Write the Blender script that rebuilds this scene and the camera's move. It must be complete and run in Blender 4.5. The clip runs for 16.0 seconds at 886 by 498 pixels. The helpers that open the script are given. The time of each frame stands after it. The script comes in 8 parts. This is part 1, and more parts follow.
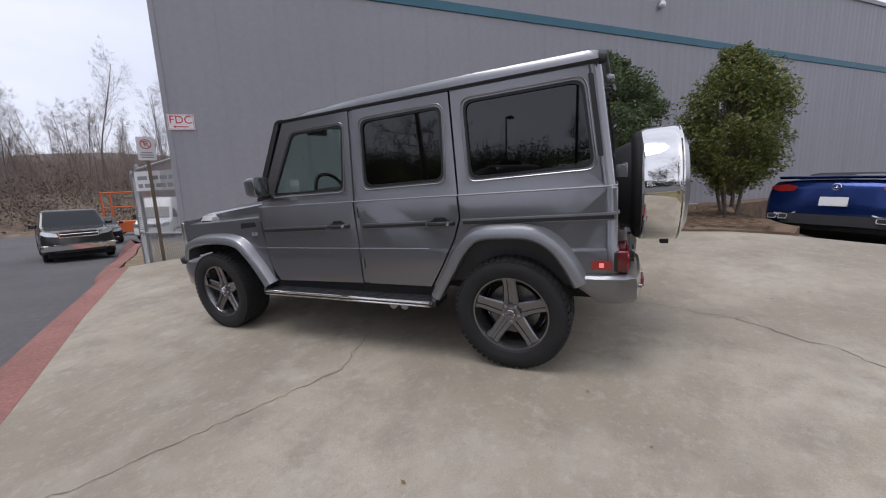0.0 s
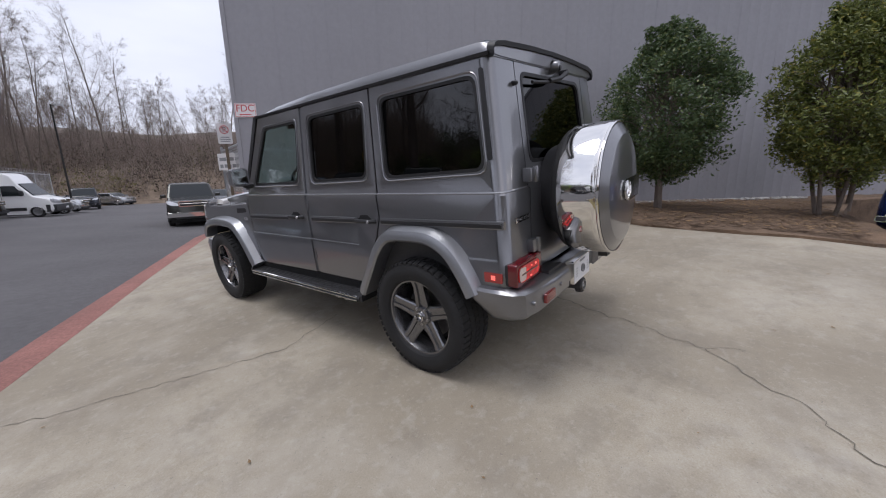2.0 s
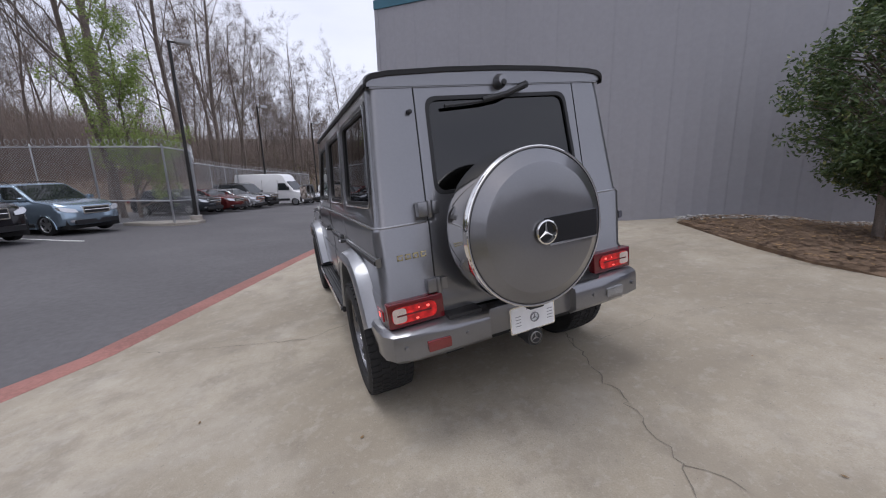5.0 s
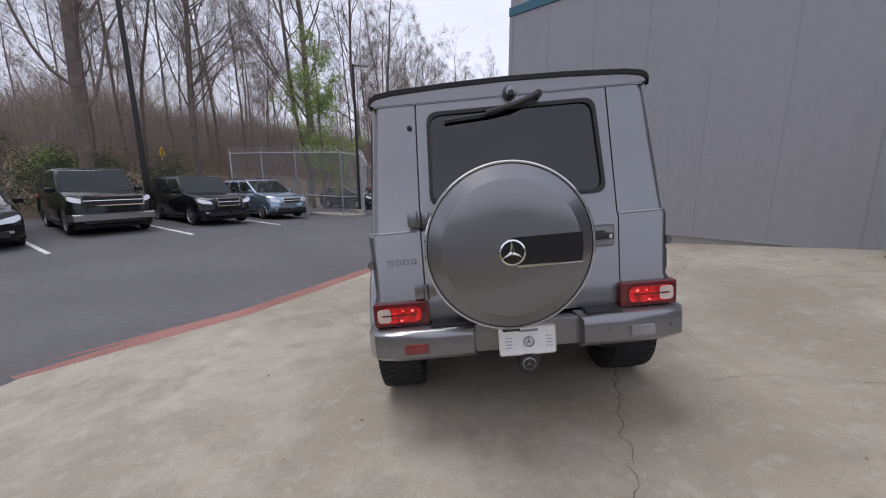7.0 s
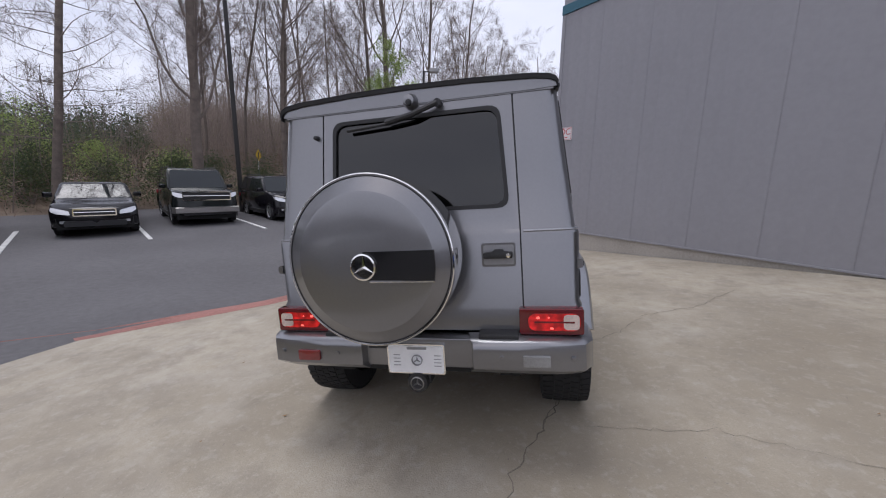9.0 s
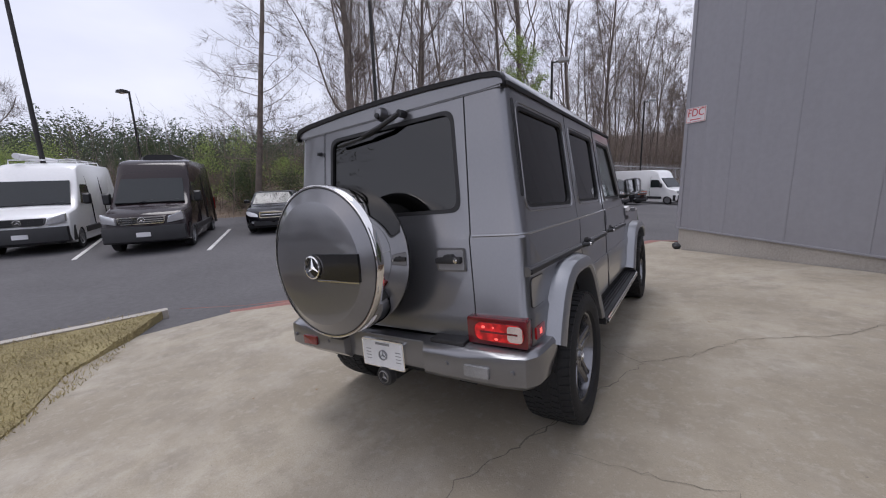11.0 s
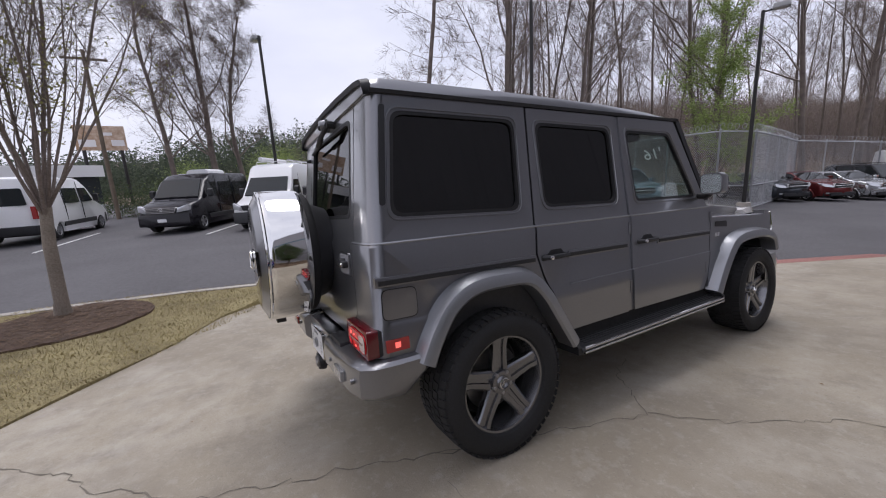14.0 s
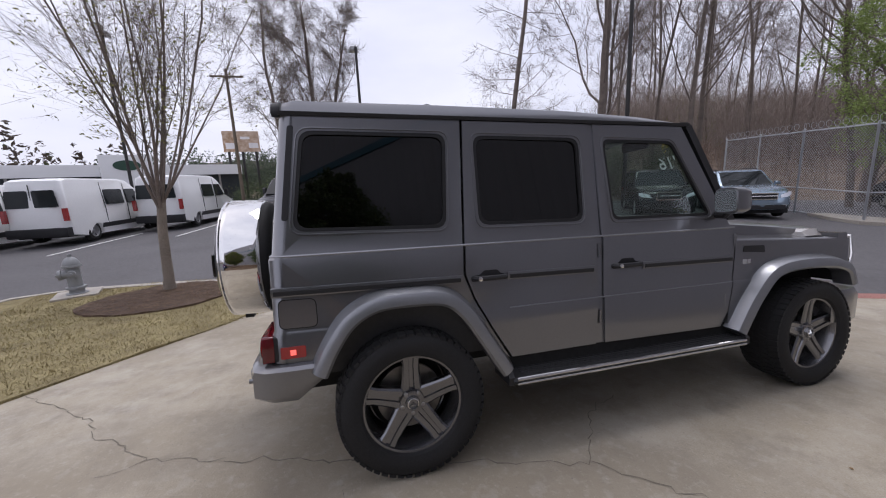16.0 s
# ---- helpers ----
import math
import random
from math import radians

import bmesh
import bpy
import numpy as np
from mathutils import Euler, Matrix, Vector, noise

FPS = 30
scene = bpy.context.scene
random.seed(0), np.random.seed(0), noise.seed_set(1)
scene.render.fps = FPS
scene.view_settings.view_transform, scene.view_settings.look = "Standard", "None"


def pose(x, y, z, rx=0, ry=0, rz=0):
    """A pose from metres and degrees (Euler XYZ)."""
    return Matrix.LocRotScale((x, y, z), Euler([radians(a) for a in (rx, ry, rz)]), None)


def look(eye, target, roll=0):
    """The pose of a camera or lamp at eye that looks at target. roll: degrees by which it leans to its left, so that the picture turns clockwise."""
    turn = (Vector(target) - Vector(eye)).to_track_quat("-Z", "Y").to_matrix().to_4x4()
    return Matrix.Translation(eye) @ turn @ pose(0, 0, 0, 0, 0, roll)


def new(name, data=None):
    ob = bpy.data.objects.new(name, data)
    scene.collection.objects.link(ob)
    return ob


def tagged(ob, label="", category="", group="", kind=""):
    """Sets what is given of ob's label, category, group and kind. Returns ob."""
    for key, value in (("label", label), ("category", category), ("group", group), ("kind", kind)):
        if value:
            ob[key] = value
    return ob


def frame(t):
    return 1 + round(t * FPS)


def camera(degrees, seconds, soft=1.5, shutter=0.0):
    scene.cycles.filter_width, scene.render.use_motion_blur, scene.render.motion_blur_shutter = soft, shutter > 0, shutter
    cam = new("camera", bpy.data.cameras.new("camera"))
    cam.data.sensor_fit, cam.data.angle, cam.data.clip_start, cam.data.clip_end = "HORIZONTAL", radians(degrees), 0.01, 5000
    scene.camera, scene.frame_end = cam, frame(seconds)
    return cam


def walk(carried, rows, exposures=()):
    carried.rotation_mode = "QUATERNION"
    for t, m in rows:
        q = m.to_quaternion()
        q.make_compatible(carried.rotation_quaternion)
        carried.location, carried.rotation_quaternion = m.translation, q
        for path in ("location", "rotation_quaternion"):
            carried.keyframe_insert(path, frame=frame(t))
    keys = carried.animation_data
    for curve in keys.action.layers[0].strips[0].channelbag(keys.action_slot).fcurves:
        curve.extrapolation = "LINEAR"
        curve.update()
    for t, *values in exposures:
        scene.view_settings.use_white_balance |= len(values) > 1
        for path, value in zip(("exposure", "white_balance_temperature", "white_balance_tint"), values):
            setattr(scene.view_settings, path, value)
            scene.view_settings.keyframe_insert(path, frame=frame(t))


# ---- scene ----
cam = camera(99.8, 16.0, soft=1.1)
PATH = [
    (0, (-3.137, -2.030, 1.158), (-1.354, -1.182, 0.839), -2.26),
    (0.5, (-2.986, -2.269, 1.220), (-1.249, -1.337, 0.885), -2.41),
    (1, (-2.849, -2.505, 1.223), (-1.158, -1.492, 0.882), -1.79),
    (1.5, (-2.696, -2.741, 1.240), (-1.087, -1.617, 0.854), -1.24),
    (2, (-2.514, -2.944, 1.256), (-0.993, -1.713, 0.842), -1.22),
    (2.5, (-2.297, -3.121, 1.286), (-0.845, -1.806, 0.881), -1.21),
    (3, (-2.100, -3.289, 1.319), (-0.720, -1.897, 0.924), -1.05),
    (3.5, (-1.907, -3.435, 1.352), (-0.664, -1.924, 0.938), -1.00),
    (3.7, (-1.828, -3.486, 1.364), (-0.651, -1.926, 0.940), -1.23),
    (5.8, (-0.946, -3.880, 1.413), (-0.461, -1.981, 1.015), -0.82),
    (6, (-0.875, -3.906, 1.417), (-0.469, -1.990, 1.012), -0.62),
    (6.5, (-0.694, -3.955, 1.409), (-0.513, -2.004, 1.010), -0.16),
    (7, (-0.490, -3.961, 1.436), (-0.489, -1.996, 1.060), -0.38),
    (7.5, (-0.265, -3.937, 1.469), (-0.367, -1.973, 1.109), -0.85),
    (8, (-0.015, -3.909, 1.475), (-0.187, -1.950, 1.112), -0.74),
    (8.5, (0.219, -3.871, 1.485), (-0.030, -1.924, 1.102), -0.09),
    (9, (0.431, -3.814, 1.480), (0.024, -1.890, 1.118), 0.79),
    (9.2, (0.501, -3.794, 1.483), (0.023, -1.884, 1.130), 0.96),
    (11.3, (1.382, -3.421, 1.519), (0.210, -1.842, 1.154), -2.65),
    (11.5, (1.447, -3.352, 1.523), (0.226, -1.809, 1.163), -2.95),
    (12, (1.619, -3.186, 1.543), (0.303, -1.724, 1.182), -2.84),
    (12.5, (1.797, -3.019, 1.536), (0.377, -1.663, 1.154), -2.92),
    (13, (1.946, -2.848, 1.537), (0.435, -1.602, 1.130), -2.71),
    (13.5, (2.073, -2.683, 1.532), (0.469, -1.560, 1.124), -2.54),
    (14, (2.179, -2.517, 1.541), (0.478, -1.538, 1.156), -3.08),
    (14.5, (2.271, -2.325, 1.552), (0.507, -1.461, 1.178), -3.20),
    (15, (2.368, -2.111, 1.559), (0.547, -1.372, 1.191), -3.52),
    (15.5, (2.444, -1.904, 1.585), (0.579, -1.287, 1.211), -3.48),
    (16, (2.500, -1.686, 1.587), (0.606, -1.164, 1.218), -2.59),
]
walk(cam, [(t, look(eye, target, roll)) for t, eye, target, roll in PATH], exposures=[(0.0, 0.36, 6080, 12.5), (7.0, 0.41, 6030, 13.5), (12.5, 0.3, 6100, 14.5), (16.0, 0.37, 6130, 15.5)])

# ---- world, sun ----
world = bpy.data.worlds.new("overcast_sky")
scene.world = world
world.use_nodes = True
wn, wl = world.node_tree.nodes, world.node_tree.links
wn.clear()
w_out = wn.new("ShaderNodeOutputWorld")
w_bg = wn.new("ShaderNodeBackground")
w_sky = wn.new("ShaderNodeTexSky")
w_sky.sky_type = "NISHITA"
w_sky.sun_disc = False
w_sky.sun_elevation, w_sky.sun_rotation = radians(50), radians(200)
w_sky.dust_density, w_sky.air_density = 6.0, 1.0
# overcast: the blue sky is veiled by an even bright cloud layer with soft broken patches
w_co = wn.new("ShaderNodeTexCoord")
w_map = wn.new("ShaderNodeMapping")
w_map.inputs["Scale"].default_value = (1.0, 1.0, 3.0)
w_noise = wn.new("ShaderNodeTexNoise")
w_noise.inputs["Scale"].default_value = 2.2
w_noise.inputs["Detail"].default_value = 5.0
w_ramp = wn.new("ShaderNodeValToRGB")
w_ramp.color_ramp.elements[0].position, w_ramp.color_ramp.elements[0].color = 0.3, (6.4, 6.5, 7.3, 1)
w_ramp.color_ramp.elements[1].position, w_ramp.color_ramp.elements[1].color = 0.7, (8.0, 8.0, 8.5, 1)
w_mix = wn.new("ShaderNodeMix")
w_mix.data_type = "RGBA"
w_mix.inputs["Factor"].default_value = 0.9
wl.new(w_co.outputs["Generated"], w_map.inputs["Vector"])
wl.new(w_map.outputs["Vector"], w_noise.inputs["Vector"])
wl.new(w_noise.outputs["Fac"], w_ramp.inputs["Fac"])
wl.new(w_sky.outputs["Color"], w_mix.inputs["A"])
wl.new(w_ramp.outputs["Color"], w_mix.inputs["B"])
wl.new(w_mix.outputs["Result"], w_bg.inputs["Color"])
w_bg.inputs["Strength"].default_value = 0.1
wl.new(w_bg.outputs["Background"], w_out.inputs["Surface"])
sun_data = bpy.data.lights.new("sun", "SUN")
sun_data.energy, sun_data.angle, sun_data.color = 1.15, radians(30), (1.0, 0.96, 0.9)
sun = new("sun", sun_data)
sun.matrix_world = look((0, 0, 30), (8, -5, 0))

# ---- building helpers ----
def box(bm, x0, x1, y0, y1, z0, z1):
    """An axis-parallel box added to bm; returns its vertices."""
    vs = [bm.verts.new((x, y, z)) for z in (z0, z1) for y in (y0, y1) for x in (x0, x1)]
    for q in ((0, 2, 3, 1), (4, 5, 7, 6), (0, 1, 5, 4), (2, 6, 7, 3), (0, 4, 6, 2), (1, 3, 7, 5)):
        bm.faces.new([vs[i] for i in q])
    return vs


def rings(bm, loops, close=True, cap=True):
    """Skins a row of vertex loops of equal length."""
    made = [[bm.verts.new(p) for p in loop] for loop in loops]
    n = len(made[0])
    for a, b in zip(made, made[1:]):
        for i in range(n if close else n - 1):
            j = (i + 1) % n
            bm.faces.new((a[i], a[j], b[j], b[i]))
    if cap:
        bm.faces.new(made[0][::-1])
        bm.faces.new(made[-1])
    return made


def tube(bm, points, r, sides=8, r_end=None, cap=True):
    """A round bar along points; the radius runs from r to r_end."""
    pts = [Vector(p) for p in points]
    r_end = r if r_end is None else r_end
    loops, side = [], None
    for i, p in enumerate(pts):
        way = (pts[min(i + 1, len(pts) - 1)] - pts[max(i - 1, 0)]).normalized()
        if side is None:
            side = way.cross(Vector((0, 0, 1)) if abs(way.z) < 0.9 else Vector((1, 0, 0))).normalized()
        else:
            side = (side - way * side.dot(way)).normalized()
        up = side.cross(way)
        k = r + (r_end - r) * i / max(1, len(pts) - 1)
        loops.append([p + k * (math.cos(a) * side + math.sin(a) * up) for a in (2 * math.pi * n / sides for n in range(sides))])
    rings(bm, loops, cap=cap)


def lathe(bm, profile, axis="x", centre=(0, 0, 0), steps=48, cap=True):
    """Turns a profile of (along, radius) round an axis through centre."""
    c = Vector(centre)
    loops = []
    for along, r in profile:
        loop = []
        for n in range(steps):
            a = 2 * math.pi * n / steps
            p = {"x": (along, r * math.cos(a), r * math.sin(a)), "y": (r * math.sin(a), along, r * math.cos(a)), "z": (r * math.cos(a), r * math.sin(a), along)}[axis]
            loop.append(c + Vector(p))
        loops.append(loop)
    rings(bm, loops, cap=cap and profile[0][1] > 1e-4 and profile[-1][1] > 1e-4)


def prism(bm, outline, axis, a0, a1):
    """A flat outline drawn out along an axis from a0 to a1."""
    def at(u, v, a):
        return {"x": (a, u, v), "y": (u, a, v), "z": (u, v, a)}[axis]
    return rings(bm, [[at(u, v, a) for u, v in outline] for a in (a0, a1)])


def rounded(u0, u1, v0, v1, r, n=4):
    """Outline of a rectangle with round corners."""
    out = []
    for cu, cv, a0 in ((u1 - r, v1 - r, 0), (u0 + r, v1 - r, 90), (u0 + r, v0 + r, 180), (u1 - r, v0 + r, 270)):
        out += [(cu + r * math.cos(radians(a0 + 90 * i / n)), cv + r * math.sin(radians(a0 + 90 * i / n))) for i in range(n + 1)]
    return out


def bevelled(bm, width, segments=2, angle=30):
    bm.normal_update()
    edges = [e for e in bm.edges if len(e.link_faces) == 2 and e.calc_face_angle(0) > radians(angle)]
    bmesh.ops.bevel(bm, geom=edges, offset=width, segments=segments, profile=0.6, affect="EDGES", clamp_overlap=True)


def finish(name, bm, material, smooth=35):
    bmesh.ops.recalc_face_normals(bm, faces=bm.faces)
    me = bpy.data.meshes.new(name)
    bm.to_mesh(me)
    bm.free()
    for m in material if isinstance(material, (list, tuple)) else [material]:
        me.materials.append(m)
    if smooth:
        me.polygons.foreach_set("use_smooth", [True] * len(me.polygons))
        me.set_sharp_from_angle(angle=radians(smooth))
    return new(name, me)


def part(name, bm, material, parent=None, label="", smooth=35):
    ob = finish(name, bm, material, smooth)
    if parent is not None:
        ob.parent = parent
    return tagged(ob, label)


def thing(name, m, label, category, group=""):
    ob = new(name)
    ob.empty_display_size = 0.2
    ob.matrix_world = m
    return tagged(ob, label, category, group)


def solid(name, bm, material, label, category="", kind="", group="", smooth=35):
    return tagged(finish(name, bm, material, smooth), label, category, group, kind)

# ---- materials ----
def mat(name, colour, rough=0.6, metal=0.0, vary=0.12, scale=8.0, bump=0.0, bump_scale=60.0, coat=0.0, second=None, spec=0.5, space="Object", sheet=0.0):
    """A principled surface whose colour drifts at two scales, with fine relief."""
    m = bpy.data.materials.new(name)
    m.use_nodes = True
    n, l = m.node_tree.nodes, m.node_tree.links
    b = n["Principled BSDF"]
    b.inputs["Roughness"].default_value, b.inputs["Metallic"].default_value = rough, metal
    b.inputs["Coat Weight"].default_value, b.inputs["Specular IOR Level"].default_value = coat, spec
    b.inputs["Coat Roughness"].default_value = 0.06
    co = n.new("ShaderNodeTexCoord")
    big, fine = n.new("ShaderNodeTexNoise"), n.new("ShaderNodeTexNoise")
    big.inputs["Scale"].default_value, big.inputs["Detail"].default_value = scale * 0.15, 6.0
    fine.inputs["Scale"].default_value, fine.inputs["Detail"].default_value = scale * 4, 4.0
    for t in (big, fine):
        l.new(co.outputs[space], t.inputs["Vector"])
    add = n.new("ShaderNodeMath")
    add.operation = "MULTIPLY_ADD"
    add.inputs[1].default_value = 0.5
    l.new(fine.outputs["Fac"], add.inputs[0])
    half = n.new("ShaderNodeMath")
    half.operation = "MULTIPLY"
    half.inputs[1].default_value = 0.5
    l.new(big.outputs["Fac"], half.inputs[0])
    l.new(half.outputs[0], add.inputs[2])
    ramp = n.new("ShaderNodeValToRGB")
    c0 = [max(0.0, c * (1 - vary)) for c in colour]
    c1 = [min(1.0, c * (1 + vary)) for c in (second or colour)]
    ramp.color_ramp.elements[0].position, ramp.color_ramp.elements[0].color = 0.35, (*c0, 1)
    ramp.color_ramp.elements[1].position, ramp.color_ramp.elements[1].color = 0.65, (*c1, 1)
    l.new(add.outputs[0], ramp.inputs["Fac"])
    l.new(ramp.outputs["Color"], b.inputs["Base Color"])
    if bump:
        tex, bp = n.new("ShaderNodeTexNoise"), n.new("ShaderNodeBump")
        tex.inputs["Scale"].default_value, tex.inputs["Detail"].default_value = bump_scale, 5.0
        bp.inputs["Strength"].default_value, bp.inputs["Distance"].default_value = bump, 0.01
        l.new(co.outputs[space], tex.inputs["Vector"])
        l.new(tex.outputs["Fac"], bp.inputs["Height"])
        l.new(bp.outputs["Normal"], b.inputs["Normal"])
    return m


def glass(name, colour, rough=0.02, alpha=1.0):
    """Dark or clear window glass: glossy, and see-through by its transmission."""
    m = bpy.data.materials.new(name)
    m.use_nodes = True
    n, l = m.node_tree.nodes, m.node_tree.links
    n.clear()
    out, mix, lw = n.new("ShaderNodeOutputMaterial"), n.new("ShaderNodeMixShader"), n.new("ShaderNodeLayerWeight")
    power, fr = n.new("ShaderNodeMath"), n.new("ShaderNodeMath")
    tr, gl = n.new("ShaderNodeBsdfTransparent"), n.new("ShaderNodeBsdfGlossy")
    tr.inputs["Color"].default_value = (*colour, 1)
    gl.inputs["Roughness"].default_value = rough
    # gloss that grows towards grazing angles, alike on both faces
    lw.inputs["Blend"].default_value = 0.5
    power.operation, fr.operation = "POWER", "MULTIPLY_ADD"
    power.inputs[1].default_value, fr.inputs[1].default_value, fr.inputs[2].default_value = 5.0, 0.92, 0.07
    l.new(lw.outputs["Facing"], power.inputs[0])
    l.new(power.outputs[0], fr.inputs[0])
    l.new(fr.outputs[0], mix.inputs[0])
    l.new(tr.outputs[0], mix.inputs[1])
    l.new(gl.outputs[0], mix.inputs[2])
    l.new(mix.outputs[0], out.inputs["Surface"])
    return m


CONCRETE = mat("concrete", (0.36, 0.33, 0.285), 0.85, vary=0.2, scale=6, bump=0.25, bump_scale=90, space="Object")
KERB_RED = mat("red_kerb_paint", (0.27, 0.125, 0.105), 0.85, vary=0.3, scale=9, bump=0.3, bump_scale=90)
KERB = mat("kerb_concrete", (0.4, 0.37, 0.33), 0.85, vary=0.15, scale=9, bump=0.3)
GRASS = mat("dry_grass", (0.2, 0.155, 0.07), 0.95, vary=0.4, scale=14, bump=0.8, bump_scale=200, second=(0.26, 0.22, 0.11))
MULCH = mat("bark_mulch", (0.1, 0.065, 0.045), 0.95, vary=0.45, scale=30, bump=1.0, bump_scale=80)
WALL = mat("grey_metal_panel", (0.275, 0.272, 0.293), 0.55, vary=0.05, scale=3, bump=0.05, bump_scale=40)
TEAL = mat("teal_trim", (0.03, 0.12, 0.17), 0.5)
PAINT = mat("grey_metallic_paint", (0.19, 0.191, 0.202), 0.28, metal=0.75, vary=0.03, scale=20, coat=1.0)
# the same body paint, lightened to carry sky highlights in its colour
PAINT_SKYLIT = mat("skylit_grey_paint", (0.275, 0.282, 0.3), 0.4, metal=0.75, vary=0.03, scale=20, coat=0.8)
RUBBER = mat("tyre_rubber", (0.014, 0.014, 0.015), 0.8, vary=0.3, scale=25, bump=0.2, bump_scale=200)
BLACK = mat("black_plastic", (0.018, 0.018, 0.02), 0.5, vary=0.2, scale=30)
CHROME = mat("chrome", (0.82, 0.81, 0.79), 0.06, metal=1.0, vary=0.02)
ALLOY = mat("grey_alloy", (0.19, 0.19, 0.2), 0.27, metal=0.9, vary=0.05, coat=0.4)
TINT = glass("tinted_glass", (0.03, 0.03, 0.035))
CLEAR = glass("clear_glass", (0.78, 0.84, 0.82))
BARK = mat("grey_bark", (0.16, 0.13, 0.11), 0.95, vary=0.35, scale=20, bump=0.8, bump_scale=60)

# ---- ground, pad, road ----
def pad_z(x, y):
    """Height of the sloping concrete drive."""
    crest = max(0.0, 0.8 * (x - 3.0) - 0.6 * (y + 4.0))
    return 0.0844 * x - 0.0278 * y - 0.29 * crest * crest / (crest + 0.5)


def past_kerb(x, y):
    return -0.83 * (x + 1.5) + 0.56 * (y - 3.2)


def step01(a, b, v):
    t = max(0.0, min(1.0, (v - a) / (b - a)))
    return t * t * (3 - 2 * t)


def down_road(x, y):
    return 0.56 * (x + 1.5) + 0.83 * (y - 3.2)


def lot_z(x, y):
    """Height of the asphalt: it falls along the road and rises gently away from the drive."""
    s = max(0.0, min(14.0, past_kerb(x, y)))
    v = max(0.0, min(60.0, down_road(x, y)))
    return -0.36 + 0.02 * s - 0.04 * v + 0.1 * step01(0.0, -4.5, y) * step01(2.0, -3.0, x)


def lawn_z(x, y):
    return max(pad_z(x, y), -0.24) + 0.02


CAR = pose(0, 0, 0, -1.591, -4.821, 0.134)
CORNER = Vector((1.09, 5.38, 0))
ALONG = Vector((math.cos(radians(-45)), math.sin(radians(-45)), 0))
BACK = Vector((-ALONG.y, ALONG.x, 0))


def on_wall(s, out, z):
    """A place s metres along the front wall from its corner, out metres in front of it."""
    return CORNER + s * ALONG - out * BACK + Vector((0, 0, z))


def asphalt_material():
    m = mat("asphalt_lot", (0.102, 0.098, 0.102), 0.88, vary=0.18, scale=3, bump=0.45, bump_scale=140)
    return m


def slab(name, outline, z_fn, thick, material, label, category="pavement", kind="structure", cell=0.0, rough=0.0):
    """A ground slab of a plan outline that follows z_fn, cut into cells so that it can bend."""
    bm = bmesh.new()
    vs = [bm.verts.new((x, y, 0)) for x, y in outline]
    bm.faces.new(vs)
    if cell:
        xs, ys = [p[0] for p in outline], [p[1] for p in outline]
        for axis, lo, hi in ((0, min(xs), max(xs)), (1, min(ys), max(ys))):
            k = lo + cell
            while k < hi:
                co, no = [0, 0, 0], [0, 0, 0]
                co[axis], no[axis] = k, 1
                bmesh.ops.bisect_plane(bm, geom=bm.verts[:] + bm.edges[:] + bm.faces[:], plane_co=co, plane_no=no)
                k += cell
    made = bmesh.ops.extrude_face_region(bm, geom=bm.faces[:])
    deep = {v for v in made["geom"] if isinstance(v, bmesh.types.BMVert)}
    for v in bm.verts:
        z = z_fn(v.co.x, v.co.y)
        if rough and v not in deep:
            z += rough * noise.noise((v.co.x * 2.3, v.co.y * 2.3, 0)) + 0.5 * rough * noise.noise((v.co.x * 7.1, v.co.y * 7.1, 3))
        v.co.z = z - (thick if v in deep else 0.0)
    return solid(name, bm, material, label, category, kind)


# one sheet of asphalt to the horizon, finer near the drive
cuts = [-900, -400, -200, -120, -80, -60, -45] + list(range(-36, 21, 2)) + [26, 34, 45, 60, 80, 120, 200, 400, 900]
bm = bmesh.new()
grid = [[bm.verts.new((x, y, lot_z(x, y) - 0.01)) for y in cuts] for x in cuts]
for i in range(len(cuts) - 1):
    for j in range(len(cuts) - 1):
        bm.faces.new((grid[i][j], grid[i + 1][j], grid[i + 1][j + 1], grid[i][j + 1]))
solid("ground", bm, asphalt_material(), "wide worn grey asphalt lot and road", "ground", "structure")

PAD_EDGE = [(0.75, 6.7), (-0.1, 5.35), (-1.1, 3.75), (-2.0, 2.2), (-2.95, 0.6), (-3.6, -0.05), (-4.3, -0.75), (-5.05, -1.4)]
LAWN_EDGE = [(-5.05, -1.4), (-3.65, -2.78), (-2.7, -3.2), (-1.42, -4.02), (-0.43, -4.6), (1.0, -5.6), (2.5, -7.0), (4.0, -9.0)]
PAD = PAD_EDGE + LAWN_EDGE[1:] + [(16, -14), (20, -13.2), (9.5, -4.75), (6.3, -4.22), (3.9, -4.4), (3.42, -4.1), (3.5, -2.9), (3.72, -1.8), (4.1, -1.0), (5.1, 0.65), (5.85, 0.6), (1.2, 5.25), (1.4, 6.2)]


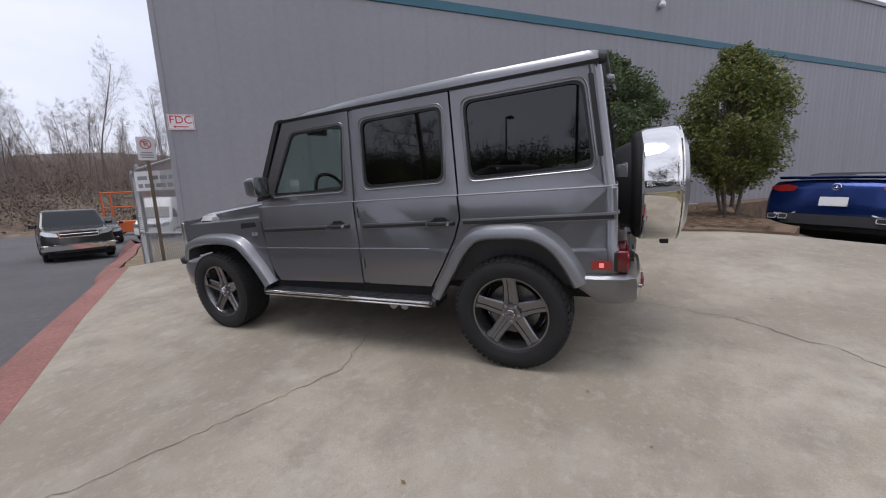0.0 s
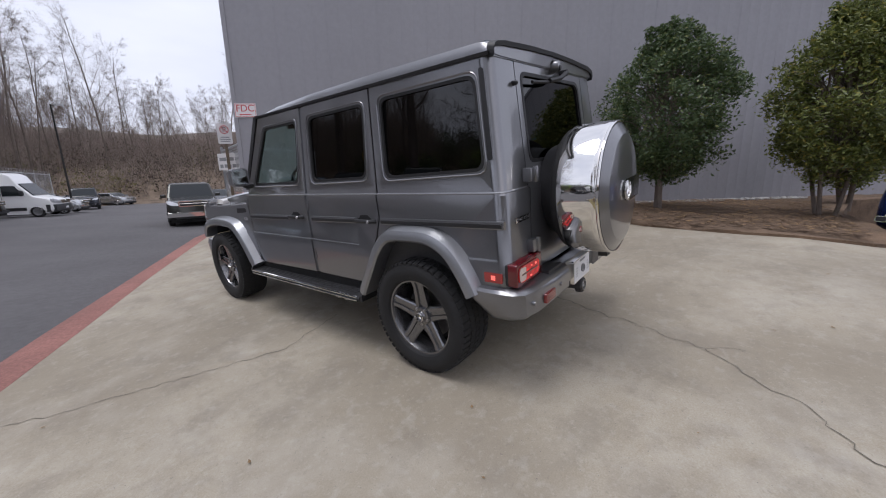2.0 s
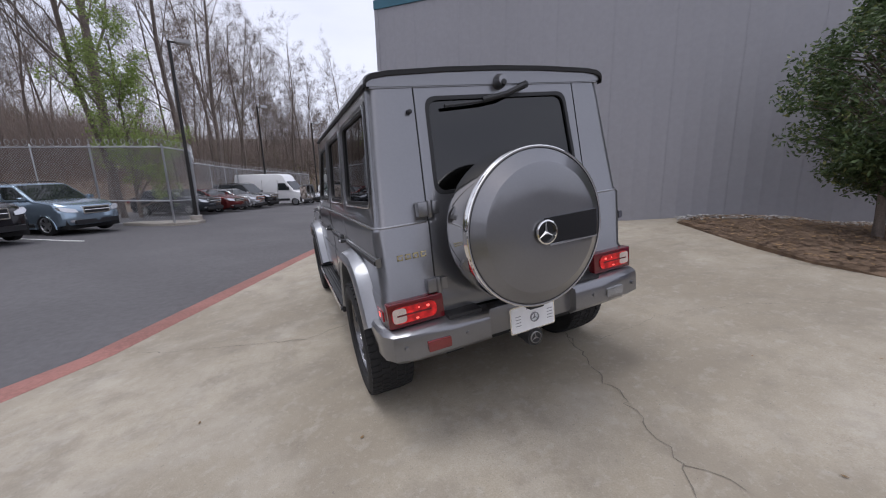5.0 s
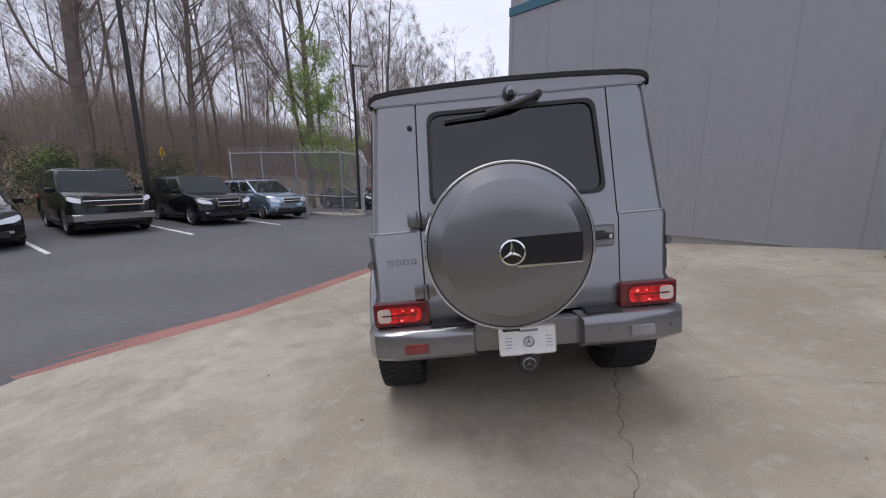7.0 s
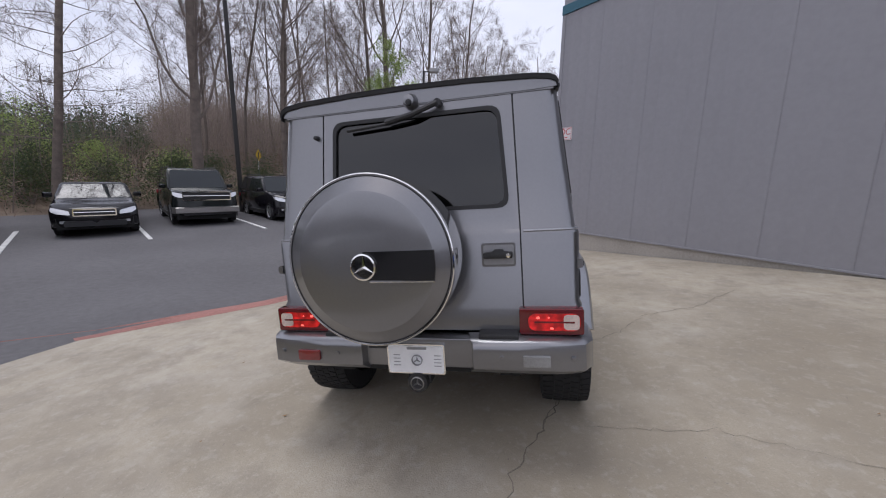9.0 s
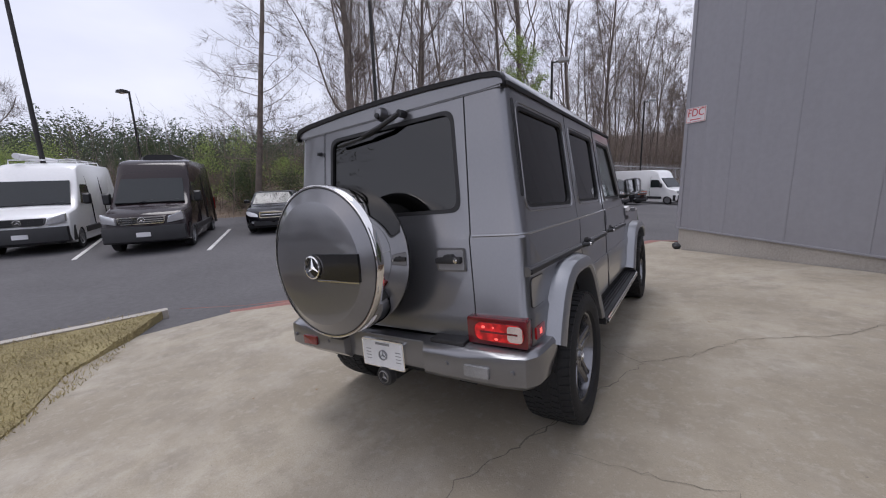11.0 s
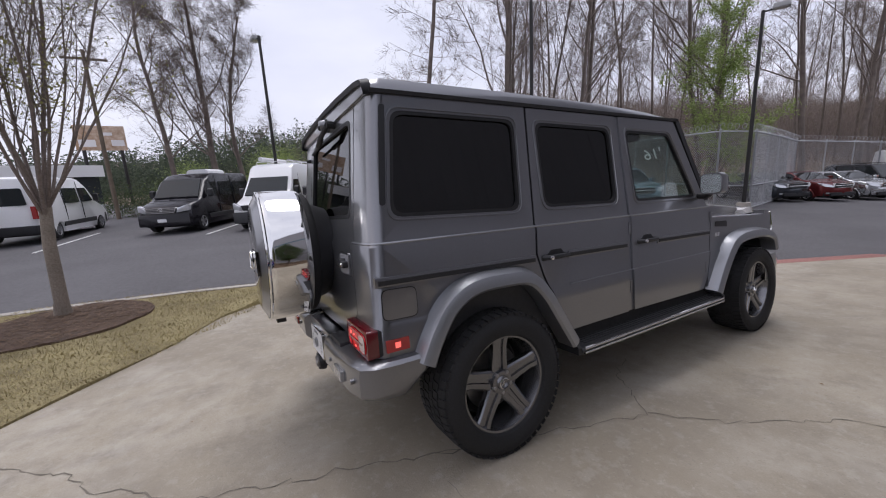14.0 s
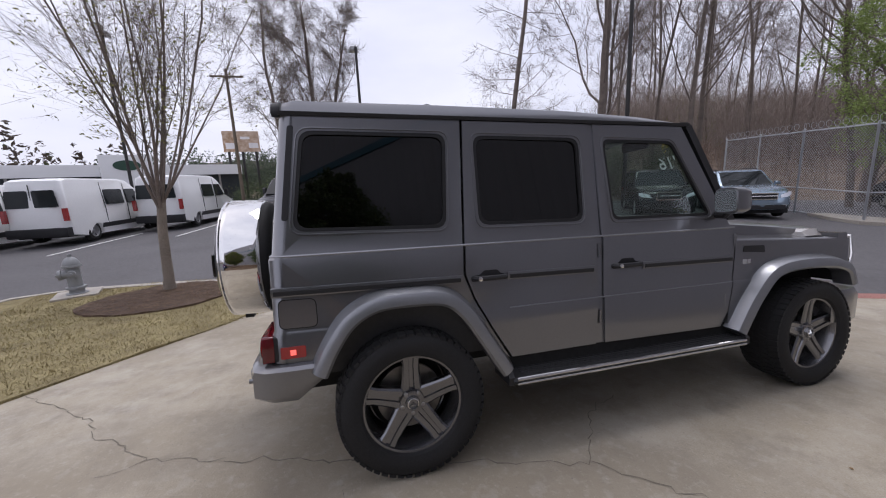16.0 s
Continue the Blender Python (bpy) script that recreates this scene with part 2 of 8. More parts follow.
def pad_material():
    """Pale broom-finished concrete with grey stains, worn sandy patches and dark specks."""
    m = mat("pad_concrete", (0.35, 0.303, 0.228), 0.86, vary=0.1, scale=30, bump=0.25, bump_scale=130, second=(0.375, 0.338, 0.275))
    n, l = m.node_tree.nodes, m.node_tree.links
    b = n["Principled BSDF"]
    base = b.inputs["Base Color"].links[0].from_socket
    co = n.new("ShaderNodeTexCoord")
    last = base
    for scale, lo, hi, colour, amount, detail in ((0.55, 0.42, 0.68, (0.2, 0.172, 0.135), 0.75, 9), (2.6, 0.5, 0.62, (0.23, 0.2, 0.16), 0.5, 12), (1.7, 0.52, 0.66, (0.44, 0.405, 0.345), 0.45, 10), (0.28, 0.48, 0.6, (0.27, 0.23, 0.17), 0.55, 8), (5.0, 0.5, 0.72, (0.2, 0.178, 0.145), 0.45, 10), (11.0, 0.56, 0.64, (0.44, 0.41, 0.36), 0.22, 6), (30.0, 0.56, 0.7, (0.45, 0.42, 0.36), 0.25, 4), (45.0, 0.66, 0.74, (0.5, 0.475, 0.42), 0.22, 2), (38.0, 0.62, 0.72, (0.2, 0.175, 0.14), 0.4, 3), (60.0, 0.7, 0.74, (0.1, 0.09, 0.08), 0.5, 2)):
        t, r, mx = n.new("ShaderNodeTexNoise"), n.new("ShaderNodeMapRange"), n.new("ShaderNodeMix")
        t.inputs["Scale"].default_value, t.inputs["Detail"].default_value, t.inputs["Roughness"].default_value = scale, detail, 0.62
        r.inputs["From Min"].default_value, r.inputs["From Max"].default_value, r.inputs["To Max"].default_value = lo, hi, amount
        mx.data_type = "RGBA"
        mx.inputs["B"].default_value = (*colour, 1)
        l.new(co.outputs["Object"], t.inputs["Vector"])
        l.new(t.outputs["Fac"], r.inputs["Value"])
        l.new(r.outputs["Result"], mx.inputs["Factor"])
        l.new(last, mx.inputs["A"])
        last = mx.outputs["Result"]
    l.new(last, b.inputs["Base Color"])
    return m


slab("pavement_pad", PAD, pad_z, 0.6, pad_material(), "sloping drive of stained pale concrete with cracks", cell=0.7)

# red kerb: a flat gutter strip that rolls down to the road
bm = bmesh.new()
loops = []
RED_LINE = [(7.2, 19.5), (5.1, 15.6), (3.75, 12.9), (2.4, 10.6), (1.3, 8.4)] + PAD_EDGE
for i, (x, y) in enumerate(RED_LINE):
    a, b = Vector(RED_LINE[max(i - 1, 0)]), Vector(RED_LINE[min(i + 1, len(RED_LINE) - 1)])
    way = (b - a).normalized()
    out = Vector((way.y, -way.x))
    if out.x > 0:
        out = -out
    w = 0.46 if i < len(RED_LINE) - 2 else 0.3
    zt = pad_z(x, y) if i > 4 else lot_z(x, y) + 0.12 + 0.1 * (i == 4)
    prof = [(0.0, zt - 0.4), (0.0, zt + 0.002), (0.1, zt + 0.004), (w * 0.6, zt - 0.015), (w * 0.85, min(zt - 0.05, lot_z(x, y) + 0.1)), (w, lot_z(x, y) + 0.004), (w, -0.7)]
    loops.append([(x + out.x * d, y + out.y * d, z) for d, z in prof])
rings(bm, loops)
solid("kerb_red", bm, KERB_RED, "worn red painted concrete kerb beside the asphalt", "kerb", "structure", smooth=50)

# cracks: thin dark jagged furrows in the slab
CRACK = mat("crack_dirt", (0.17, 0.15, 0.12), 0.95, vary=0.3, scale=30)


def crack(points, width, seed):
    rnd = random.Random(seed)
    pts = []
    for (x0, y0), (x1, y1) in zip(points, points[1:]):
        n = max(2, int(math.hypot(x1 - x0, y1 - y0) / 0.045))
        for i in range(n):
            t = i / n
            pts.append((x0 + (x1 - x0) * t + rnd.gauss(0, 0.012), y0 + (y1 - y0) * t + rnd.gauss(0, 0.012)))
    bm = bmesh.new()
    left, right = [], []
    for i, (x, y) in enumerate(pts):
        a, b = Vector(pts[max(i - 1, 0)]), Vector(pts[min(i + 1, len(pts) - 1)])
        way = (b - a).normalized()
        w = width * rnd.uniform(0.25, 1.0) / 2
        left.append(bm.verts.new((x - way.y * w, y + way.x * w, pad_z(x, y) + 0.003)))
        right.append(bm.verts.new((x + way.y * w, y - way.x * w, pad_z(x, y) + 0.003)))
    for i in range(len(pts) - 1):
        bm.faces.new((left[i], right[i], right[i + 1], left[i + 1]))
    solid("pavement_crack", bm, CRACK, "thin dark jagged crack in pale concrete", "crack", "structure", smooth=0)


crack([(-0.6, -0.1), (-0.72, -0.12), (-1.2, -0.27), (-1.69, -0.03), (-2.01, 0.12), (-2.45, 0.33), (-2.78, 0.57)], 0.01, 1)
crack([(0.71, -1.5), (0.6, -1.85), (0.5, -2.12), (0.36, -2.54), (0.25, -2.84), (-0.01, -3.12), (-0.14, -3.3), (-0.38, -3.45), (-0.73, -3.83), (-1.18, -4.4)], 0.01, 2)
crack([(0.62, -1.8), (0.85, -1.14), (0.97, -0.82), (1.05, -0.54), (0.86, -0.4), (0.66, -0.26), (0.5, 0.1)], 0.009, 3)
crack([(1.05, -0.54), (1.35, -0.3), (1.7, 0.2), (2.3, 0.5), (3.0, 1.2)], 0.008, 4)
crack([(0.25, -2.84), (0.32, -2.95), (0.3, -3.1)], 0.007, 5)
crack([(2.9, -2.5), (2.2, -2.0), (1.5, -1.75), (0.8, -1.8)], 0.004, 6)

# lawn island with its kerb, mulch ring and planting bed
KERB_LINE = [(-5.05, -1.4), (-5.25, -2.2), (-5.6, -3.3), (-6.0, -5.2), (-6.25, -6.8), (-6.0, -7.6), (-5.3, -7.85), (-2.9, -6.75), (-1.0, -6.4), (2.0, -8.5), (4.0, -10.5)]
slab("lawn", LAWN_EDGE + KERB_LINE[:0:-1], lawn_z, 0.5, GRASS, "strip of dry straw-coloured winter grass", "lawn", cell=0.25, rough=0.02)
bm = bmesh.new()
loops = []
for i, (x, y) in enumerate(KERB_LINE):
    a, b = Vector(KERB_LINE[max(i - 1, 0)]), Vector(KERB_LINE[min(i + 1, len(KERB_LINE) - 1)])
    way = (b - a).normalized()
    out = Vector((way.y, -way.x))
    z = lawn_z(x, y)
    loops.append([(x + out.x * d, y + out.y * d, h) for d, h in ((-0.12, -0.7), (-0.12, z + 0.012), (0.0, z + 0.015), (0.02, z - 0.01), (0.04, lot_z(x, y) + 0.01), (0.28, lot_z(x, y) + 0.003), (0.28, -0.7))])
rings(bm, loops)
solid("kerb_lawn", bm, KERB, "pale concrete kerb round the lawn", "kerb", "structure", smooth=40)
MAPLE = (-5.3, -4.8)
ring = [(-4.75 + 1.0 * math.cos(a), -4.75 + 1.1 * math.sin(a)) for a in (2 * math.pi * i / 40 for i in range(40))]
ring = [(x + 0.08 * noise.noise((x * 2, y * 2, 5)), y + 0.08 * noise.noise((x * 2, y * 2, 9))) for x, y in ring]
slab("mulch_ring", ring, lambda x, y: lawn_z(x, y) + 0.03, 0.2, MULCH, "round bed of dark bark mulch in the lawn", "mulch", cell=0.15, rough=0.03)
BED = [(3.42, -4.1), (3.5, -2.9), (3.72, -1.8), (4.1, -1.0), (5.1, 0.65), (5.75, 0.7), (20, -13.5), (20, -13.2), (9.5, -4.75), (6.3, -4.22), (3.9, -4.4)]
BED_EARTH = mat("red_brown_earth", (0.105, 0.07, 0.045), 0.95, vary=0.4, scale=25, bump=0.9, bump_scale=70, second=(0.15, 0.1, 0.065))
slab("planting_bed", BED, lambda x, y: pad_z(x, y) + 0.035 if x < 3.9 else max(min(pad_z(x, y) + 0.03, 0.5), 0.42), 0.7, BED_EARTH, "bed of bare brown earth and bark under the trees", "bed", cell=0.3, rough=0.04)
DIRT = mat("sandy_dirt", (0.24, 0.19, 0.12), 0.95, vary=0.35, scale=20, bump=0.8, bump_scale=90)
slab("dirt_strip", [(0.8, 6.72), (1.42, 6.1), (1.3, 5.5), (6.5, 12), (8.6, 18.6), (7.25, 19.5), (5.15, 15.6), (3.8, 12.9), (2.45, 10.6), (1.35, 8.4)], lambda x, y: lot_z(x, y) + 0.13 + 0.24 * step01(9, 6, y), 0.5, DIRT, "patch of dry sandy dirt beside the kerb", "dirt", cell=0.4, rough=0.05)
# bark chips and fallen leaves
CHIP = mat("bark_chip", (0.13, 0.085, 0.055), 0.95, vary=0.5, scale=40)
LEAF_DRY = mat("dry_leaf", (0.22, 0.14, 0.07), 0.9, vary=0.4, scale=40)


def litter(name, label, material, count, spot, size, seed):
    rnd = random.Random(seed)
    bm = bmesh.new()
    for _ in range(count):
        x, y, z = spot(rnd)
        a, w, k = rnd.uniform(0, 6.3), size * rnd.uniform(0.5, 1.4), rnd.uniform(0.3, 0.7)
        tip = rnd.uniform(-0.5, 0.5)
        c, s = math.cos(a) * w, math.sin(a) * w
        vs = [bm.verts.new((x + u * c - v * s, y + u * s + v * c, z + 0.004 + abs(u * tip) * w + h)) for u, v, h in ((-1, 0, 0), (0, -k, 0.2 * w), (1, 0, 0), (0, k, 0.2 * w))]
        bm.faces.new(vs)
    return solid(name, bm, material, label, "litter", "stuff", smooth=0)


def in_ring(rnd):
    a, r = rnd.uniform(0, 6.283), math.sqrt(rnd.random())
    x, y = -4.75 + 0.97 * r * math.cos(a), -4.75 + 1.07 * r * math.sin(a)
    return x, y, lawn_z(x, y) + 0.035


def in_bed(rnd):
    while True:
        x, y = rnd.uniform(3.5, 8.5), rnd.uniform(-5.5, 0.6)
        if x + y < 6.2 and y > -4.12 and x > 3.6 + max(0, (y + 1.8) * 0.6):
            return x, y, max(min(pad_z(x, y) + 0.03, 0.5), 0.42) + 0.02


litter("bark_chips", "scattered dark bark chips of mulch", CHIP, 2600, in_ring, 0.025, 11)
litter("bed_litter", "scattered bark and dry leaves on earth", CHIP, 7000, in_bed, 0.03, 12)
litter("fallen_leaves", "few dry brown leaves lying on earth", LEAF_DRY, 1500, in_bed, 0.035, 13)
spots = [(-1.0, -1.9), (-1.35, -2.2), (0.7, -3.2), (1.4, -2.5), (2.1, -3.6), (-2.5, 0.2), (2.6, -0.6), (1.5, 0.6), (0.9, -3.5), (2.4, -1.5), (1.9, -2.9), (-1.9, -1.2), (0.2, -3.9), (-0.6, -2.9), (3.1, 0.4), (2.0, -4.8)]
litter("drive_leaves", "few tiny dry leaves lying on concrete", LEAF_DRY, len(spots), lambda r, it=iter(spots): (lambda p: (p[0], p[1], pad_z(*p)))(next(it)), 0.014, 14)


def on_lawn(rnd):
    while True:
        x, y = rnd.uniform(-6.1, 1.2), rnd.uniform(-7.6, -1.6)
        inside = y < -3.05 + (x + 2.7) * -0.72 - 0.05 and x > -5.1 + (y + 1.3) * 0.27 and y > -6.5 - 0.2 * abs(x + 2.5)
        if inside and math.hypot((x + 4.75) / 0.98, (y + 4.75) / 1.08) > 1:
            return x, y, lawn_z(x, y)


rnd = random.Random(21)
bm = bmesh.new()
for _ in range(26000):
    x, y, z = on_lawn(rnd)
    a, h, w = rnd.uniform(0, 6.283), rnd.uniform(0.015, 0.045), rnd.uniform(0.003, 0.006)
    dx, dy = rnd.gauss(0, 0.02), rnd.gauss(0, 0.02)
    z += 0.02 * noise.noise((x * 2.3, y * 2.3, 0)) - 0.004
    bm.faces.new([bm.verts.new(p) for p in ((x - w * math.cos(a), y - w * math.sin(a), z), (x + w * math.cos(a), y + w * math.sin(a), z), (x + dx, y + dy, z + h))])
GRASS_BLADE = mat("straw_blade", (0.27, 0.215, 0.105), 0.9, vary=0.3, scale=6, second=(0.3, 0.25, 0.12))
solid("grass", bm, GRASS_BLADE, "short dry straw-coloured grass blades", "grass", "stuff", smooth=0)

# painted stall lines
LINE = mat("worn_white_line", (0.62, 0.62, 0.6), 0.8, vary=0.25, scale=20)


def stall_line(x, y, az, length=4.6):
    c, s = math.cos(radians(az)), math.sin(radians(az))
    bm = bmesh.new()
    n = 6
    loops = [[(x - c * length * i / n - s * 0.05 * k, y - s * length * i / n + c * 0.05 * k, lot_z(x - c * length * i / n, y - s * length * i / n) + h) for k, h in ((-1, -0.02), (-1, 0.006), (1, 0.006), (1, -0.02))] for i in range(n + 1)]
    rings(bm, loops)
    solid("stall_line", bm, LINE, "worn white painted parking stall line", "line", "structure", group="stall lines", smooth=0)

# ---- the grey off-road car (own axes: x to its right, y ahead, z up from the ground between the axles) ----
SIDE_X = [(0.2, 0.803), (0.785, 0.803), (0.805, 0.794), (1.138, 0.794), (1.163, 0.779), (1.9, 0.703)]
REAR_Y = [(0.2, -2.06), (0.785, -2.06), (0.8, -2.052), (1.138, -2.052), (1.163, -2.038), (1.9, -1.955)]
CREASES = (0.785, 0.805, 1.138, 1.163)


def along(table, z):
    return float(np.interp(z, [a for a, _ in table], [b for _, b in table]))


def panel(outer, holes, thick, place, cuts=CREASES, inset=0.0, rim=0.0):
    """A sheet of the outline (u, v) with holes, laid on a curved surface by place(u, v, depth) and given thickness."""
    bm = bmesh.new()
    edges = []
    for loop in (outer, *holes):
        vs = [bm.verts.new((u, v, 0)) for u, v in loop]
        edges += [bm.edges.new((a, b)) for a, b in zip(vs, vs[1:] + vs[:1])]
    bmesh.ops.triangle_fill(bm, use_beauty=True, use_dissolve=False, edges=edges, normal=(0, 0, 1))
    for v in cuts:
        bmesh.ops.bisect_plane(bm, geom=bm.verts[:] + bm.edges[:] + bm.faces[:], plane_co=(0, v, 0), plane_no=(0, 1, 0))
    bmesh.ops.recalc_face_normals(bm, faces=bm.faces)
    front = bm.faces[:]
    rim_edges = [e for e in bm.edges if len(e.link_faces) == 1]
    made = bmesh.ops.extrude_face_region(bm, geom=front)
    deep = {v for v in made["geom"] if isinstance(v, bmesh.types.BMVert)}
    for v in bm.verts:
        u, w = v.co.x, v.co.y
        v.co = place(u, w, inset + (thick if v in deep else 0.0))
    return bm


def side_place(s):
    return lambda u, v, d: (s * (along(SIDE_X, v) - d), u, v)


def seam_x(s, z):
    """Where the tailgate's gap runs, at height z, on the side s."""
    return along([(0.6, 0.532), (1.16, 0.527), (1.84, 0.508)] if s > 0 else [(0.6, 0.527), (1.16, 0.515), (1.84, 0.482)], z)


def rear_place(u, v, d):
    return (u, along(REAR_Y, v) + d, v)


def soft(points, r=0.05, n=4):
    """A polygon with its corners rounded."""
    out, k = [], len(points)
    for i in range(k):
        a, b, c = Vector(points[i - 1]), Vector(points[i]), Vector(points[(i + 1) % k])
        d = min(r, (a - b).length * 0.45, (c - b).length * 0.45)
        p, q = b + (a - b).normalized() * d, b + (c - b).normalized() * d
        for j in range(n + 1):
            t = j / n
            out.append(tuple((1 - t) ** 2 * p + 2 * t * (1 - t) * b + t * t * q))
    return out


def shrink(points, d):
    """An outline drawn in towards its middle by about d."""
    c = sum((Vector(p) for p in points), Vector((0, 0))) / len(points)
    lo = Vector((min(p[0] for p in points), min(p[1] for p in points)))
    hi = Vector((max(p[0] for p in points), max(p[1] for p in points)))
    kx, kz = 1 - 2 * d / (hi.x - lo.x), 1 - 2 * d / (hi.y - lo.y)
    return [(c.x + (p[0] - c.x) * kx, c.y + (p[1] - c.y) * kz) for p in points]


RED_LAMP = bpy.data.materials.new("red_lamp_lens")
RED_LAMP.use_nodes = True
_b = RED_LAMP.node_tree.nodes["Principled BSDF"]
_b.inputs["Base Color"].default_value, _b.inputs["Roughness"].default_value = (0.2, 0.006, 0.008, 1), 0.1
_b.inputs["Coat Weight"].default_value = 1.0
_b.inputs["Emission Color"].default_value, _b.inputs["Emission Strength"].default_value = (1.0, 0.02, 0.02, 1), 0.04
DARK_RED = mat("deep_red_lens", (0.115, 0.005, 0.009), 0.12, vary=0.2, scale=60, coat=0.6)
RED_LIT = bpy.data.materials.new("lit_red_lens")
RED_LIT.use_nodes = True
_n, _l = RED_LIT.node_tree.nodes, RED_LIT.node_tree.links
_b = _n["Principled BSDF"]
_b.inputs["Base Color"].default_value, _b.inputs["Roughness"].default_value = (0.3, 0.008, 0.01, 1), 0.1
_b.inputs["Emission Color"].default_value = (1.0, 0.02, 0.02, 1)
_v, _r, _c = _n.new("ShaderNodeTexNoise"), _n.new("ShaderNodeMapRange"), _n.new("ShaderNodeTexCoord")
_v.inputs["Scale"].default_value = 28.0
_r.inputs["From Min"].default_value, _r.inputs["From Max"].default_value = 0.4, 0.7
_r.inputs["To Min"].default_value, _r.inputs["To Max"].default_value = 0.04, 0.42
_l.new(_c.outputs["Object"], _v.inputs["Vector"])
_l.new(_v.outputs["Fac"], _r.inputs["Value"])
_l.new(_r.outputs["Result"], _b.inputs["Emission Strength"])
RED_GLOW = bpy.data.materials.new("lit_red_bulb")
RED_GLOW.use_nodes = True
_b = RED_GLOW.node_tree.nodes["Principled BSDF"]
_b.inputs["Base Color"].default_value = (0.8, 0.1, 0.08, 1)
_b.inputs["Emission Color"].default_value, _b.inputs["Emission Strength"].default_value = (1.0, 0.14, 0.11, 1), 0.9
REFLEX = mat("red_reflex", (0.17, 0.012, 0.014), 0.2, vary=0.2, scale=90, coat=1.0)
SMOKE_LENS = mat("smoky_lens", (0.2, 0.2, 0.2), 0.15, vary=0.3, scale=70, coat=1.0)
PINK_LENS = mat("rosy_clear_lens", (0.6, 0.5, 0.45), 0.12, vary=0.25, scale=80, coat=1.0)
LENS = mat("clear_lamp_lens", (0.62, 0.6, 0.58), 0.12, vary=0.1, scale=60, coat=1.0)
AMBER = mat("amber_lens", (0.6, 0.2, 0.02), 0.2, coat=1.0)
PLATE_WHITE = mat("plate_white", (0.75, 0.75, 0.76), 0.4, vary=0.04)
MARK_GREY = mat("grey_print", (0.25, 0.25, 0.26), 0.6)
SEAL = mat("rubber_seal", (0.012, 0.012, 0.013), 0.55)
BLACK_GLOSS = mat("gloss_black", (0.008, 0.008, 0.009), 0.12, vary=0.1, coat=0.5)
LEATHER = mat("dark_leather", (0.035, 0.035, 0.037), 0.5, vary=0.2, bump=0.15)
LEATHER_PALE = mat("grey_leather", (0.14, 0.13, 0.125), 0.55, vary=0.15, bump=0.15)
UNDER = mat("dark_underbody", (0.016, 0.016, 0.016), 0.9, vary=0.3)
STEEL = mat("worn_steel", (0.35, 0.34, 0.33), 0.4, metal=0.9, vary=0.2)
DISC = mat("brake_disc", (0.22, 0.21, 0.2), 0.45, metal=0.9, vary=0.2)
MIRROR = mat("mirror_glass", (0.85, 0.86, 0.87), 0.02, metal=1.0, vary=0.0)
WHITE_MARK = mat("white_window_marker", (0.85, 0.85, 0.85), 0.7, vary=0.02)
_n, _l = WHITE_MARK.node_tree.nodes, WHITE_MARK.node_tree.links
_t, _m = _n.new("ShaderNodeBsdfTranslucent"), _n.new("ShaderNodeMixShader")
_m.inputs[0].default_value = 0.75
_l.new(_n["Principled BSDF"].outputs[0], _m.inputs[1])
_l.new(_t.outputs[0], _m.inputs[2])
_l.new(_m.outputs[0], _n["Material Output"].inputs["Surface"])


def star_badge(bm, centre, r, facing):
    """A round chrome badge: a ring with three blades. facing: (right, up, out) directions."""
    right, up, out = (Vector(v) for v in facing)
    c = Vector(centre)
    ring = []
    for i in range(28):
        a = 2 * math.pi * i / 28
        d = math.cos(a) * right + math.sin(a) * up
        ring.append([c + d * (r + dr) + out * h for dr, h in ((0, 0), (0, 0.008), (-0.12 * r, 0.01), (-0.14 * r, 0))])
    ring.append(ring[0])
    rings(bm, ring, cap=False)
    for k in range(3):
        a = math.pi / 2 + 2 * math.pi * k / 3
        tip = c + (math.cos(a) * right + math.sin(a) * up) * r * 0.92 + out * 0.003
        sides = [c + (math.cos(a + t) * right + math.sin(a + t) * up) * r * 0.17 + out * 0.003 for t in (-1.05, 1.05)]
        top = bm.verts.new(c + out * 0.013)
        t0, s0, s1 = bm.verts.new(tip), bm.verts.new(sides[0]), bm.verts.new(sides[1])
        bm.faces.new((t0, s0, top))
        bm.faces.new((top, s1, t0))


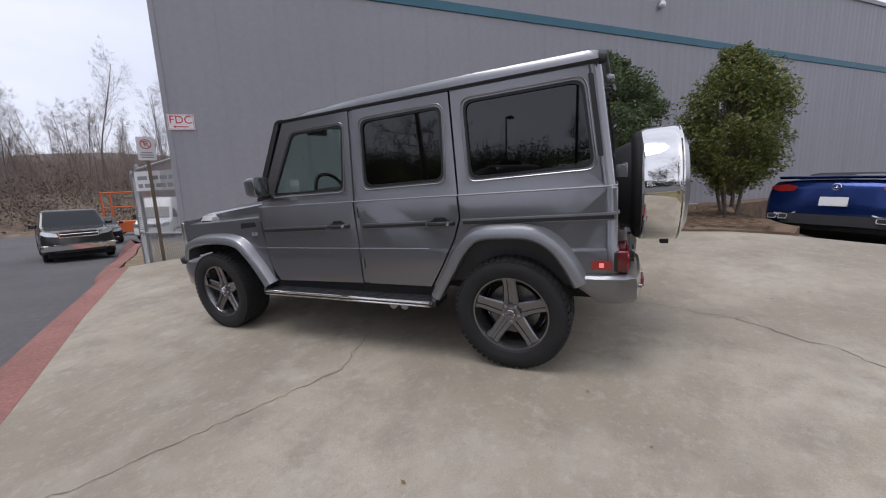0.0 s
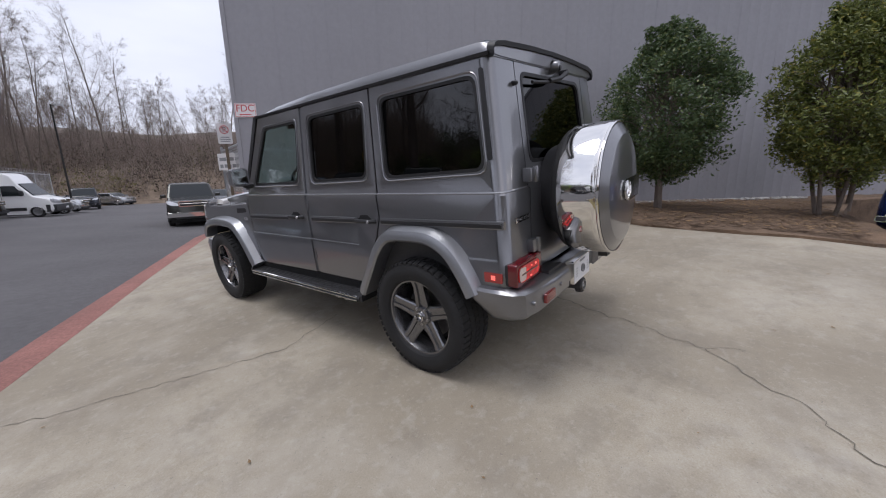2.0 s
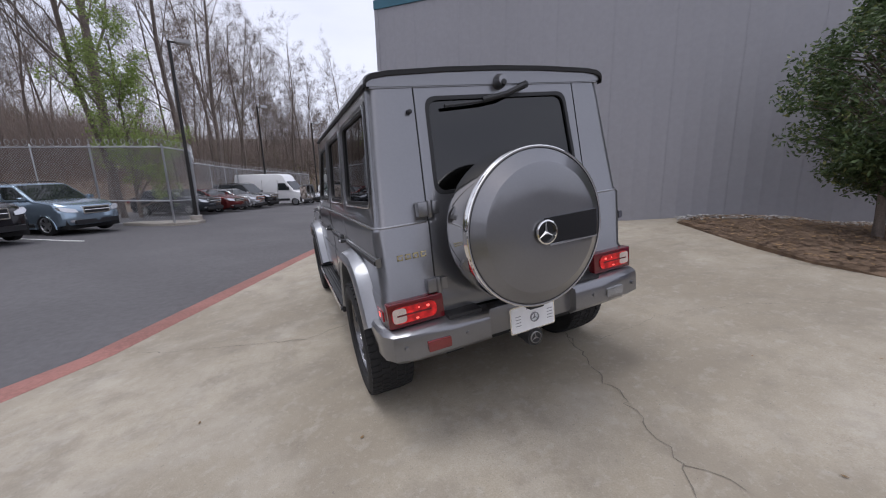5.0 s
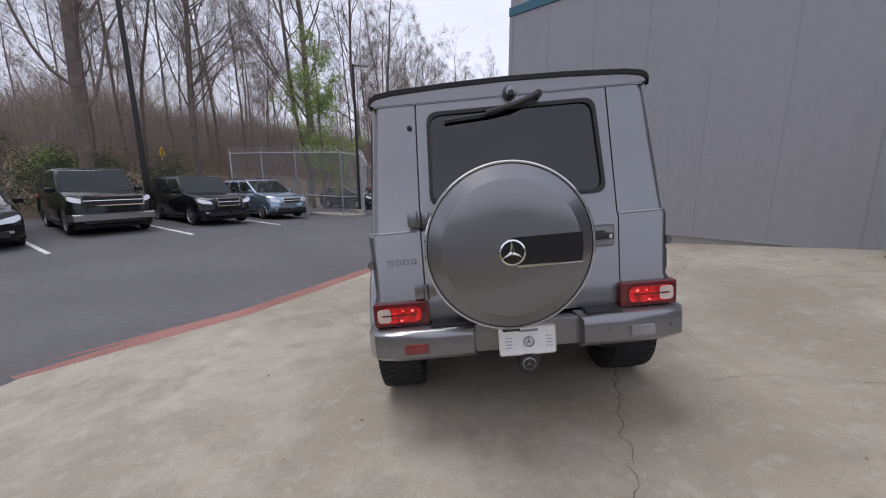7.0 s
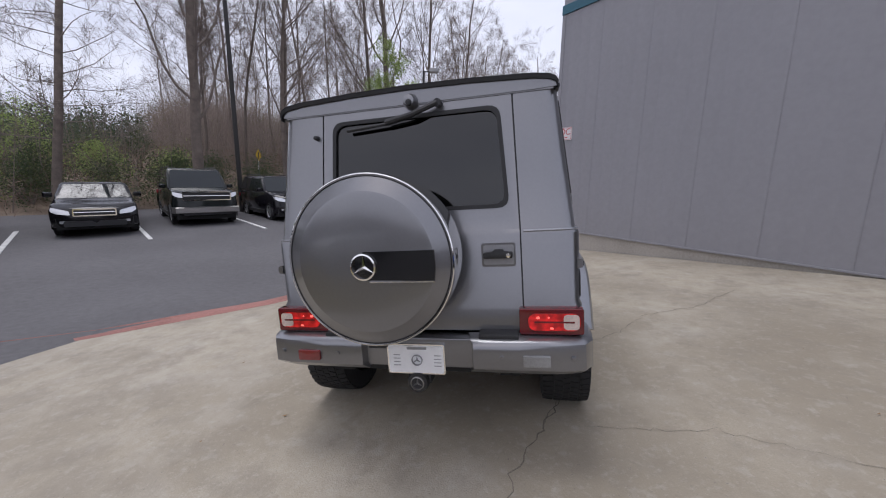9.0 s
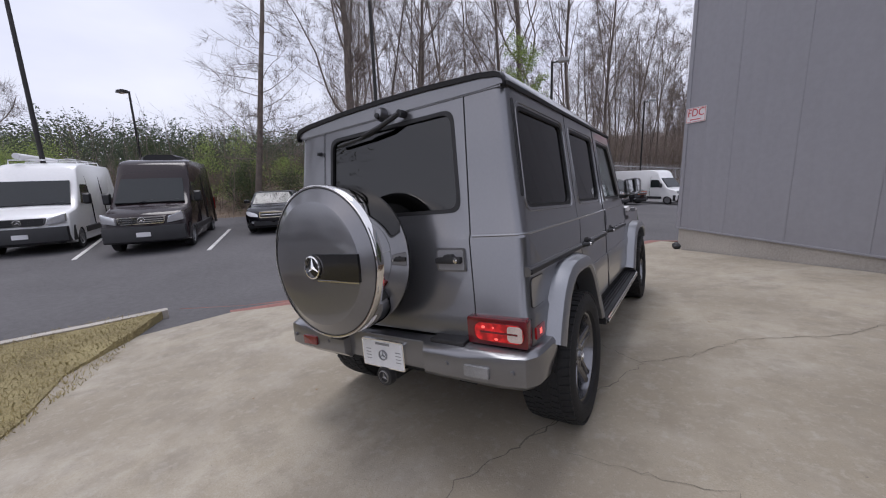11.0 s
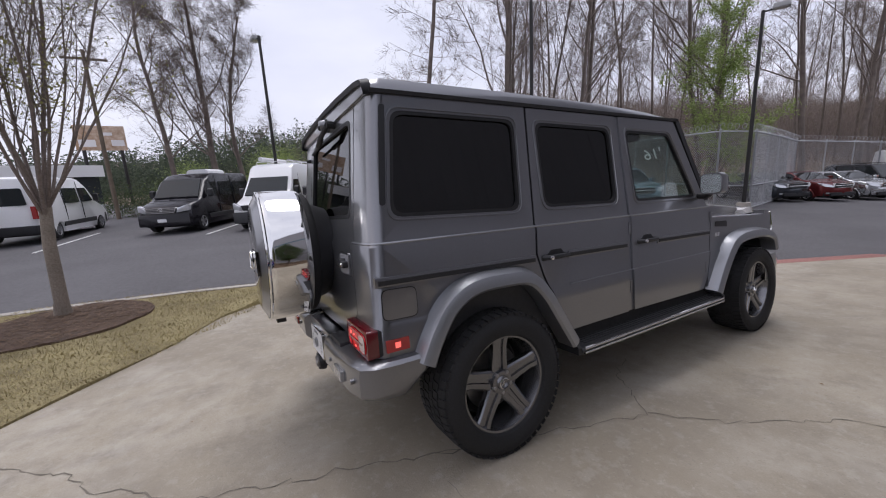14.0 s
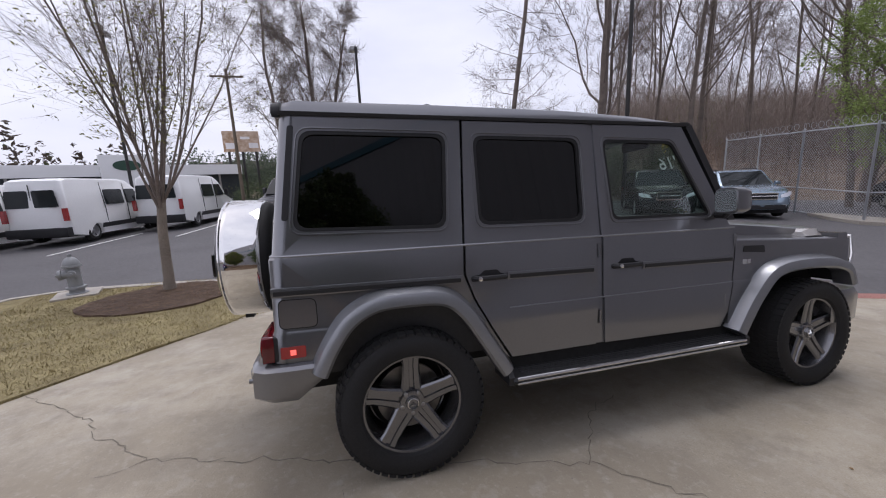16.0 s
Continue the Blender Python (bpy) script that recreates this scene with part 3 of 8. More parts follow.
def alloy_wheel(parent, x, y, z=0.376, s=1):
    """A tyre on a five-spoked alloy rim, its face turned to the side s."""
    hub = part("wheel", wheel_tyre(s), RUBBER, parent, "black all-season tyre on a grey alloy rim")
    hub.location = (x, y, z)
    hub.scale = (1.0, 0.975, 0.975)
    tagged(part("tread", tread_blocks(), RUBBER, hub, smooth=0), kind="stuff")
    bm = bmesh.new()
    lathe(bm, [(s * -0.1, 0.2), (s * -0.1, 0.238), (s * 0.06, 0.245), (s * 0.102, 0.262), (s * 0.112, 0.258), (s * 0.108, 0.245), (s * 0.06, 0.225), (s * -0.08, 0.215), (s * -0.1, 0.2)], "x", steps=56, cap=False)
    part("rim", bm, ALLOY, hub)
    for k in range(5):
        a = math.pi / 2 + 2 * math.pi * k / 5
        d, e = Vector((0, math.cos(a), math.sin(a))), Vector((0, -math.sin(a), math.cos(a)))
        bm = bmesh.new()
        loops = []
        for r, w, h in ((0.03, 0.055, 0.07), (0.075, 0.054, 0.078), (0.13, 0.048, 0.082), (0.2, 0.044, 0.09), (0.235, 0.05, 0.098), (0.25, 0.06, 0.1)):
            p = d * r
            loops.append([p + e * q * w + Vector((s * (h - k2), 0, 0)) for q, k2 in ((-1, 0.04), (-1, 0.008), (-0.8, 0), (-0.28, 0), (-0.2, 0.009), (0.2, 0.009), (0.28, 0), (0.8, 0), (1, 0.008), (1, 0.04))])
        rings(bm, loops)
        part("spoke", bm, ALLOY, hub)
    bm = bmesh.new()
    lathe(bm, [(s * 0.04, 0.065), (s * 0.085, 0.062), (s * 0.09, 0.045), (s * 0.088, 0.038), (s * 0.094, 0.034), (s * 0.096, 0.0)], "x", steps=32)
    part("hub_cap", bm, ALLOY, hub)
    bm = bmesh.new()
    star_badge(bm, (s * 0.095, 0, 0), 0.03, ((0, -s, 0), (0, 0, 1), (s, 0, 0)))
    part("badge", bm, CHROME, hub)
    for k in range(5):
        a = math.pi / 2 + 2 * math.pi * (k + 0.5) / 5
        bm = bmesh.new()
        lathe(bm, [(s * 0.06, 0.0105), (s * 0.088, 0.0105), (s * 0.091, 0.007)], "x", (0, 0.056 * math.cos(a), 0.056 * math.sin(a)), steps=8)
        part("wheel_nut", bm, STEEL, hub)
    bm = bmesh.new()
    lathe(bm, [(s * -0.02, 0.06), (s * -0.02, 0.175), (s * 0.0, 0.175), (s * 0.0, 0.06), (s * -0.02, 0.06)], "x", steps=40, cap=False)
    part("brake_disc", bm, DISC, hub)
    bm = bmesh.new()
    lathe(bm, [(s * -0.06, 0.0), (s * -0.06, 0.21), (s * -0.055, 0.21), (s * -0.055, 0.0)], "x", steps=30)
    part("backing_plate", bm, UNDER, hub)
    return hub


def wheel_tyre(s):
    bm = bmesh.new()
    prof = [(-0.13, 0.255), (-0.138, 0.3), (-0.136, 0.345), (-0.122, 0.368), (-0.1, 0.377), (-0.05, 0.38), (0.0, 0.381), (0.05, 0.38), (0.1, 0.377), (0.122, 0.368), (0.136, 0.345), (0.139, 0.315), (0.137, 0.29), (0.128, 0.265), (0.112, 0.255)]
    lathe(bm, [(s * a, r) for a, r in prof], "x", steps=72, cap=False)
    return bm


def tread_blocks():
    """Blocks standing proud of the carcass."""
    bm = bmesh.new()
    for row, (x0, x1, off) in enumerate(((-0.128, -0.075, 0.0), (-0.065, -0.022, 0.5), (-0.016, 0.016, 0.2), (0.022, 0.065, 0.7), (0.075, 0.128, 0.3))):
        for k in range(54):
            a0 = 2 * math.pi * (k + off) / 54
            a1 = a0 + 2 * math.pi * 0.72 / 54
            shift = 0.02 if row % 2 else -0.02
            lo = 0.365 if row in (0, 4) else 0.377
            vs = []
            for x, a in ((x0, a0), (x1, a0 + shift), (x1, a1 + shift), (x0, a1)):
                edge = 0.3855 - (0.006 if abs(x) > 0.1 else 0)
                vs.append((Vector((x, lo * math.cos(a), lo * math.sin(a))), Vector((x, edge * math.cos(a), edge * math.sin(a)))))
            low, top = [bm.verts.new(p) for p, _ in vs], [bm.verts.new(q) for _, q in vs]
            bm.faces.new(top)
            for i in range(4):
                bm.faces.new((low[i], low[(i + 1) % 4], top[(i + 1) % 4], top[i]))
    return bm


def sweep(bm, path, section, s):
    """A wheel-arch flare: section points (out from the wheel, x) carried along a path in (y, z)."""
    loops = []
    c = Vector((sum(p[0] for p in path) / len(path), min(p[1] for p in path)))
    for i, p in enumerate(path):
        a, b = Vector(path[max(i - 1, 0)]), Vector(path[min(i + 1, len(path) - 1)])
        way = (b - a).normalized()
        n = Vector((-way.y, way.x))
        if n.dot(Vector(p) - c) < 0:
            n = -n
        loops.append([(s * x, p[0] + n.x * d, p[1] + n.y * d) for d, x in section])
    rings(bm, loops)


def smooth_path(points, n=5):
    """Points of a smooth curve through the given ones."""
    out = []
    p = [Vector(points[0])] + [Vector(q) for q in points] + [Vector(points[-1])]
    for i in range(1, len(p) - 2):
        for j in range(n):
            t = j / n
            a, b, c, d = p[i - 1], p[i], p[i + 1], p[i + 2]
            out.append(tuple(0.5 * ((2 * b) + (c - a) * t + (2 * a - 5 * b + 4 * c - d) * t * t + (3 * b - a - 3 * c + d) * t ** 3)))
    return out + [tuple(points[-1])]


car = thing("off_road_car", CAR, "boxy dark grey metallic off-road car parked on sloping concrete", "car")
ARCH_R = smooth_path([(-1.86, 0.6), (-1.80, 0.72), (-1.71, 0.84), (-1.58, 0.908), (-1.4, 0.918), (-1.23, 0.9), (-1.12, 0.81), (-1.02, 0.66), (-0.9, 0.47)])
ARCH_F = smooth_path([(0.74, 0.47), (0.86, 0.66), (1.0, 0.815), (1.12, 0.868), (1.3, 0.885), (1.5, 0.88), (1.66, 0.86), (1.78, 0.81), (1.83, 0.7)])

W_REAR = soft([(-1.936, 1.262), (-1.878, 1.735), (-1.165, 1.73), (-1.192, 1.245)], 0.06)
W_MID = soft([(-1.012, 1.25), (-1.018, 1.725), (-0.372, 1.72), (-0.37, 1.243)], 0.06)
W_FRONT = soft([(-0.17, 1.24), (-0.21, 1.715), (0.302, 1.71), (0.575, 1.238)], 0.045)
DOOR_R = [(-1.104, 1.0), (-1.1, 1.15), (-1.07, 1.8), (-0.31, 1.8), (-0.302, 1.15), (-0.296, 0.9), (-0.3, 0.72), (-0.315, 0.52), (-0.852, 0.52), (-0.965, 0.7), (-1.056, 0.868)]
DOOR_F = [(-0.268, 1.8), (-0.255, 1.15), (-0.25, 0.52), (0.645, 0.505), (0.705, 0.6), (0.742, 0.8), (0.762, 1.1), (0.7, 1.22), (0.385, 1.8)]

for s, hand in ((-1, "left"), (1, "right")):
    place = side_place(s)
    # rear quarter with the wheel arch
    low = [(y, z) for y, z in ARCH_R if z > 0.6]
    quarter = [(-2.006, 0.655), (-1.875, 0.64)] + low + [(-0.868, 0.52), (-0.978, 0.7), (-1.069, 0.868), (-1.117, 1.0), (-1.113, 1.15), (-1.083, 1.815), (-1.91, 1.815), (-1.984, 1.163), (-1.998, 1.138), (-1.998, 0.8)]
    part("quarter_panel", panel(quarter, [W_REAR], 0.03, place), PAINT, car)
    rear_door = part("rear_door", panel(DOOR_R, [W_MID], 0.03, place), PAINT, car)
    front_door = part("front_door", panel(DOOR_F, [W_FRONT], 0.03, place), PAINT, car)
    part("door_pillar", panel([(-0.31, 1.8), (-0.268, 1.8), (-0.25, 0.52), (-0.315, 0.52), (-0.3, 0.72), (-0.296, 0.9)], [], 0.02, place, inset=0.012), PAINT, car)
    # fender, with the step up to the bonnet
    arch = [(y, z) for y, z in ARCH_F if z > 0.5]
    fender = [(0.772, 1.06), (0.75, 0.8), (0.712, 0.6), (0.705, 0.52)] + arch + [(1.87, 0.7), (1.875, 1.02), (1.3, 1.035)]
    part("fender", panel(fender, [], 0.03, place), PAINT, car)
    bm = bmesh.new()
    rings(bm, [[(s * 0.786, y, z - 0.02), (s * 0.782, y, z), (s * 0.77, y, z + 0.012), (s * 0.6, y, z + 0.04), (s * 0.6, y, z - 0.06)] for y, z in ((0.76, 1.062), (1.3, 1.035), (1.7, 1.022), (1.84, 1.01), (1.885, 0.97))])
    part("fender_top", bm, PAINT, car)
    bm = bmesh.new()
    rings(bm, [[(s * 0.72, y, 1.035), (s * 0.75, y, 1.05), (s * (0.74 - k), y, 1.1 - k), (s * (0.66 + k), y, 1.1 - k), (s * 0.65, y, 1.05)] for y, k in ((1.5, 0.02), (1.54, 0.0), (1.62, 0.0), (1.66, 0.02))])
    part("turn_signal", bm, LENS, car, "clear turn signal on the fender")
    # black louvre ahead of the door
    part("fender_vent", panel(soft([(0.83, 0.985), (0.84, 1.025), (1.02, 1.02), (1.03, 0.97)], 0.01), [], 0.006, side_place(s), inset=-0.004, cuts=()), BLACK, car)
    # windows with their rubber seals
    for outline, m, door, nm in ((W_REAR, TINT, car, "rear_side_window"), (W_MID, TINT, rear_door, "window_pane"), (W_FRONT, CLEAR, front_door, "window_pane")):
        pane = part(nm, panel(shrink(outline, 0.006), [], 0.004, place, inset=0.014), m, door)
        part("window_seal", panel(shrink(outline, 0.0), [shrink(outline, 0.017)], 0.014, place, inset=0.002), SEAL, door)
    # stamped bright line round the panes is the pressed edge of the door skin
    for outline in (W_REAR, W_MID, W_FRONT):
        bm = bmesh.new()
        pts = [Vector(place(u, v, -0.002)) for u, v in shrink(outline, -0.014)]
        tube(bm, pts + [pts[0], pts[1]], 0.005, 5, cap=False)
        part("pressed_edge", bm, PAINT, {id(W_REAR): car, id(W_MID): rear_door, id(W_FRONT): front_door}[id(outline)])
    # black slot behind the rear window
    part("air_slot", panel(soft([(-1.98, 1.315), (-1.928, 1.755), (-1.9, 1.757), (-1.952, 1.315)], 0.016), [], 0.012, place, inset=-0.003, cuts=()), BLACK, car)
    # flares, in body paint made lighter for the sky they catch
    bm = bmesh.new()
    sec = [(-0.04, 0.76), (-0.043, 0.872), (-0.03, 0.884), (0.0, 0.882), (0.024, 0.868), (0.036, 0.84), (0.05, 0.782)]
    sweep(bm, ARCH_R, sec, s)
    part("rear_wheel_flare", bm, PAINT_SKYLIT, car)
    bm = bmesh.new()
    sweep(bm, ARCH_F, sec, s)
    part("front_wheel_flare", bm, PAINT_SKYLIT, car)
    for y0, arch in ((-1.425, ARCH_R), (1.425, ARCH_F)):
        bm = bmesh.new()
        rings(bm, [[(s * x, y, z) for y, z in arch] for x in (0.78, 0.45)], close=False, cap=False)
        part("wheel_arch_liner", bm, UNDER, car)
    # side mouldings
    for y0, y1, owner in ((-2.045, -1.125, car), (-0.87, -0.32, rear_door), (0.02, 0.735, front_door)):
        z0, z1 = 0.99 - 0.014 * (y0 + 2.04), 0.99 - 0.014 * (y1 + 2.04)
        bm = bmesh.new()
        rings(bm, [[(s * 0.78, y, z - 0.024), (s * 0.803, y, z - 0.022), (s * 0.808, y, z - 0.002), (s * 0.803, y, z + 0.018), (s * 0.78, y, z + 0.022)] for y, z in ((y0, z0), (y1, z1))])
        part("side_moulding", bm, PAINT, owner)
        bm = bmesh.new()
        rings(bm, [[(s * 0.8, y, z - 0.018), (s * 0.8115, y, z - 0.014), (s * 0.8115, y, z + 0.006), (s * 0.8, y, z + 0.009)] for y, z in ((y0 + 0.012, z0), (y1 - 0.012, z1))])
        part("moulding_insert", bm, BLACK, owner)
    # handles
    for y0, owner in ((-1.075, rear_door), (-0.2, front_door)):
        bm = bmesh.new()
        prism(bm, soft([(y0, 0.955), (y0, 0.985), (y0 + 0.05, 0.99), (y0 + 0.07, 1.012), (y0 + 0.15, 1.012), (y0 + 0.165, 0.99), (y0 + 0.195, 0.985), (y0 + 0.195, 0.958)], 0.01, 2), "x", min(s * 0.784, s * 0.799), max(s * 0.784, s * 0.799))
        handle = part("door_handle", bm, BLACK, owner)
        bm = bmesh.new()
        tube(bm, [(s * 0.785, y0 + 0.01, 0.973), (s * 0.825, y0 + 0.03, 0.974), (s * 0.828, y0 + 0.12, 0.974), (s * 0.82, y0 + 0.185, 0.973), (s * 0.785, y0 + 0.195, 0.973)], 0.014, 8)
        part("grip", bm, BLACK, handle)
        bm = bmesh.new()
        lathe(bm, [(s * 0.826, 0.011), (s * 0.845, 0.011), (s * 0.846, 0.0)], "x", (0, y0 + 0.035, 0.974), steps=14)
        part("push_button", bm, CHROME, handle)
    for z in (1.07, 0.68):
        for y in (-0.282, 0.757 - 0.08 * (z < 0.8)):
            bm = bmesh.new()
            tube(bm, [(s * 0.797, y, z - 0.04), (s * 0.797, y, z + 0.04)], 0.009, 8)
            part("door_hinge", bm, PAINT, car)
    # engine badge as plain bars
    bm = bmesh.new()
    box(bm, min(s * 0.785, s * 0.798), max(s * 0.785, s * 0.798), 0.83, 0.865, 0.905, 0.935)
    box(bm, min(s * 0.785, s * 0.798), max(s * 0.785, s * 0.798), 0.872, 0.9, 0.905, 0.935)
    part("engine_badge", bm, CHROME, car)
    # sill and running board
    bm = bmesh.new()
    box(bm, min(s * 0.66, s * 0.775), max(s * 0.66, s * 0.775), -0.88, 0.76, 0.42, 0.56)
    part("sill", bm, UNDER, car)
    bm = bmesh.new()
    rings(bm, [[(s * 0.7, y, 0.40), (s * 0.885, y, 0.402), (s * 0.9, y, 0.42), (s * 0.885, y, 0.436), (s * 0.7, y, 0.445)] for y in (-0.89, 0.76)])
    board = part("running_board", bm, BLACK, car)
    for z, x, r in ((0.43, 0.893, 0.0095), (0.406, 0.893, 0.009)):
        bm = bmesh.new()
        tube(bm, [(s * x, -0.87, z), (s * x, 0.75, z)], r, 8)
        part("chrome_strip", bm, CHROME, board)
    for k in range(5):
        bm = bmesh.new()
        tube(bm, [(s * (0.76 + 0.022 * k), -0.82, 0.442 - 0.001 * k), (s * (0.76 + 0.022 * k), 0.72, 0.442 - 0.001 * k)], 0.005, 5)
        part("tread_rib", bm, RUBBER, board)
    for y in (-0.9, 0.77):
        bm = bmesh.new()
        rings(bm, [[(s * 0.7, y + d, 0.4), (s * 0.89, y + d, 0.4), (s * 0.89, y + d, 0.44), (s * 0.84, y + d, 0.5), (s * 0.7, y + d, 0.5)] for d in (-0.015, 0.015)])
        part("mud_guard", bm, BLACK, board)
    # red side marker
    bm = bmesh.new()
    prism(bm, soft([(-2.022, 0.678), (-2.022, 0.733), (-1.912, 0.733), (-1.912, 0.678)], 0.006, 2), "x", min(s * 0.795, s * 0.81), max(s * 0.795, s * 0.81))
    marker = part("side_marker_lamp", bm, RED_LAMP, car, "small lit red side marker lamp")
    bm = bmesh.new()
    box(bm, min(s * 0.8, s * 0.8115), max(s * 0.8, s * 0.8115), -1.98, -1.955, 0.693, 0.718)
    part("bulb", bm, RED_GLOW, marker)
    # door mirror
    bm = bmesh.new()
    rings(bm, [[(s * (0.90 + u), y, 1.325 + v) for u, v in rounded(-0.075 * k, 0.075 * k, -0.078 * k, 0.078 * k, 0.032 * k)] for y, k in ((0.535, 0.97), (0.55, 1.0), (0.6, 1.0), (0.65, 0.85), (0.675, 0.5))])
    mirror = part("door_mirror", bm, PAINT, car)
    bm = bmesh.new()
    prism(bm, [(s * 0.905 + u, 1.325 + v) for u, v in rounded(-0.07, 0.06, -0.068, 0.068, 0.028)], "y", 0.528, 0.536)
    part("mirror_glass", bm, MIRROR, mirror)
    bm = bmesh.new()
    tube(bm, [(s * 0.755, 0.62, 1.24), (s * 0.83, 0.62, 1.235), (s * 0.86, 0.61, 1.26)], 0.022, 8)
    part("mirror_arm", bm, BLACK, mirror)
    # windscreen post
    bm = bmesh.new()
    rings(bm, [[(s * (x - 0.05), y - 0.02, z), (s * x, y - 0.025, z), (s * x, y + 0.03, z), (s * (x - 0.05), y + 0.05, z)] for x, y, z in ((0.762, 0.765, 1.2), (0.762, 0.745, 1.24), (0.71, 0.445, 1.81), (0.705, 0.42, 1.83))])
    part("windscreen_post", bm, BLACK, car)
    # rear corner, wrapping from the side to the tailgate
    bm = bmesh.new()
    loops = []
    for z in (0.655, 0.785, 0.805, 1.138, 1.163, 1.5, 1.83):
        x, y = along(SIDE_X, z), along(REAR_Y, z)
        r = 0.052
        loops.append([(s * seam_x(s, z), y, z), (s * (x - r - 0.1), y, z)] + [(s * (x - r + r * math.sin(radians(a))), y + r - r * math.cos(radians(a)), z) for a in (0, 18, 36, 54, 72, 90)] + [(s * x, y + r + 0.012 * (z < 1.9), z)])
    rings(bm, loops, close=False, cap=False)
    part("rear_corner_panel", bm, PAINT, car)
    # raised line where the upper body meets the lower, its highlight painted in lighter grey
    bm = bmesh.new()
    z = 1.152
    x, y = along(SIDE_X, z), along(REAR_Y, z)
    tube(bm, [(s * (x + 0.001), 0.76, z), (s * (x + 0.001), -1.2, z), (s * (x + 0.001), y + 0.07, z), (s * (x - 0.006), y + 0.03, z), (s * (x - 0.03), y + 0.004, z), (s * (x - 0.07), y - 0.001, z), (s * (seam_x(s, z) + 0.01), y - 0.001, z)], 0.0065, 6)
    part("belt_line", bm, PAINT_SKYLIT, car)
    # thin lighter bar painting the highlight along the lower crease
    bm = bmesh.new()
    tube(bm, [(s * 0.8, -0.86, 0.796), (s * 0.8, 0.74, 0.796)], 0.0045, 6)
    part("lower_line", bm, PAINT_SKYLIT, car)
    # tail lamp
    x0, x1 = (0.5, 0.782)
    def lamp_box(bm, u0, u1, z0, z1, y0, y1):
        rings(bm, [[(s * u, y, z) for u, z in rounded(u0, u1, z0, z1, 0.012, 3)] for y in (y0, y1)])
    bm = bmesh.new()
    lamp_box(bm, 0.506, 0.796, 0.66, 0.785, -2.03, -2.07)
    lamp = part("tail_lamp", bm, BLACK, car, "lit red tail lamp with a clear reversing section")
    bm = bmesh.new()
    lamp_box(bm, 0.505, 0.8, 0.659, 0.787, -2.05, -2.104)
    bevelled(bm, 0.006)
    part("red_lens", bm, DARK_RED, lamp)
    bm = bmesh.new()
    rings(bm, [[(s * u, y, z) for u, z in rounded(0.545, 0.785, 0.679, 0.766, 0.036, 5)] for y in (-2.09, -2.109)])
    part("inner_lens", bm, RED_LIT, lamp)
    bm = bmesh.new()
    edge = [Vector((s * u, -2.109, z)) for u, z in rounded(0.545, 0.785, 0.679, 0.766, 0.036, 5)]
    tube(bm, edge + edge[:2], 0.0022, 5, cap=False)
    part("lens_bead", bm, DARK_RED, lamp)
    bm = bmesh.new()
    rings(bm, [[(s * u, y, z) for u, z in rounded(0.708, 0.778, 0.686, 0.759, 0.017, 4)] for y in (-2.09, -2.1105)])
    part("clear_lens", bm, PINK_LENS, lamp)
    for u0, u1, z0, z1 in ((0.584, 0.6, 0.738, 0.75), (0.636, 0.645, 0.741, 0.748), (0.645, 0.662, 0.688, 0.697)):
        bm = bmesh.new()
        rings(bm, [[(s * u, y, z) for u, z in rounded(u0, u1, z0, z1, 0.004, 2)] for y in (-2.09, -2.111)])
        part("bulb", bm, RED_GLOW, lamp)
    bm = bmesh.new()
    rings(bm, [[(s * u, y, z) for u, z in rounded(0.575, 0.757, 0.719, 0.727, 0.003, 2)] for y in (-2.09, -2.113)])
    part("lens_rib", bm, DARK_RED, lamp)

# fuel flap, on the right flank alone
flap = soft([(-2.022, 0.815), (-2.02, 0.955), (-1.852, 0.95), (-1.85, 0.811)], 0.03)
part("fuel_flap", panel(shrink(flap, 0.004), [], 0.004, side_place(1), inset=-0.0035, cuts=(0.805,)), PAINT, car)
part("flap_gap", panel(flap, [], 0.004, side_place(1), inset=-0.0012, cuts=()), SEAL, car)

# tailgate
GATE = [(-0.517, 0.66), (-0.507, 1.16), (-0.474, 1.84), (0.5, 1.84), (0.52, 1.16), (0.524, 0.66)]
GLASS_R = soft([(-0.45, 1.27), (-0.428, 1.757), (0.446, 1.757), (0.478, 1.265)], 0.06)
gate = part("tailgate", panel(GATE, [GLASS_R], 0.03, rear_place), PAINT, car)
part("window_pane", panel(shrink(GLASS_R, 0.006), [], 0.004, rear_place, inset=0.012), TINT, gate)
part("window_seal", panel(GLASS_R, [shrink(GLASS_R, 0.02)], 0.016, rear_place, inset=-0.002), SEAL, gate)
for s in (-1, 1):
    bm = bmesh.new()
    rings(bm, [[(s * (seam_x(s, z) - 0.004) + d, along(REAR_Y, z) + e, z) for d, e in ((-0.004, 0.006), (0.004, 0.006), (0.004, 0.03), (-0.004, 0.03))] for z in (0.66, 1.138, 1.163, 1.84)])
    part("gate_gap", bm, SEAL, car)
for z in (1.217, 0.828):
    bm = bmesh.new()
    box(bm, -0.572, -0.514, -2.09, -2.04, z - 0.036, z + 0.036)
    box(bm, -0.508, -0.46, -2.086, -2.04, z - 0.03, z + 0.032)
    tube(bm, [(-0.511, -2.088, z - 0.042), (-0.511, -2.088, z + 0.042)], 0.015, 8)
    bevelled(bm, 0.005)
    part("gate_hinge", bm, PAINT, gate)
bm = bmesh.new()
prism(bm, rounded(0.335, 0.498, 0.985, 1.1, 0.012), "y", -2.06, -2.045)
grip_box = part("gate_handle", bm, PAINT, gate)
bm = bmesh.new()
prism(bm, rounded(0.345, 0.49, 0.995, 1.09, 0.01), "y", -2.063, -2.045)
part("handle_recess", bm, MARK_GREY, grip_box)
bm = bmesh.new()
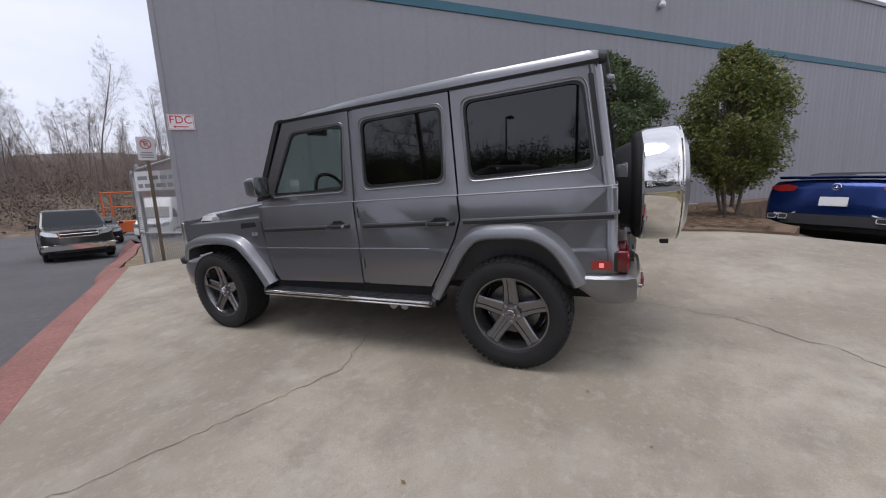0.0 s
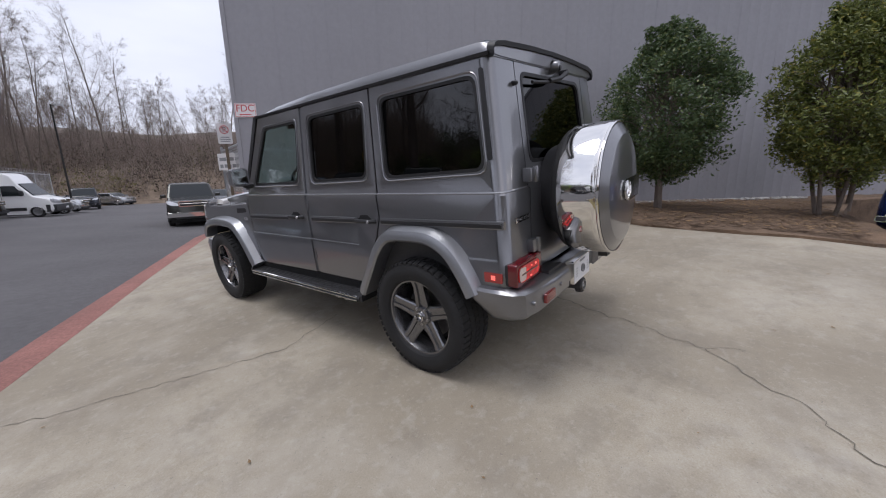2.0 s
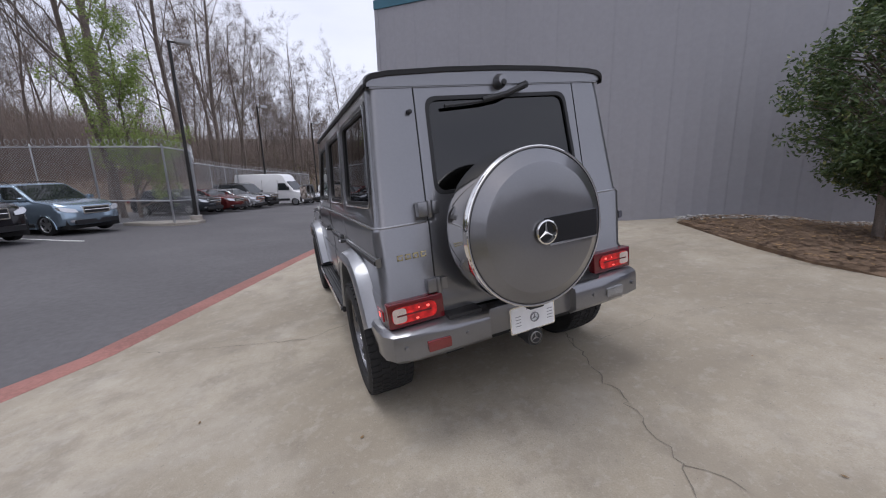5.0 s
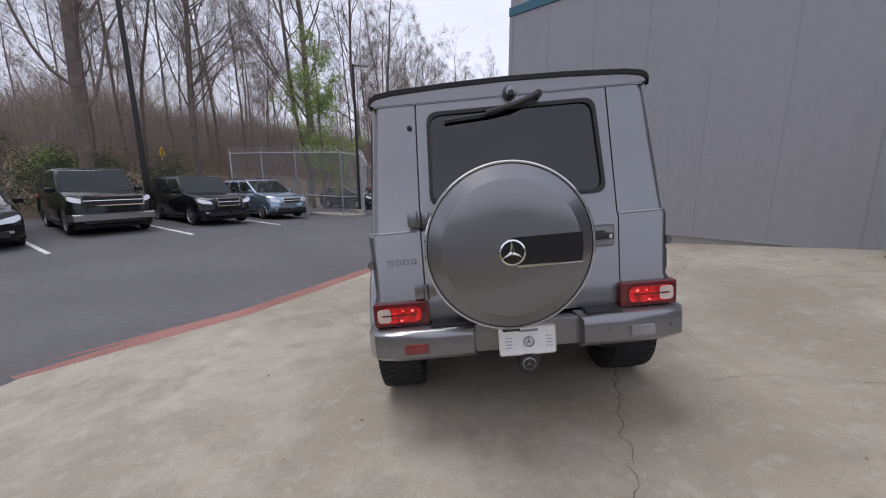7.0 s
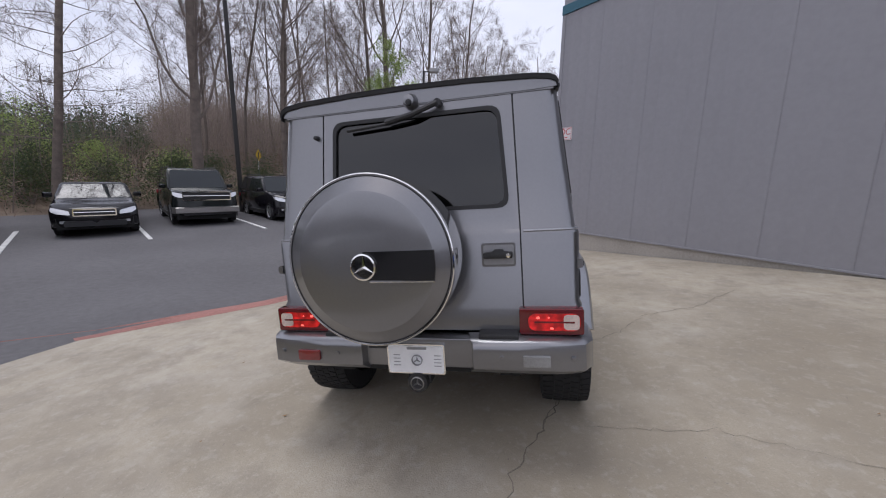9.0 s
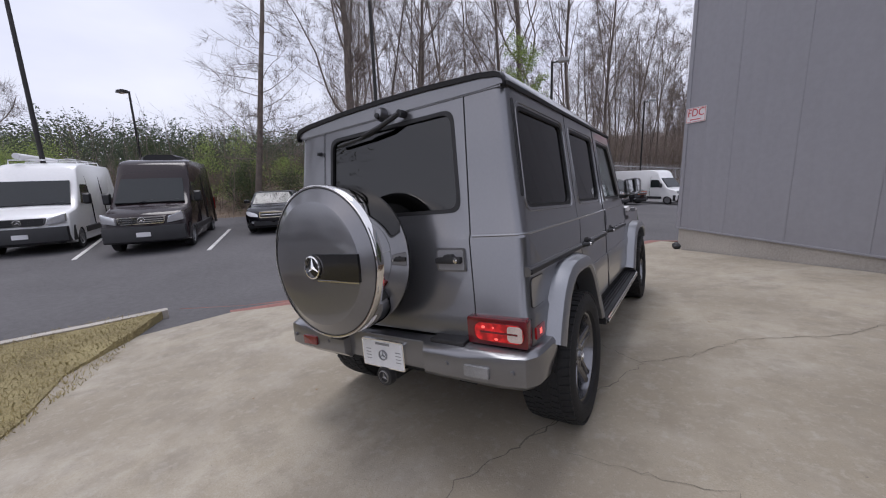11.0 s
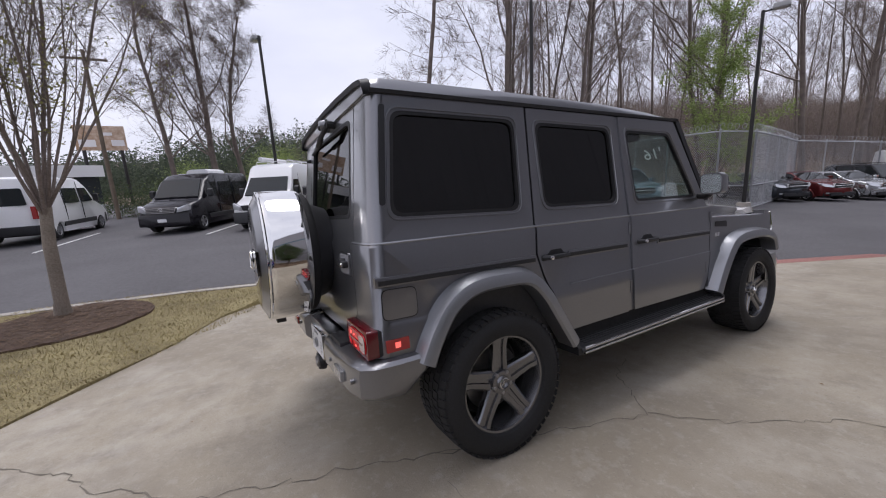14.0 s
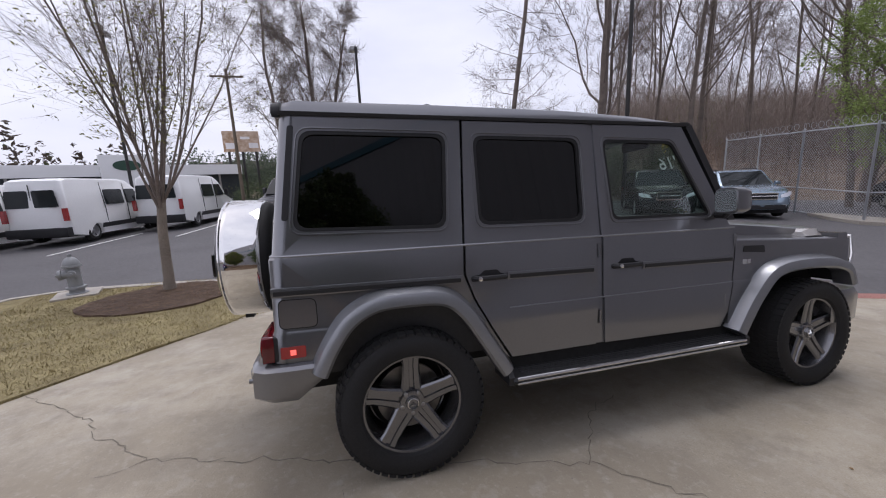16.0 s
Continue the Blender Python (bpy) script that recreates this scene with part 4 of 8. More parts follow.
prism(bm, soft([(0.345, 1.028), (0.345, 1.056), (0.39, 1.06), (0.4, 1.072), (0.44, 1.072), (0.445, 1.06), (0.484, 1.058), (0.484, 1.028)], 0.006, 2), "y", -2.09, -2.06)
bevelled(bm, 0.004)
part("grip", bm, BLACK, grip_box)
bm = bmesh.new()
lathe(bm, [(-2.098, 0.0), (-2.097, 0.011), (-2.08, 0.011)], "y", (0.464, 0, 1.043), steps=14)
part("lock", bm, CHROME, grip_box)
# model badge, plain bright bars
bm = bmesh.new()
for k in range(4):
    x = -0.702 + 0.041 * k
    box(bm, x, x + 0.03, -2.06, -2.045, 1.003, 1.01)
    box(bm, x, x + 0.03, -2.06, -2.045, 0.981, 0.988)
    box(bm, x, x + 0.007, -2.06, -2.045, 0.981, 1.01)
    box(bm, x + 0.023, x + 0.03, -2.06, -2.045, 0.981, 0.999)
part("model_badge", bm, CHROME, car)
# rear camera and wiper
bm = bmesh.new()
lathe(bm, [(-2.026, 0.0), (-2.021, 0.026), (-1.996, 0.036), (-1.966, 0.04), (-1.946, 0.04)], "y", (0.01, 0, 1.815), steps=20)
camera_pod = part("rear_view_pod", bm, PAINT, gate)
bm = bmesh.new()
lathe(bm, [(-2.031, 0.0), (-2.029, 0.014), (-2.016, 0.018)], "y", (0.01, 0, 1.804), steps=16)
part("lens", bm, BLACK, camera_pod)
bm = bmesh.new()
tube(bm, [(-0.335, -2.001, 1.702), (-0.09, -2.004, 1.718), (0.01, -2.011, 1.738)], 0.009, 6)
tube(bm, [(-0.12, -2.011, 1.722), (0.02, -2.021, 1.745), (0.15, -2.011, 1.79)], 0.014, 8)
tube(bm, [(0.15, -2.016, 1.79), (0.15, -1.961, 1.79)], 0.02, 8)
part("rear_wiper", bm, BLACK, gate)
bm = bmesh.new()
lathe(bm, [(-2.011, 0.0), (-2.006, 0.01), (-1.976, 0.014)], "y", (-0.52, 0, 1.685), steps=12)
part("washer_nozzle", bm, BLACK, car)

# roof with its drip rail
bm = bmesh.new()
loops = []
for y, lift, wide in ((-1.978, -0.03, 0.0), (-1.962, -0.012, 0.004), (-1.9, 0.008, 0.004), (-1.2, 0.014, 0.0), (-0.4, 0.008, 0.0), (0.1, -0.012, 0.0), (0.36, -0.04, -0.002), (0.45, -0.062, -0.006), (0.5, -0.085, -0.012)):
    half = [(0.71 + wide, 1.812 + min(0, lift * 0.1)), (0.704 + wide, 1.84 + lift * 0.4), (0.684 + wide, 1.868 + lift), (0.62, 1.887 + lift), (0.45, 1.897 + lift), (0.2, 1.902 + lift)]
    loops.append([(-x, y, z) for x, z in half] + [(x, y, z) for x, z in half[::-1]] + [(0.6, y, 1.805), (-0.6, y, 1.805)])
rings(bm, loops)
part("roof", bm, PAINT, car)
# drip rail coloured black to hold the shadow line under the roof
for s in (-1, 1):
    bm = bmesh.new()
    rings(bm, [[(s * 0.69, y, 1.805), (s * 0.722, y, 1.803), (s * 0.726, y, 1.82), (s * 0.69, y, 1.826)] for y in (-1.965, -1.0, 0.0, 0.44)])
    part("drip_rail", bm, BLACK, car)
bm = bmesh.new()
rings(bm, [[(x, -1.955, z - 0.016), (x, -1.99, z - 0.015), (x, -1.995, z + 0.006), (x, -1.955, z + 0.016)] for x, z in ((-0.716, 1.806), (-0.716, 1.824), (-0.706, 1.842), (-0.68, 1.856), (-0.6, 1.868), (-0.3, 1.882), (0, 1.887), (0.3, 1.882), (0.6, 1.868), (0.68, 1.856), (0.706, 1.842), (0.716, 1.824), (0.716, 1.806))])
part("roof_edge_strip", bm, BLACK, car)
bm = bmesh.new()
prism(bm, [(-0.695, 1.8), (0.695, 1.8), (0.695, 1.832), (0.6, 1.86), (0.3, 1.874), (0, 1.879), (-0.3, 1.874), (-0.6, 1.86), (-0.695, 1.832)], "y", -1.972, -1.93)
part("header_panel", bm, PAINT, car)

# bumper
def bumper_half(s):
    bm = bmesh.new()
    loops = []
    for x, y, k in ((0.285, -2.178, 0.0), (0.5, -2.178, 0.0), (0.7, -2.172, 0.0), (0.8, -2.15, 0.0), (0.838, -2.095, 0.0), (0.848, -1.99, 0.0), (0.848, -1.86, 0.012)):
        inner = (x - 0.03, y + 0.1) if x < 0.8 else (0.76, max(y, -2.03))
        loops.append([(s * x, y, 0.51 + k * 6), (s * x, y - 0.004 if x < 0.7 else y, 0.606), (s * x, y + 0.005, 0.632), (s * (x - 0.014), y + 0.026, 0.648), (s * inner[0], inner[1], 0.656), (s * inner[0], inner[1], 0.52 + k * 6), (s * (x - 0.02), y + 0.03, 0.482 + k * 8)])
    rings(bm, loops)
    return bm


for s in (-1, 1):
    b = part("bumper_corner", bumper_half(s), PAINT, car)
    bm = bmesh.new()
    box(bm, min(s * 0.31, s * 0.5), max(s * 0.31, s * 0.5), -2.145, -2.05, 0.642, 0.668)
    bevelled(bm, 0.005)
    part("step_pad", bm, BLACK, b)
    bm = bmesh.new()
    prism(bm, [(s * u, z) for u, z in rounded(0.518, 0.642, 0.532, 0.586, 0.008)], "y", -2.192, -2.15)
    bevelled(bm, 0.004)
    part("rear_reflector", bm, REFLEX if s < 0 else SMOKE_LENS, b, "red reflector" if s < 0 else "clear reversing lamp")
    for x in (0.42, 0.745):
        bm = bmesh.new()
        lathe(bm, [(-2.19, 0.0), (-2.189, 0.011), (-2.14, 0.012)] if x < 0.6 else [(-2.178, 0.0), (-2.177, 0.011), (-2.12, 0.012)], "y", (s * x, 0, 0.572), steps=14)
        part("parking_sensor", bm, PAINT, b)
bm = bmesh.new()
prism(bm, rounded(-0.285, 0.285, 0.495, 0.645, 0.015), "y", -2.14, -2.05)
bevelled(bm, 0.008)
part("bumper_middle", bm, PAINT, car)
bm = bmesh.new()
prism(bm, rounded(-0.156, 0.142, 0.465, 0.62, 0.012), "y", -2.16, -2.138)
plate = part("number_plate", bm, CHROME, car, "white dealer plate in a bright frame")
bm = bmesh.new()
prism(bm, rounded(-0.148, 0.134, 0.472, 0.613, 0.008), "y", -2.1625, -2.15)
part("plate_face", bm, PLATE_WHITE, plate)
bm = bmesh.new()
box(bm, -0.05, 0.05, -2.165, -2.16, 0.594, 0.607)
for u in (-0.105, 0.105):
    for k in range(4):
        box(bm, u - 0.018, u + 0.018, -2.1635, -2.16, 0.508 + 0.018 * k, 0.512 + 0.018 * k)
part("plate_print", bm, MARK_GREY, plate)
bm = bmesh.new()
star_badge(bm, (0, -2.1625, 0.54), 0.028, ((1, 0, 0), (0, 0, 1), (0, -1, 0)))
part("badge", bm, MARK_GREY, plate)
bm = bmesh.new()
box(bm, -0.06, 0.06, -2.14, -1.95, 0.4, 0.47)
bevelled(bm, 0.012)
hitch = part("tow_hitch", bm, BLACK, car)
bm = bmesh.new()
lathe(bm, [(-2.17, 0.0), (-2.168, 0.05), (-2.15, 0.056), (-2.13, 0.056)], "y", (-0.005, 0, 0.42), steps=28)
part("hitch_cover", bm, BLACK, hitch)
bm = bmesh.new()
star_badge(bm, (-0.005, -2.168, 0.42), 0.035, ((1, 0, 0), (0, 0, 1), (0, -1, 0)))
part("badge", bm, STEEL, hitch)

# spare wheel in its bright cover: a dark tyre edge, a polished band and a painted dished face
SX, SZ = -0.108, 1.082
bm = bmesh.new()
lathe(bm, [(-2.1, 0.2), (-2.135, 0.335), (-2.15, 0.352), (-2.168, 0.36), (-2.19, 0.362)], "y", (SX, 0, SZ), steps=96, cap=False)
spare = part("spare_wheel", bm, RUBBER, car, "spare wheel in a polished steel cover with painted face")
bm = bmesh.new()
lathe(bm, [(-2.178, 0.35), (-2.18, 0.366), (-2.186, 0.37), (-2.21, 0.373), (-2.29, 0.375), (-2.36, 0.3745), (-2.385, 0.371), (-2.392, 0.365), (-2.392, 0.355)], "y", (SX, 0, SZ), steps=120, cap=False)
part("cover_band", bm, CHROME, spare, "polished steel band", smooth=60)
bm = bmesh.new()
lathe(bm, [(-2.386, 0.36), (-2.396, 0.3615), (-2.402, 0.357), (-2.43, 0.304), (-2.434, 0.298), (-2.437, 0.285), (-2.441, 0.15), (-2.442, 0.0)], "y", (SX, 0, SZ), steps=120)
part("painted_face", bm, PAINT, spare, smooth=14)
bm = bmesh.new()
lathe(bm, [(-2.387, 0.369), (-2.394, 0.374), (-2.4, 0.3725), (-2.403, 0.368), (-2.402, 0.362)], "y", (SX, 0, SZ), steps=120, cap=False)
part("bright_rim", bm, CHROME, spare, "polished steel ring")
bm = bmesh.new()
lathe(bm, [(-2.396, 0.3625), (-2.402, 0.3625), (-2.404, 0.36), (-2.4, 0.357)], "y", (SX, 0, SZ), steps=96, cap=False)
part("rim_seal", bm, SEAL, spare)
bm = bmesh.new()
prism(bm, [(0.0 + SX, SZ - 0.07), (SX + 0.296, SZ - 0.074), (SX + 0.302, SZ - 0.02), (SX + 0.3, SZ + 0.05), (SX, SZ + 0.05)], "y", -2.4465, -2.432)
part("badge_plate", bm, BLACK_GLOSS, spare)
bm = bmesh.new()
box(bm, SX + 0.02, SX + 0.298, -2.449, -2.438, SZ - 0.08, SZ - 0.074)
part("plate_trim", bm, CHROME, spare)
bm = bmesh.new()
lathe(bm, [(-2.45, 0.0), (-2.449, 0.05), (-2.438, 0.054)], "y", (SX, 0, SZ - 0.012), steps=32)
part("badge_disc", bm, BLACK_GLOSS, spare)
bm = bmesh.new()
star_badge(bm, (SX, -2.45, SZ - 0.012), 0.056, ((1, 0, 0), (0, 0, 1), (0, -1, 0)))
part("badge", bm, CHROME, spare)
bm = bmesh.new()
lathe(bm, [(-2.14, 0.19), (-2.14, 0.3), (-2.03, 0.26), (-2.03, 0.14)], "y", (SX, 0, SZ), steps=32)
part("wheel_carrier", bm, BLACK, spare)
bm = bmesh.new()
box(bm, SX - 0.05, SX + 0.03, -2.36, -2.31, SZ - 0.4, SZ - 0.372)
part("lock_tab", bm, BLACK, spare)

# bonnet, grille, front
bm = bmesh.new()
loops = []
for y, z in ((0.78, 1.2), (0.9, 1.185), (1.3, 1.15), (1.7, 1.11), (1.83, 1.09), (1.87, 1.06)):
    loops.append([(-0.64, y, 1.03), (-0.64, y, z - 0.025), (-0.61, y, z - 0.004), (-0.3, y, z + 0.008), (-0.27, y, z + 0.022), (0.27, y, z + 0.022), (0.3, y, z + 0.008), (0.61, y, z - 0.004), (0.64, y, z - 0.025), (0.64, y, 1.03)])
rings(bm, loops)
part("bonnet", bm, PAINT, car)
bm = bmesh.new()
box(bm, -0.78, 0.78, 1.78, 1.88, 0.72, 1.06)
front = part("front_panel", bm, PAINT, car)
bm = bmesh.new()
box(bm, -0.4, 0.4, 1.87, 1.91, 0.8, 1.04)
grille = part("grille", bm, BLACK, front)
for k in range(3):
    bm = bmesh.new()
    tube(bm, [(-0.4, 1.915, 0.85 + 0.075 * k), (0.4, 1.915, 0.85 + 0.075 * k)], 0.014, 8)
    part("grille_bar", bm, CHROME, grille)
for s in (-1, 1):
    bm = bmesh.new()
    lathe(bm, [(1.86, 0.115), (1.91, 0.115), (1.925, 0.1), (1.935, 0.0)], "y", (s * 0.6, 0, 0.93), steps=28)
    part("headlamp", bm, LENS, front, "round clear headlamp")
    bm = bmesh.new()
    tube(bm, [(s * 0.78, 1.9, 0.74), (s * 0.79, 1.92, 0.9), (s * 0.78, 1.92, 1.03), (s * 0.45, 1.93, 1.05)], 0.012, 8)
    part("lamp_guard", bm, CHROME, front)
    bm = bmesh.new()
    box(bm, min(s * 0.782, s * 0.79), max(s * 0.782, s * 0.79), 1.78, 1.83, 0.86, 0.9)
    part("turn_repeater", bm, AMBER, front)
bm = bmesh.new()
rings(bm, [[(x, y, 0.42), (x, y + 0.02, 0.6), (x, y - 0.03, 0.66), (x, y - 0.2, 0.66), (x, y - 0.2, 0.42)] for x, y in ((-0.86, 1.8), (-0.83, 1.93), (-0.6, 2.02), (0.6, 2.02), (0.83, 1.93), (0.86, 1.8))])
bevelled(bm, 0.01)
part("front_bumper", bm, PAINT, car)

# windscreen, floor, underbody and cabin
bm = bmesh.new()
rings(bm, [[(-0.7, 0.775, 1.2), (0.7, 0.775, 1.2), (0.665, 0.465, 1.8), (-0.665, 0.465, 1.8)], [(-0.7, 0.769, 1.2), (0.7, 0.769, 1.2), (0.665, 0.459, 1.8), (-0.665, 0.459, 1.8)]])
part("windscreen", bm, CLEAR, car)
screen_mark = (Vector((0.46, 0.565, 1.61)), Vector((-1, 0, 0)), Vector((0, -0.459, 0.888)))
bm = bmesh.new()
box(bm, -0.7, 0.7, -1.98, 0.75, 0.5, 0.56)
box(bm, -0.62, 0.62, 0.7, 1.8, 0.5, 1.0)
part("floor_pan", bm, UNDER, car)
bm = bmesh.new()
for x in (-0.45, 0.45):
    box(bm, x - 0.05, x + 0.05, -2.05, 1.85, 0.42, 0.52)
for y in (-1.425, 1.425):
    tube(bm, [(-0.65, y, 0.385), (0.65, y, 0.385)], 0.05, 10)
    box(bm, -0.14, 0.14, y - 0.13, y + 0.13, 0.28, 0.5)
for x, y in ((-0.35, -1.85), (0.35, -1.85)):
    tube(bm, [(x, y, 0.44), (x, -1.2, 0.42)], 0.08, 10)
box(bm, -0.6, 0.6, -2.05, -1.75, 0.43, 0.52)
part("axles_and_frame", bm, UNDER, car)
bm = bmesh.new()
tube(bm, [(-0.55, -0.45, 0.36), (-0.8, -0.5, 0.35)], 0.03, 10)
tube(bm, [(-0.55, -0.55, 0.36), (-0.8, -0.6, 0.35)], 0.03, 10)
part("side_exhaust", bm, STEEL, car)
bm = bmesh.new()
rings(bm, [[(-0.7, y, z) for y, z in ((0.74, 1.0), (0.74, 1.2), (0.6, 1.24), (0.45, 1.2), (0.42, 1.0))], [(0.7, y, z) for y, z in ((0.74, 1.0), (0.74, 1.2), (0.6, 1.24), (0.45, 1.2), (0.42, 1.0))]])
part("dashboard", bm, LEATHER, car)
bm = bmesh.new()
ring = [Vector((-0.36 + 0.185 * math.cos(a), 0.3 + 0.06 * math.sin(a), 1.2 + 0.175 * math.sin(a))) for a in (2 * math.pi * i / 24 for i in range(26))]
tube(bm, ring, 0.016, 7, cap=False)
tube(bm, [(-0.52, 0.3, 1.2), (-0.2, 0.3, 1.2)], 0.02, 6)
tube(bm, [(-0.36, 0.3, 1.2), (-0.36, 0.42, 1.12)], 0.04, 8)
part("steering_wheel", bm, LEATHER, car)


def seat(x, y, w, material):
    bm = bmesh.new()
    prism(bm, soft([(y, 0.72), (y + 0.5, 0.74), (y + 0.5, 0.86), (y + 0.05, 0.84)], 0.05, 3), "x", x - w / 2, x + w / 2)
    prism(bm, soft([(y - 0.02, 0.8), (y + 0.12, 0.84), (y - 0.02, 1.42), (y - 0.14, 1.4)], 0.05, 3), "x", x - w / 2, x + w / 2)
    prism(bm, soft([(y - 0.12, 1.46), (y - 0.03, 1.46), (y - 0.06, 1.65), (y - 0.14, 1.64)], 0.04, 3), "x", x - 0.13, x + 0.13)
    box(bm, x - 0.06, x + 0.06, y - 0.09, y - 0.07, 1.38, 1.5)
    box(bm, x - w / 2 + 0.05, x + w / 2 - 0.05, y + 0.03, y + 0.45, 0.555, 0.74)
    bevelled(bm, 0.012)
    part("cabin_seat", bm, material, car)


for x in (-0.36, 0.36):
    seat(x, -0.28, 0.5, LEATHER)
    seat(x, -1.12, 0.6, LEATHER_PALE)
for s in (-1, 1):
    bm = bmesh.new()
    box(bm, min(s * 0.7, s * 0.752), max(s * 0.7, s * 0.752), -1.95, 0.7, 0.56, 1.25)
    part("cabin_trim", bm, LEATHER, car)
    bm = bmesh.new()
    prism(bm, rounded(-0.12 + s * 0.33, 0.12 + s * 0.33, 1.715, 1.785, 0.02), "y", 0.38, 0.4)
    part("sun_visor", bm, LEATHER, car)
bm = bmesh.new()
box(bm, -0.66, 0.66, -1.92, 0.4, 1.795, 1.803)
part("headlining", bm, LEATHER_PALE, car)

for s in (-1, 1):
    for y in (-1.425, 1.425):
        alloy_wheel(car, s * 0.748, y, s=s)

# ---- building ----
def strip(bm, s0, s1, o0, o1, z0, z1):
    vs = box(bm, s0, s1, o0, o1, z0, z1)
    for v in vs:
        v.co = on_wall(v.co.x, v.co.y, v.co.z)


def band(s):
    """Height of the lower edge of the teal band."""
    return 5.02 - 0.01 * min(s, 26)


def upper_strip(bm, s0, s1, o0, o1, h0, h1):
    """A bar that runs along the wall h0 to h1 above the foot of the band."""
    vs = box(bm, s0, s1, o0, o1, 0, 1)
    for v in vs:
        v.co = on_wall(v.co.x, v.co.y, band(max(0.0, v.co.x)) + (h1 if v.co.z > 0.5 else h0))


bm = bmesh.new()
vs = box(bm, 0.0, 26, -20, 0.0, 0, 1)
for v in vs:
    v.co = on_wall(v.co.x, v.co.y, band(v.co.x) + 2.2 if v.co.z > 0.5 else 0.38)
wall = solid("wall_building", bm, WALL, "tall grey ribbed metal warehouse wall", "wall", "structure")
# ribbed panels: a shallow joint every metre and a narrow rib between
for k in range(26):
    bm = bmesh.new()
    x0 = 0.006 + k * 1.0
    outline = []
    for i in range(4):
        u = x0 + i * 0.247
        outline += [(u, 0.004), (u + 0.2, 0.004), (u + 0.21, 0.0068), (u + 0.237, 0.0068)]
    outline.append((x0 + 0.988, 0.004))
    loops = [[on_wall(u, o, z) for u, o in outline] + [on_wall(x0 + 0.988, -0.01, z), on_wall(x0, -0.01, z)] for z in (0.385, 0.5)]
    loops[1] = [Vector((p.x, p.y, band((Vector(p) - CORNER).dot(ALONG)) - 0.01)) for p in loops[1]]
    rings(bm, loops)
    part("wall_panel", bm, WALL, wall, smooth=20)
    bm = bmesh.new()
    loops = [[on_wall(u, o, z) for u, o in outline] + [on_wall(x0 + 0.988, -0.01, z), on_wall(x0, -0.01, z)] for z in (0.19, 2.15)]
    loops = [[Vector((p.x, p.y, p.z + band((Vector(p) - CORNER).dot(ALONG)))) for p in loop] for loop in loops]
    rings(bm, loops)
    part("upper_wall_panel", bm, WALL, wall, smooth=20)
bm = bmesh.new()
upper_strip(bm, -0.02, 26, -0.02, 0.03, 0.0, 0.18)
part("teal_band", bm, TEAL, wall)
bm = bmesh.new()
upper_strip(bm, -0.03, 26, -20, 0.05, 2.15, 2.27)
part("roof_coping", bm, WALL, wall)
bm = bmesh.new()
strip(bm, -0.012, 0.07, -0.02, 0.018, 0.375, 5.01)
part("corner_flashing", bm, WALL, wall)
bm = bmesh.new()
strip(bm, 0.02, 25.9, -19.9, -0.02, -0.6, 0.39)
solid("wall_plinth", bm, KERB, "low pale concrete footing under the metal wall", "wall", "structure")
bm = bmesh.new()
strip(bm, 0.0, 26, -0.03, 0.022, 0.372, 0.40)
part("base_flashing", bm, WALL, wall)
# gravel along the foot of the wall
GRAVEL = mat("pale_gravel", (0.36, 0.35, 0.34), 0.9, vary=0.4, scale=40)
rnd = random.Random(6)
bm = bmesh.new()
for _ in range(900):
    s, o, r = rnd.uniform(6.2, 13), rnd.uniform(0.05, 0.5) ** 1.0, rnd.uniform(0.015, 0.035)
    p = on_wall(s, o, 0)
    z = max(min(pad_z(p.x, p.y) + 0.03, 0.5), 0.42) + 0.01
    bmesh.ops.create_icosphere(bm, subdivisions=1, radius=r, matrix=Matrix.Translation((p.x, p.y, z)) @ Matrix.Diagonal((1, rnd.uniform(0.6, 1), rnd.uniform(0.5, 0.9), 1)))
solid("gravel", bm, GRAVEL, "strip of pale gravel along the wall", "gravel", "stuff", smooth=0)

# camera dome and small wall fixtures high on the wall
bm = bmesh.new()
bmesh.ops.create_uvsphere(bm, u_segments=14, v_segments=8, radius=0.09, matrix=Matrix.Translation(on_wall(11.6, 0.1, 5.75)))
lathe(bm, [(0.0, 0.05), (0.1, 0.06)], "z", on_wall(11.6, 0.1, 5.79), 12)
solid("dome_camera", bm, PLATE_WHITE, "small white dome on the grey wall", "camera")

# ---- fire sign ----
SIGN_WHITE = mat("sign_white", (0.72, 0.7, 0.7), 0.5, vary=0.05)
SIGN_RED = mat("sign_red", (0.5, 0.04, 0.05), 0.5, vary=0.08)


def lettering(name, text, size, m, material, parent, depth=0.002):
    """Letters of the built-in font, as a mesh lying in the local x-y plane of m."""
    cu = bpy.data.curves.new(name, "FONT")
    cu.body, cu.size, cu.extrude = text, size, depth
    cu.align_x, cu.align_y = "CENTER", "CENTER"
    tmp = new(name + "_curve", cu)
    me = bpy.data.meshes.new_from_object(tmp.evaluated_get(bpy.context.evaluated_depsgraph_get()))
    bpy.data.objects.remove(tmp)
    me.materials.clear()
    me.materials.append(material)
    ob = new(name, me)
    ob.parent = parent
    ob.matrix_local = m
    return ob


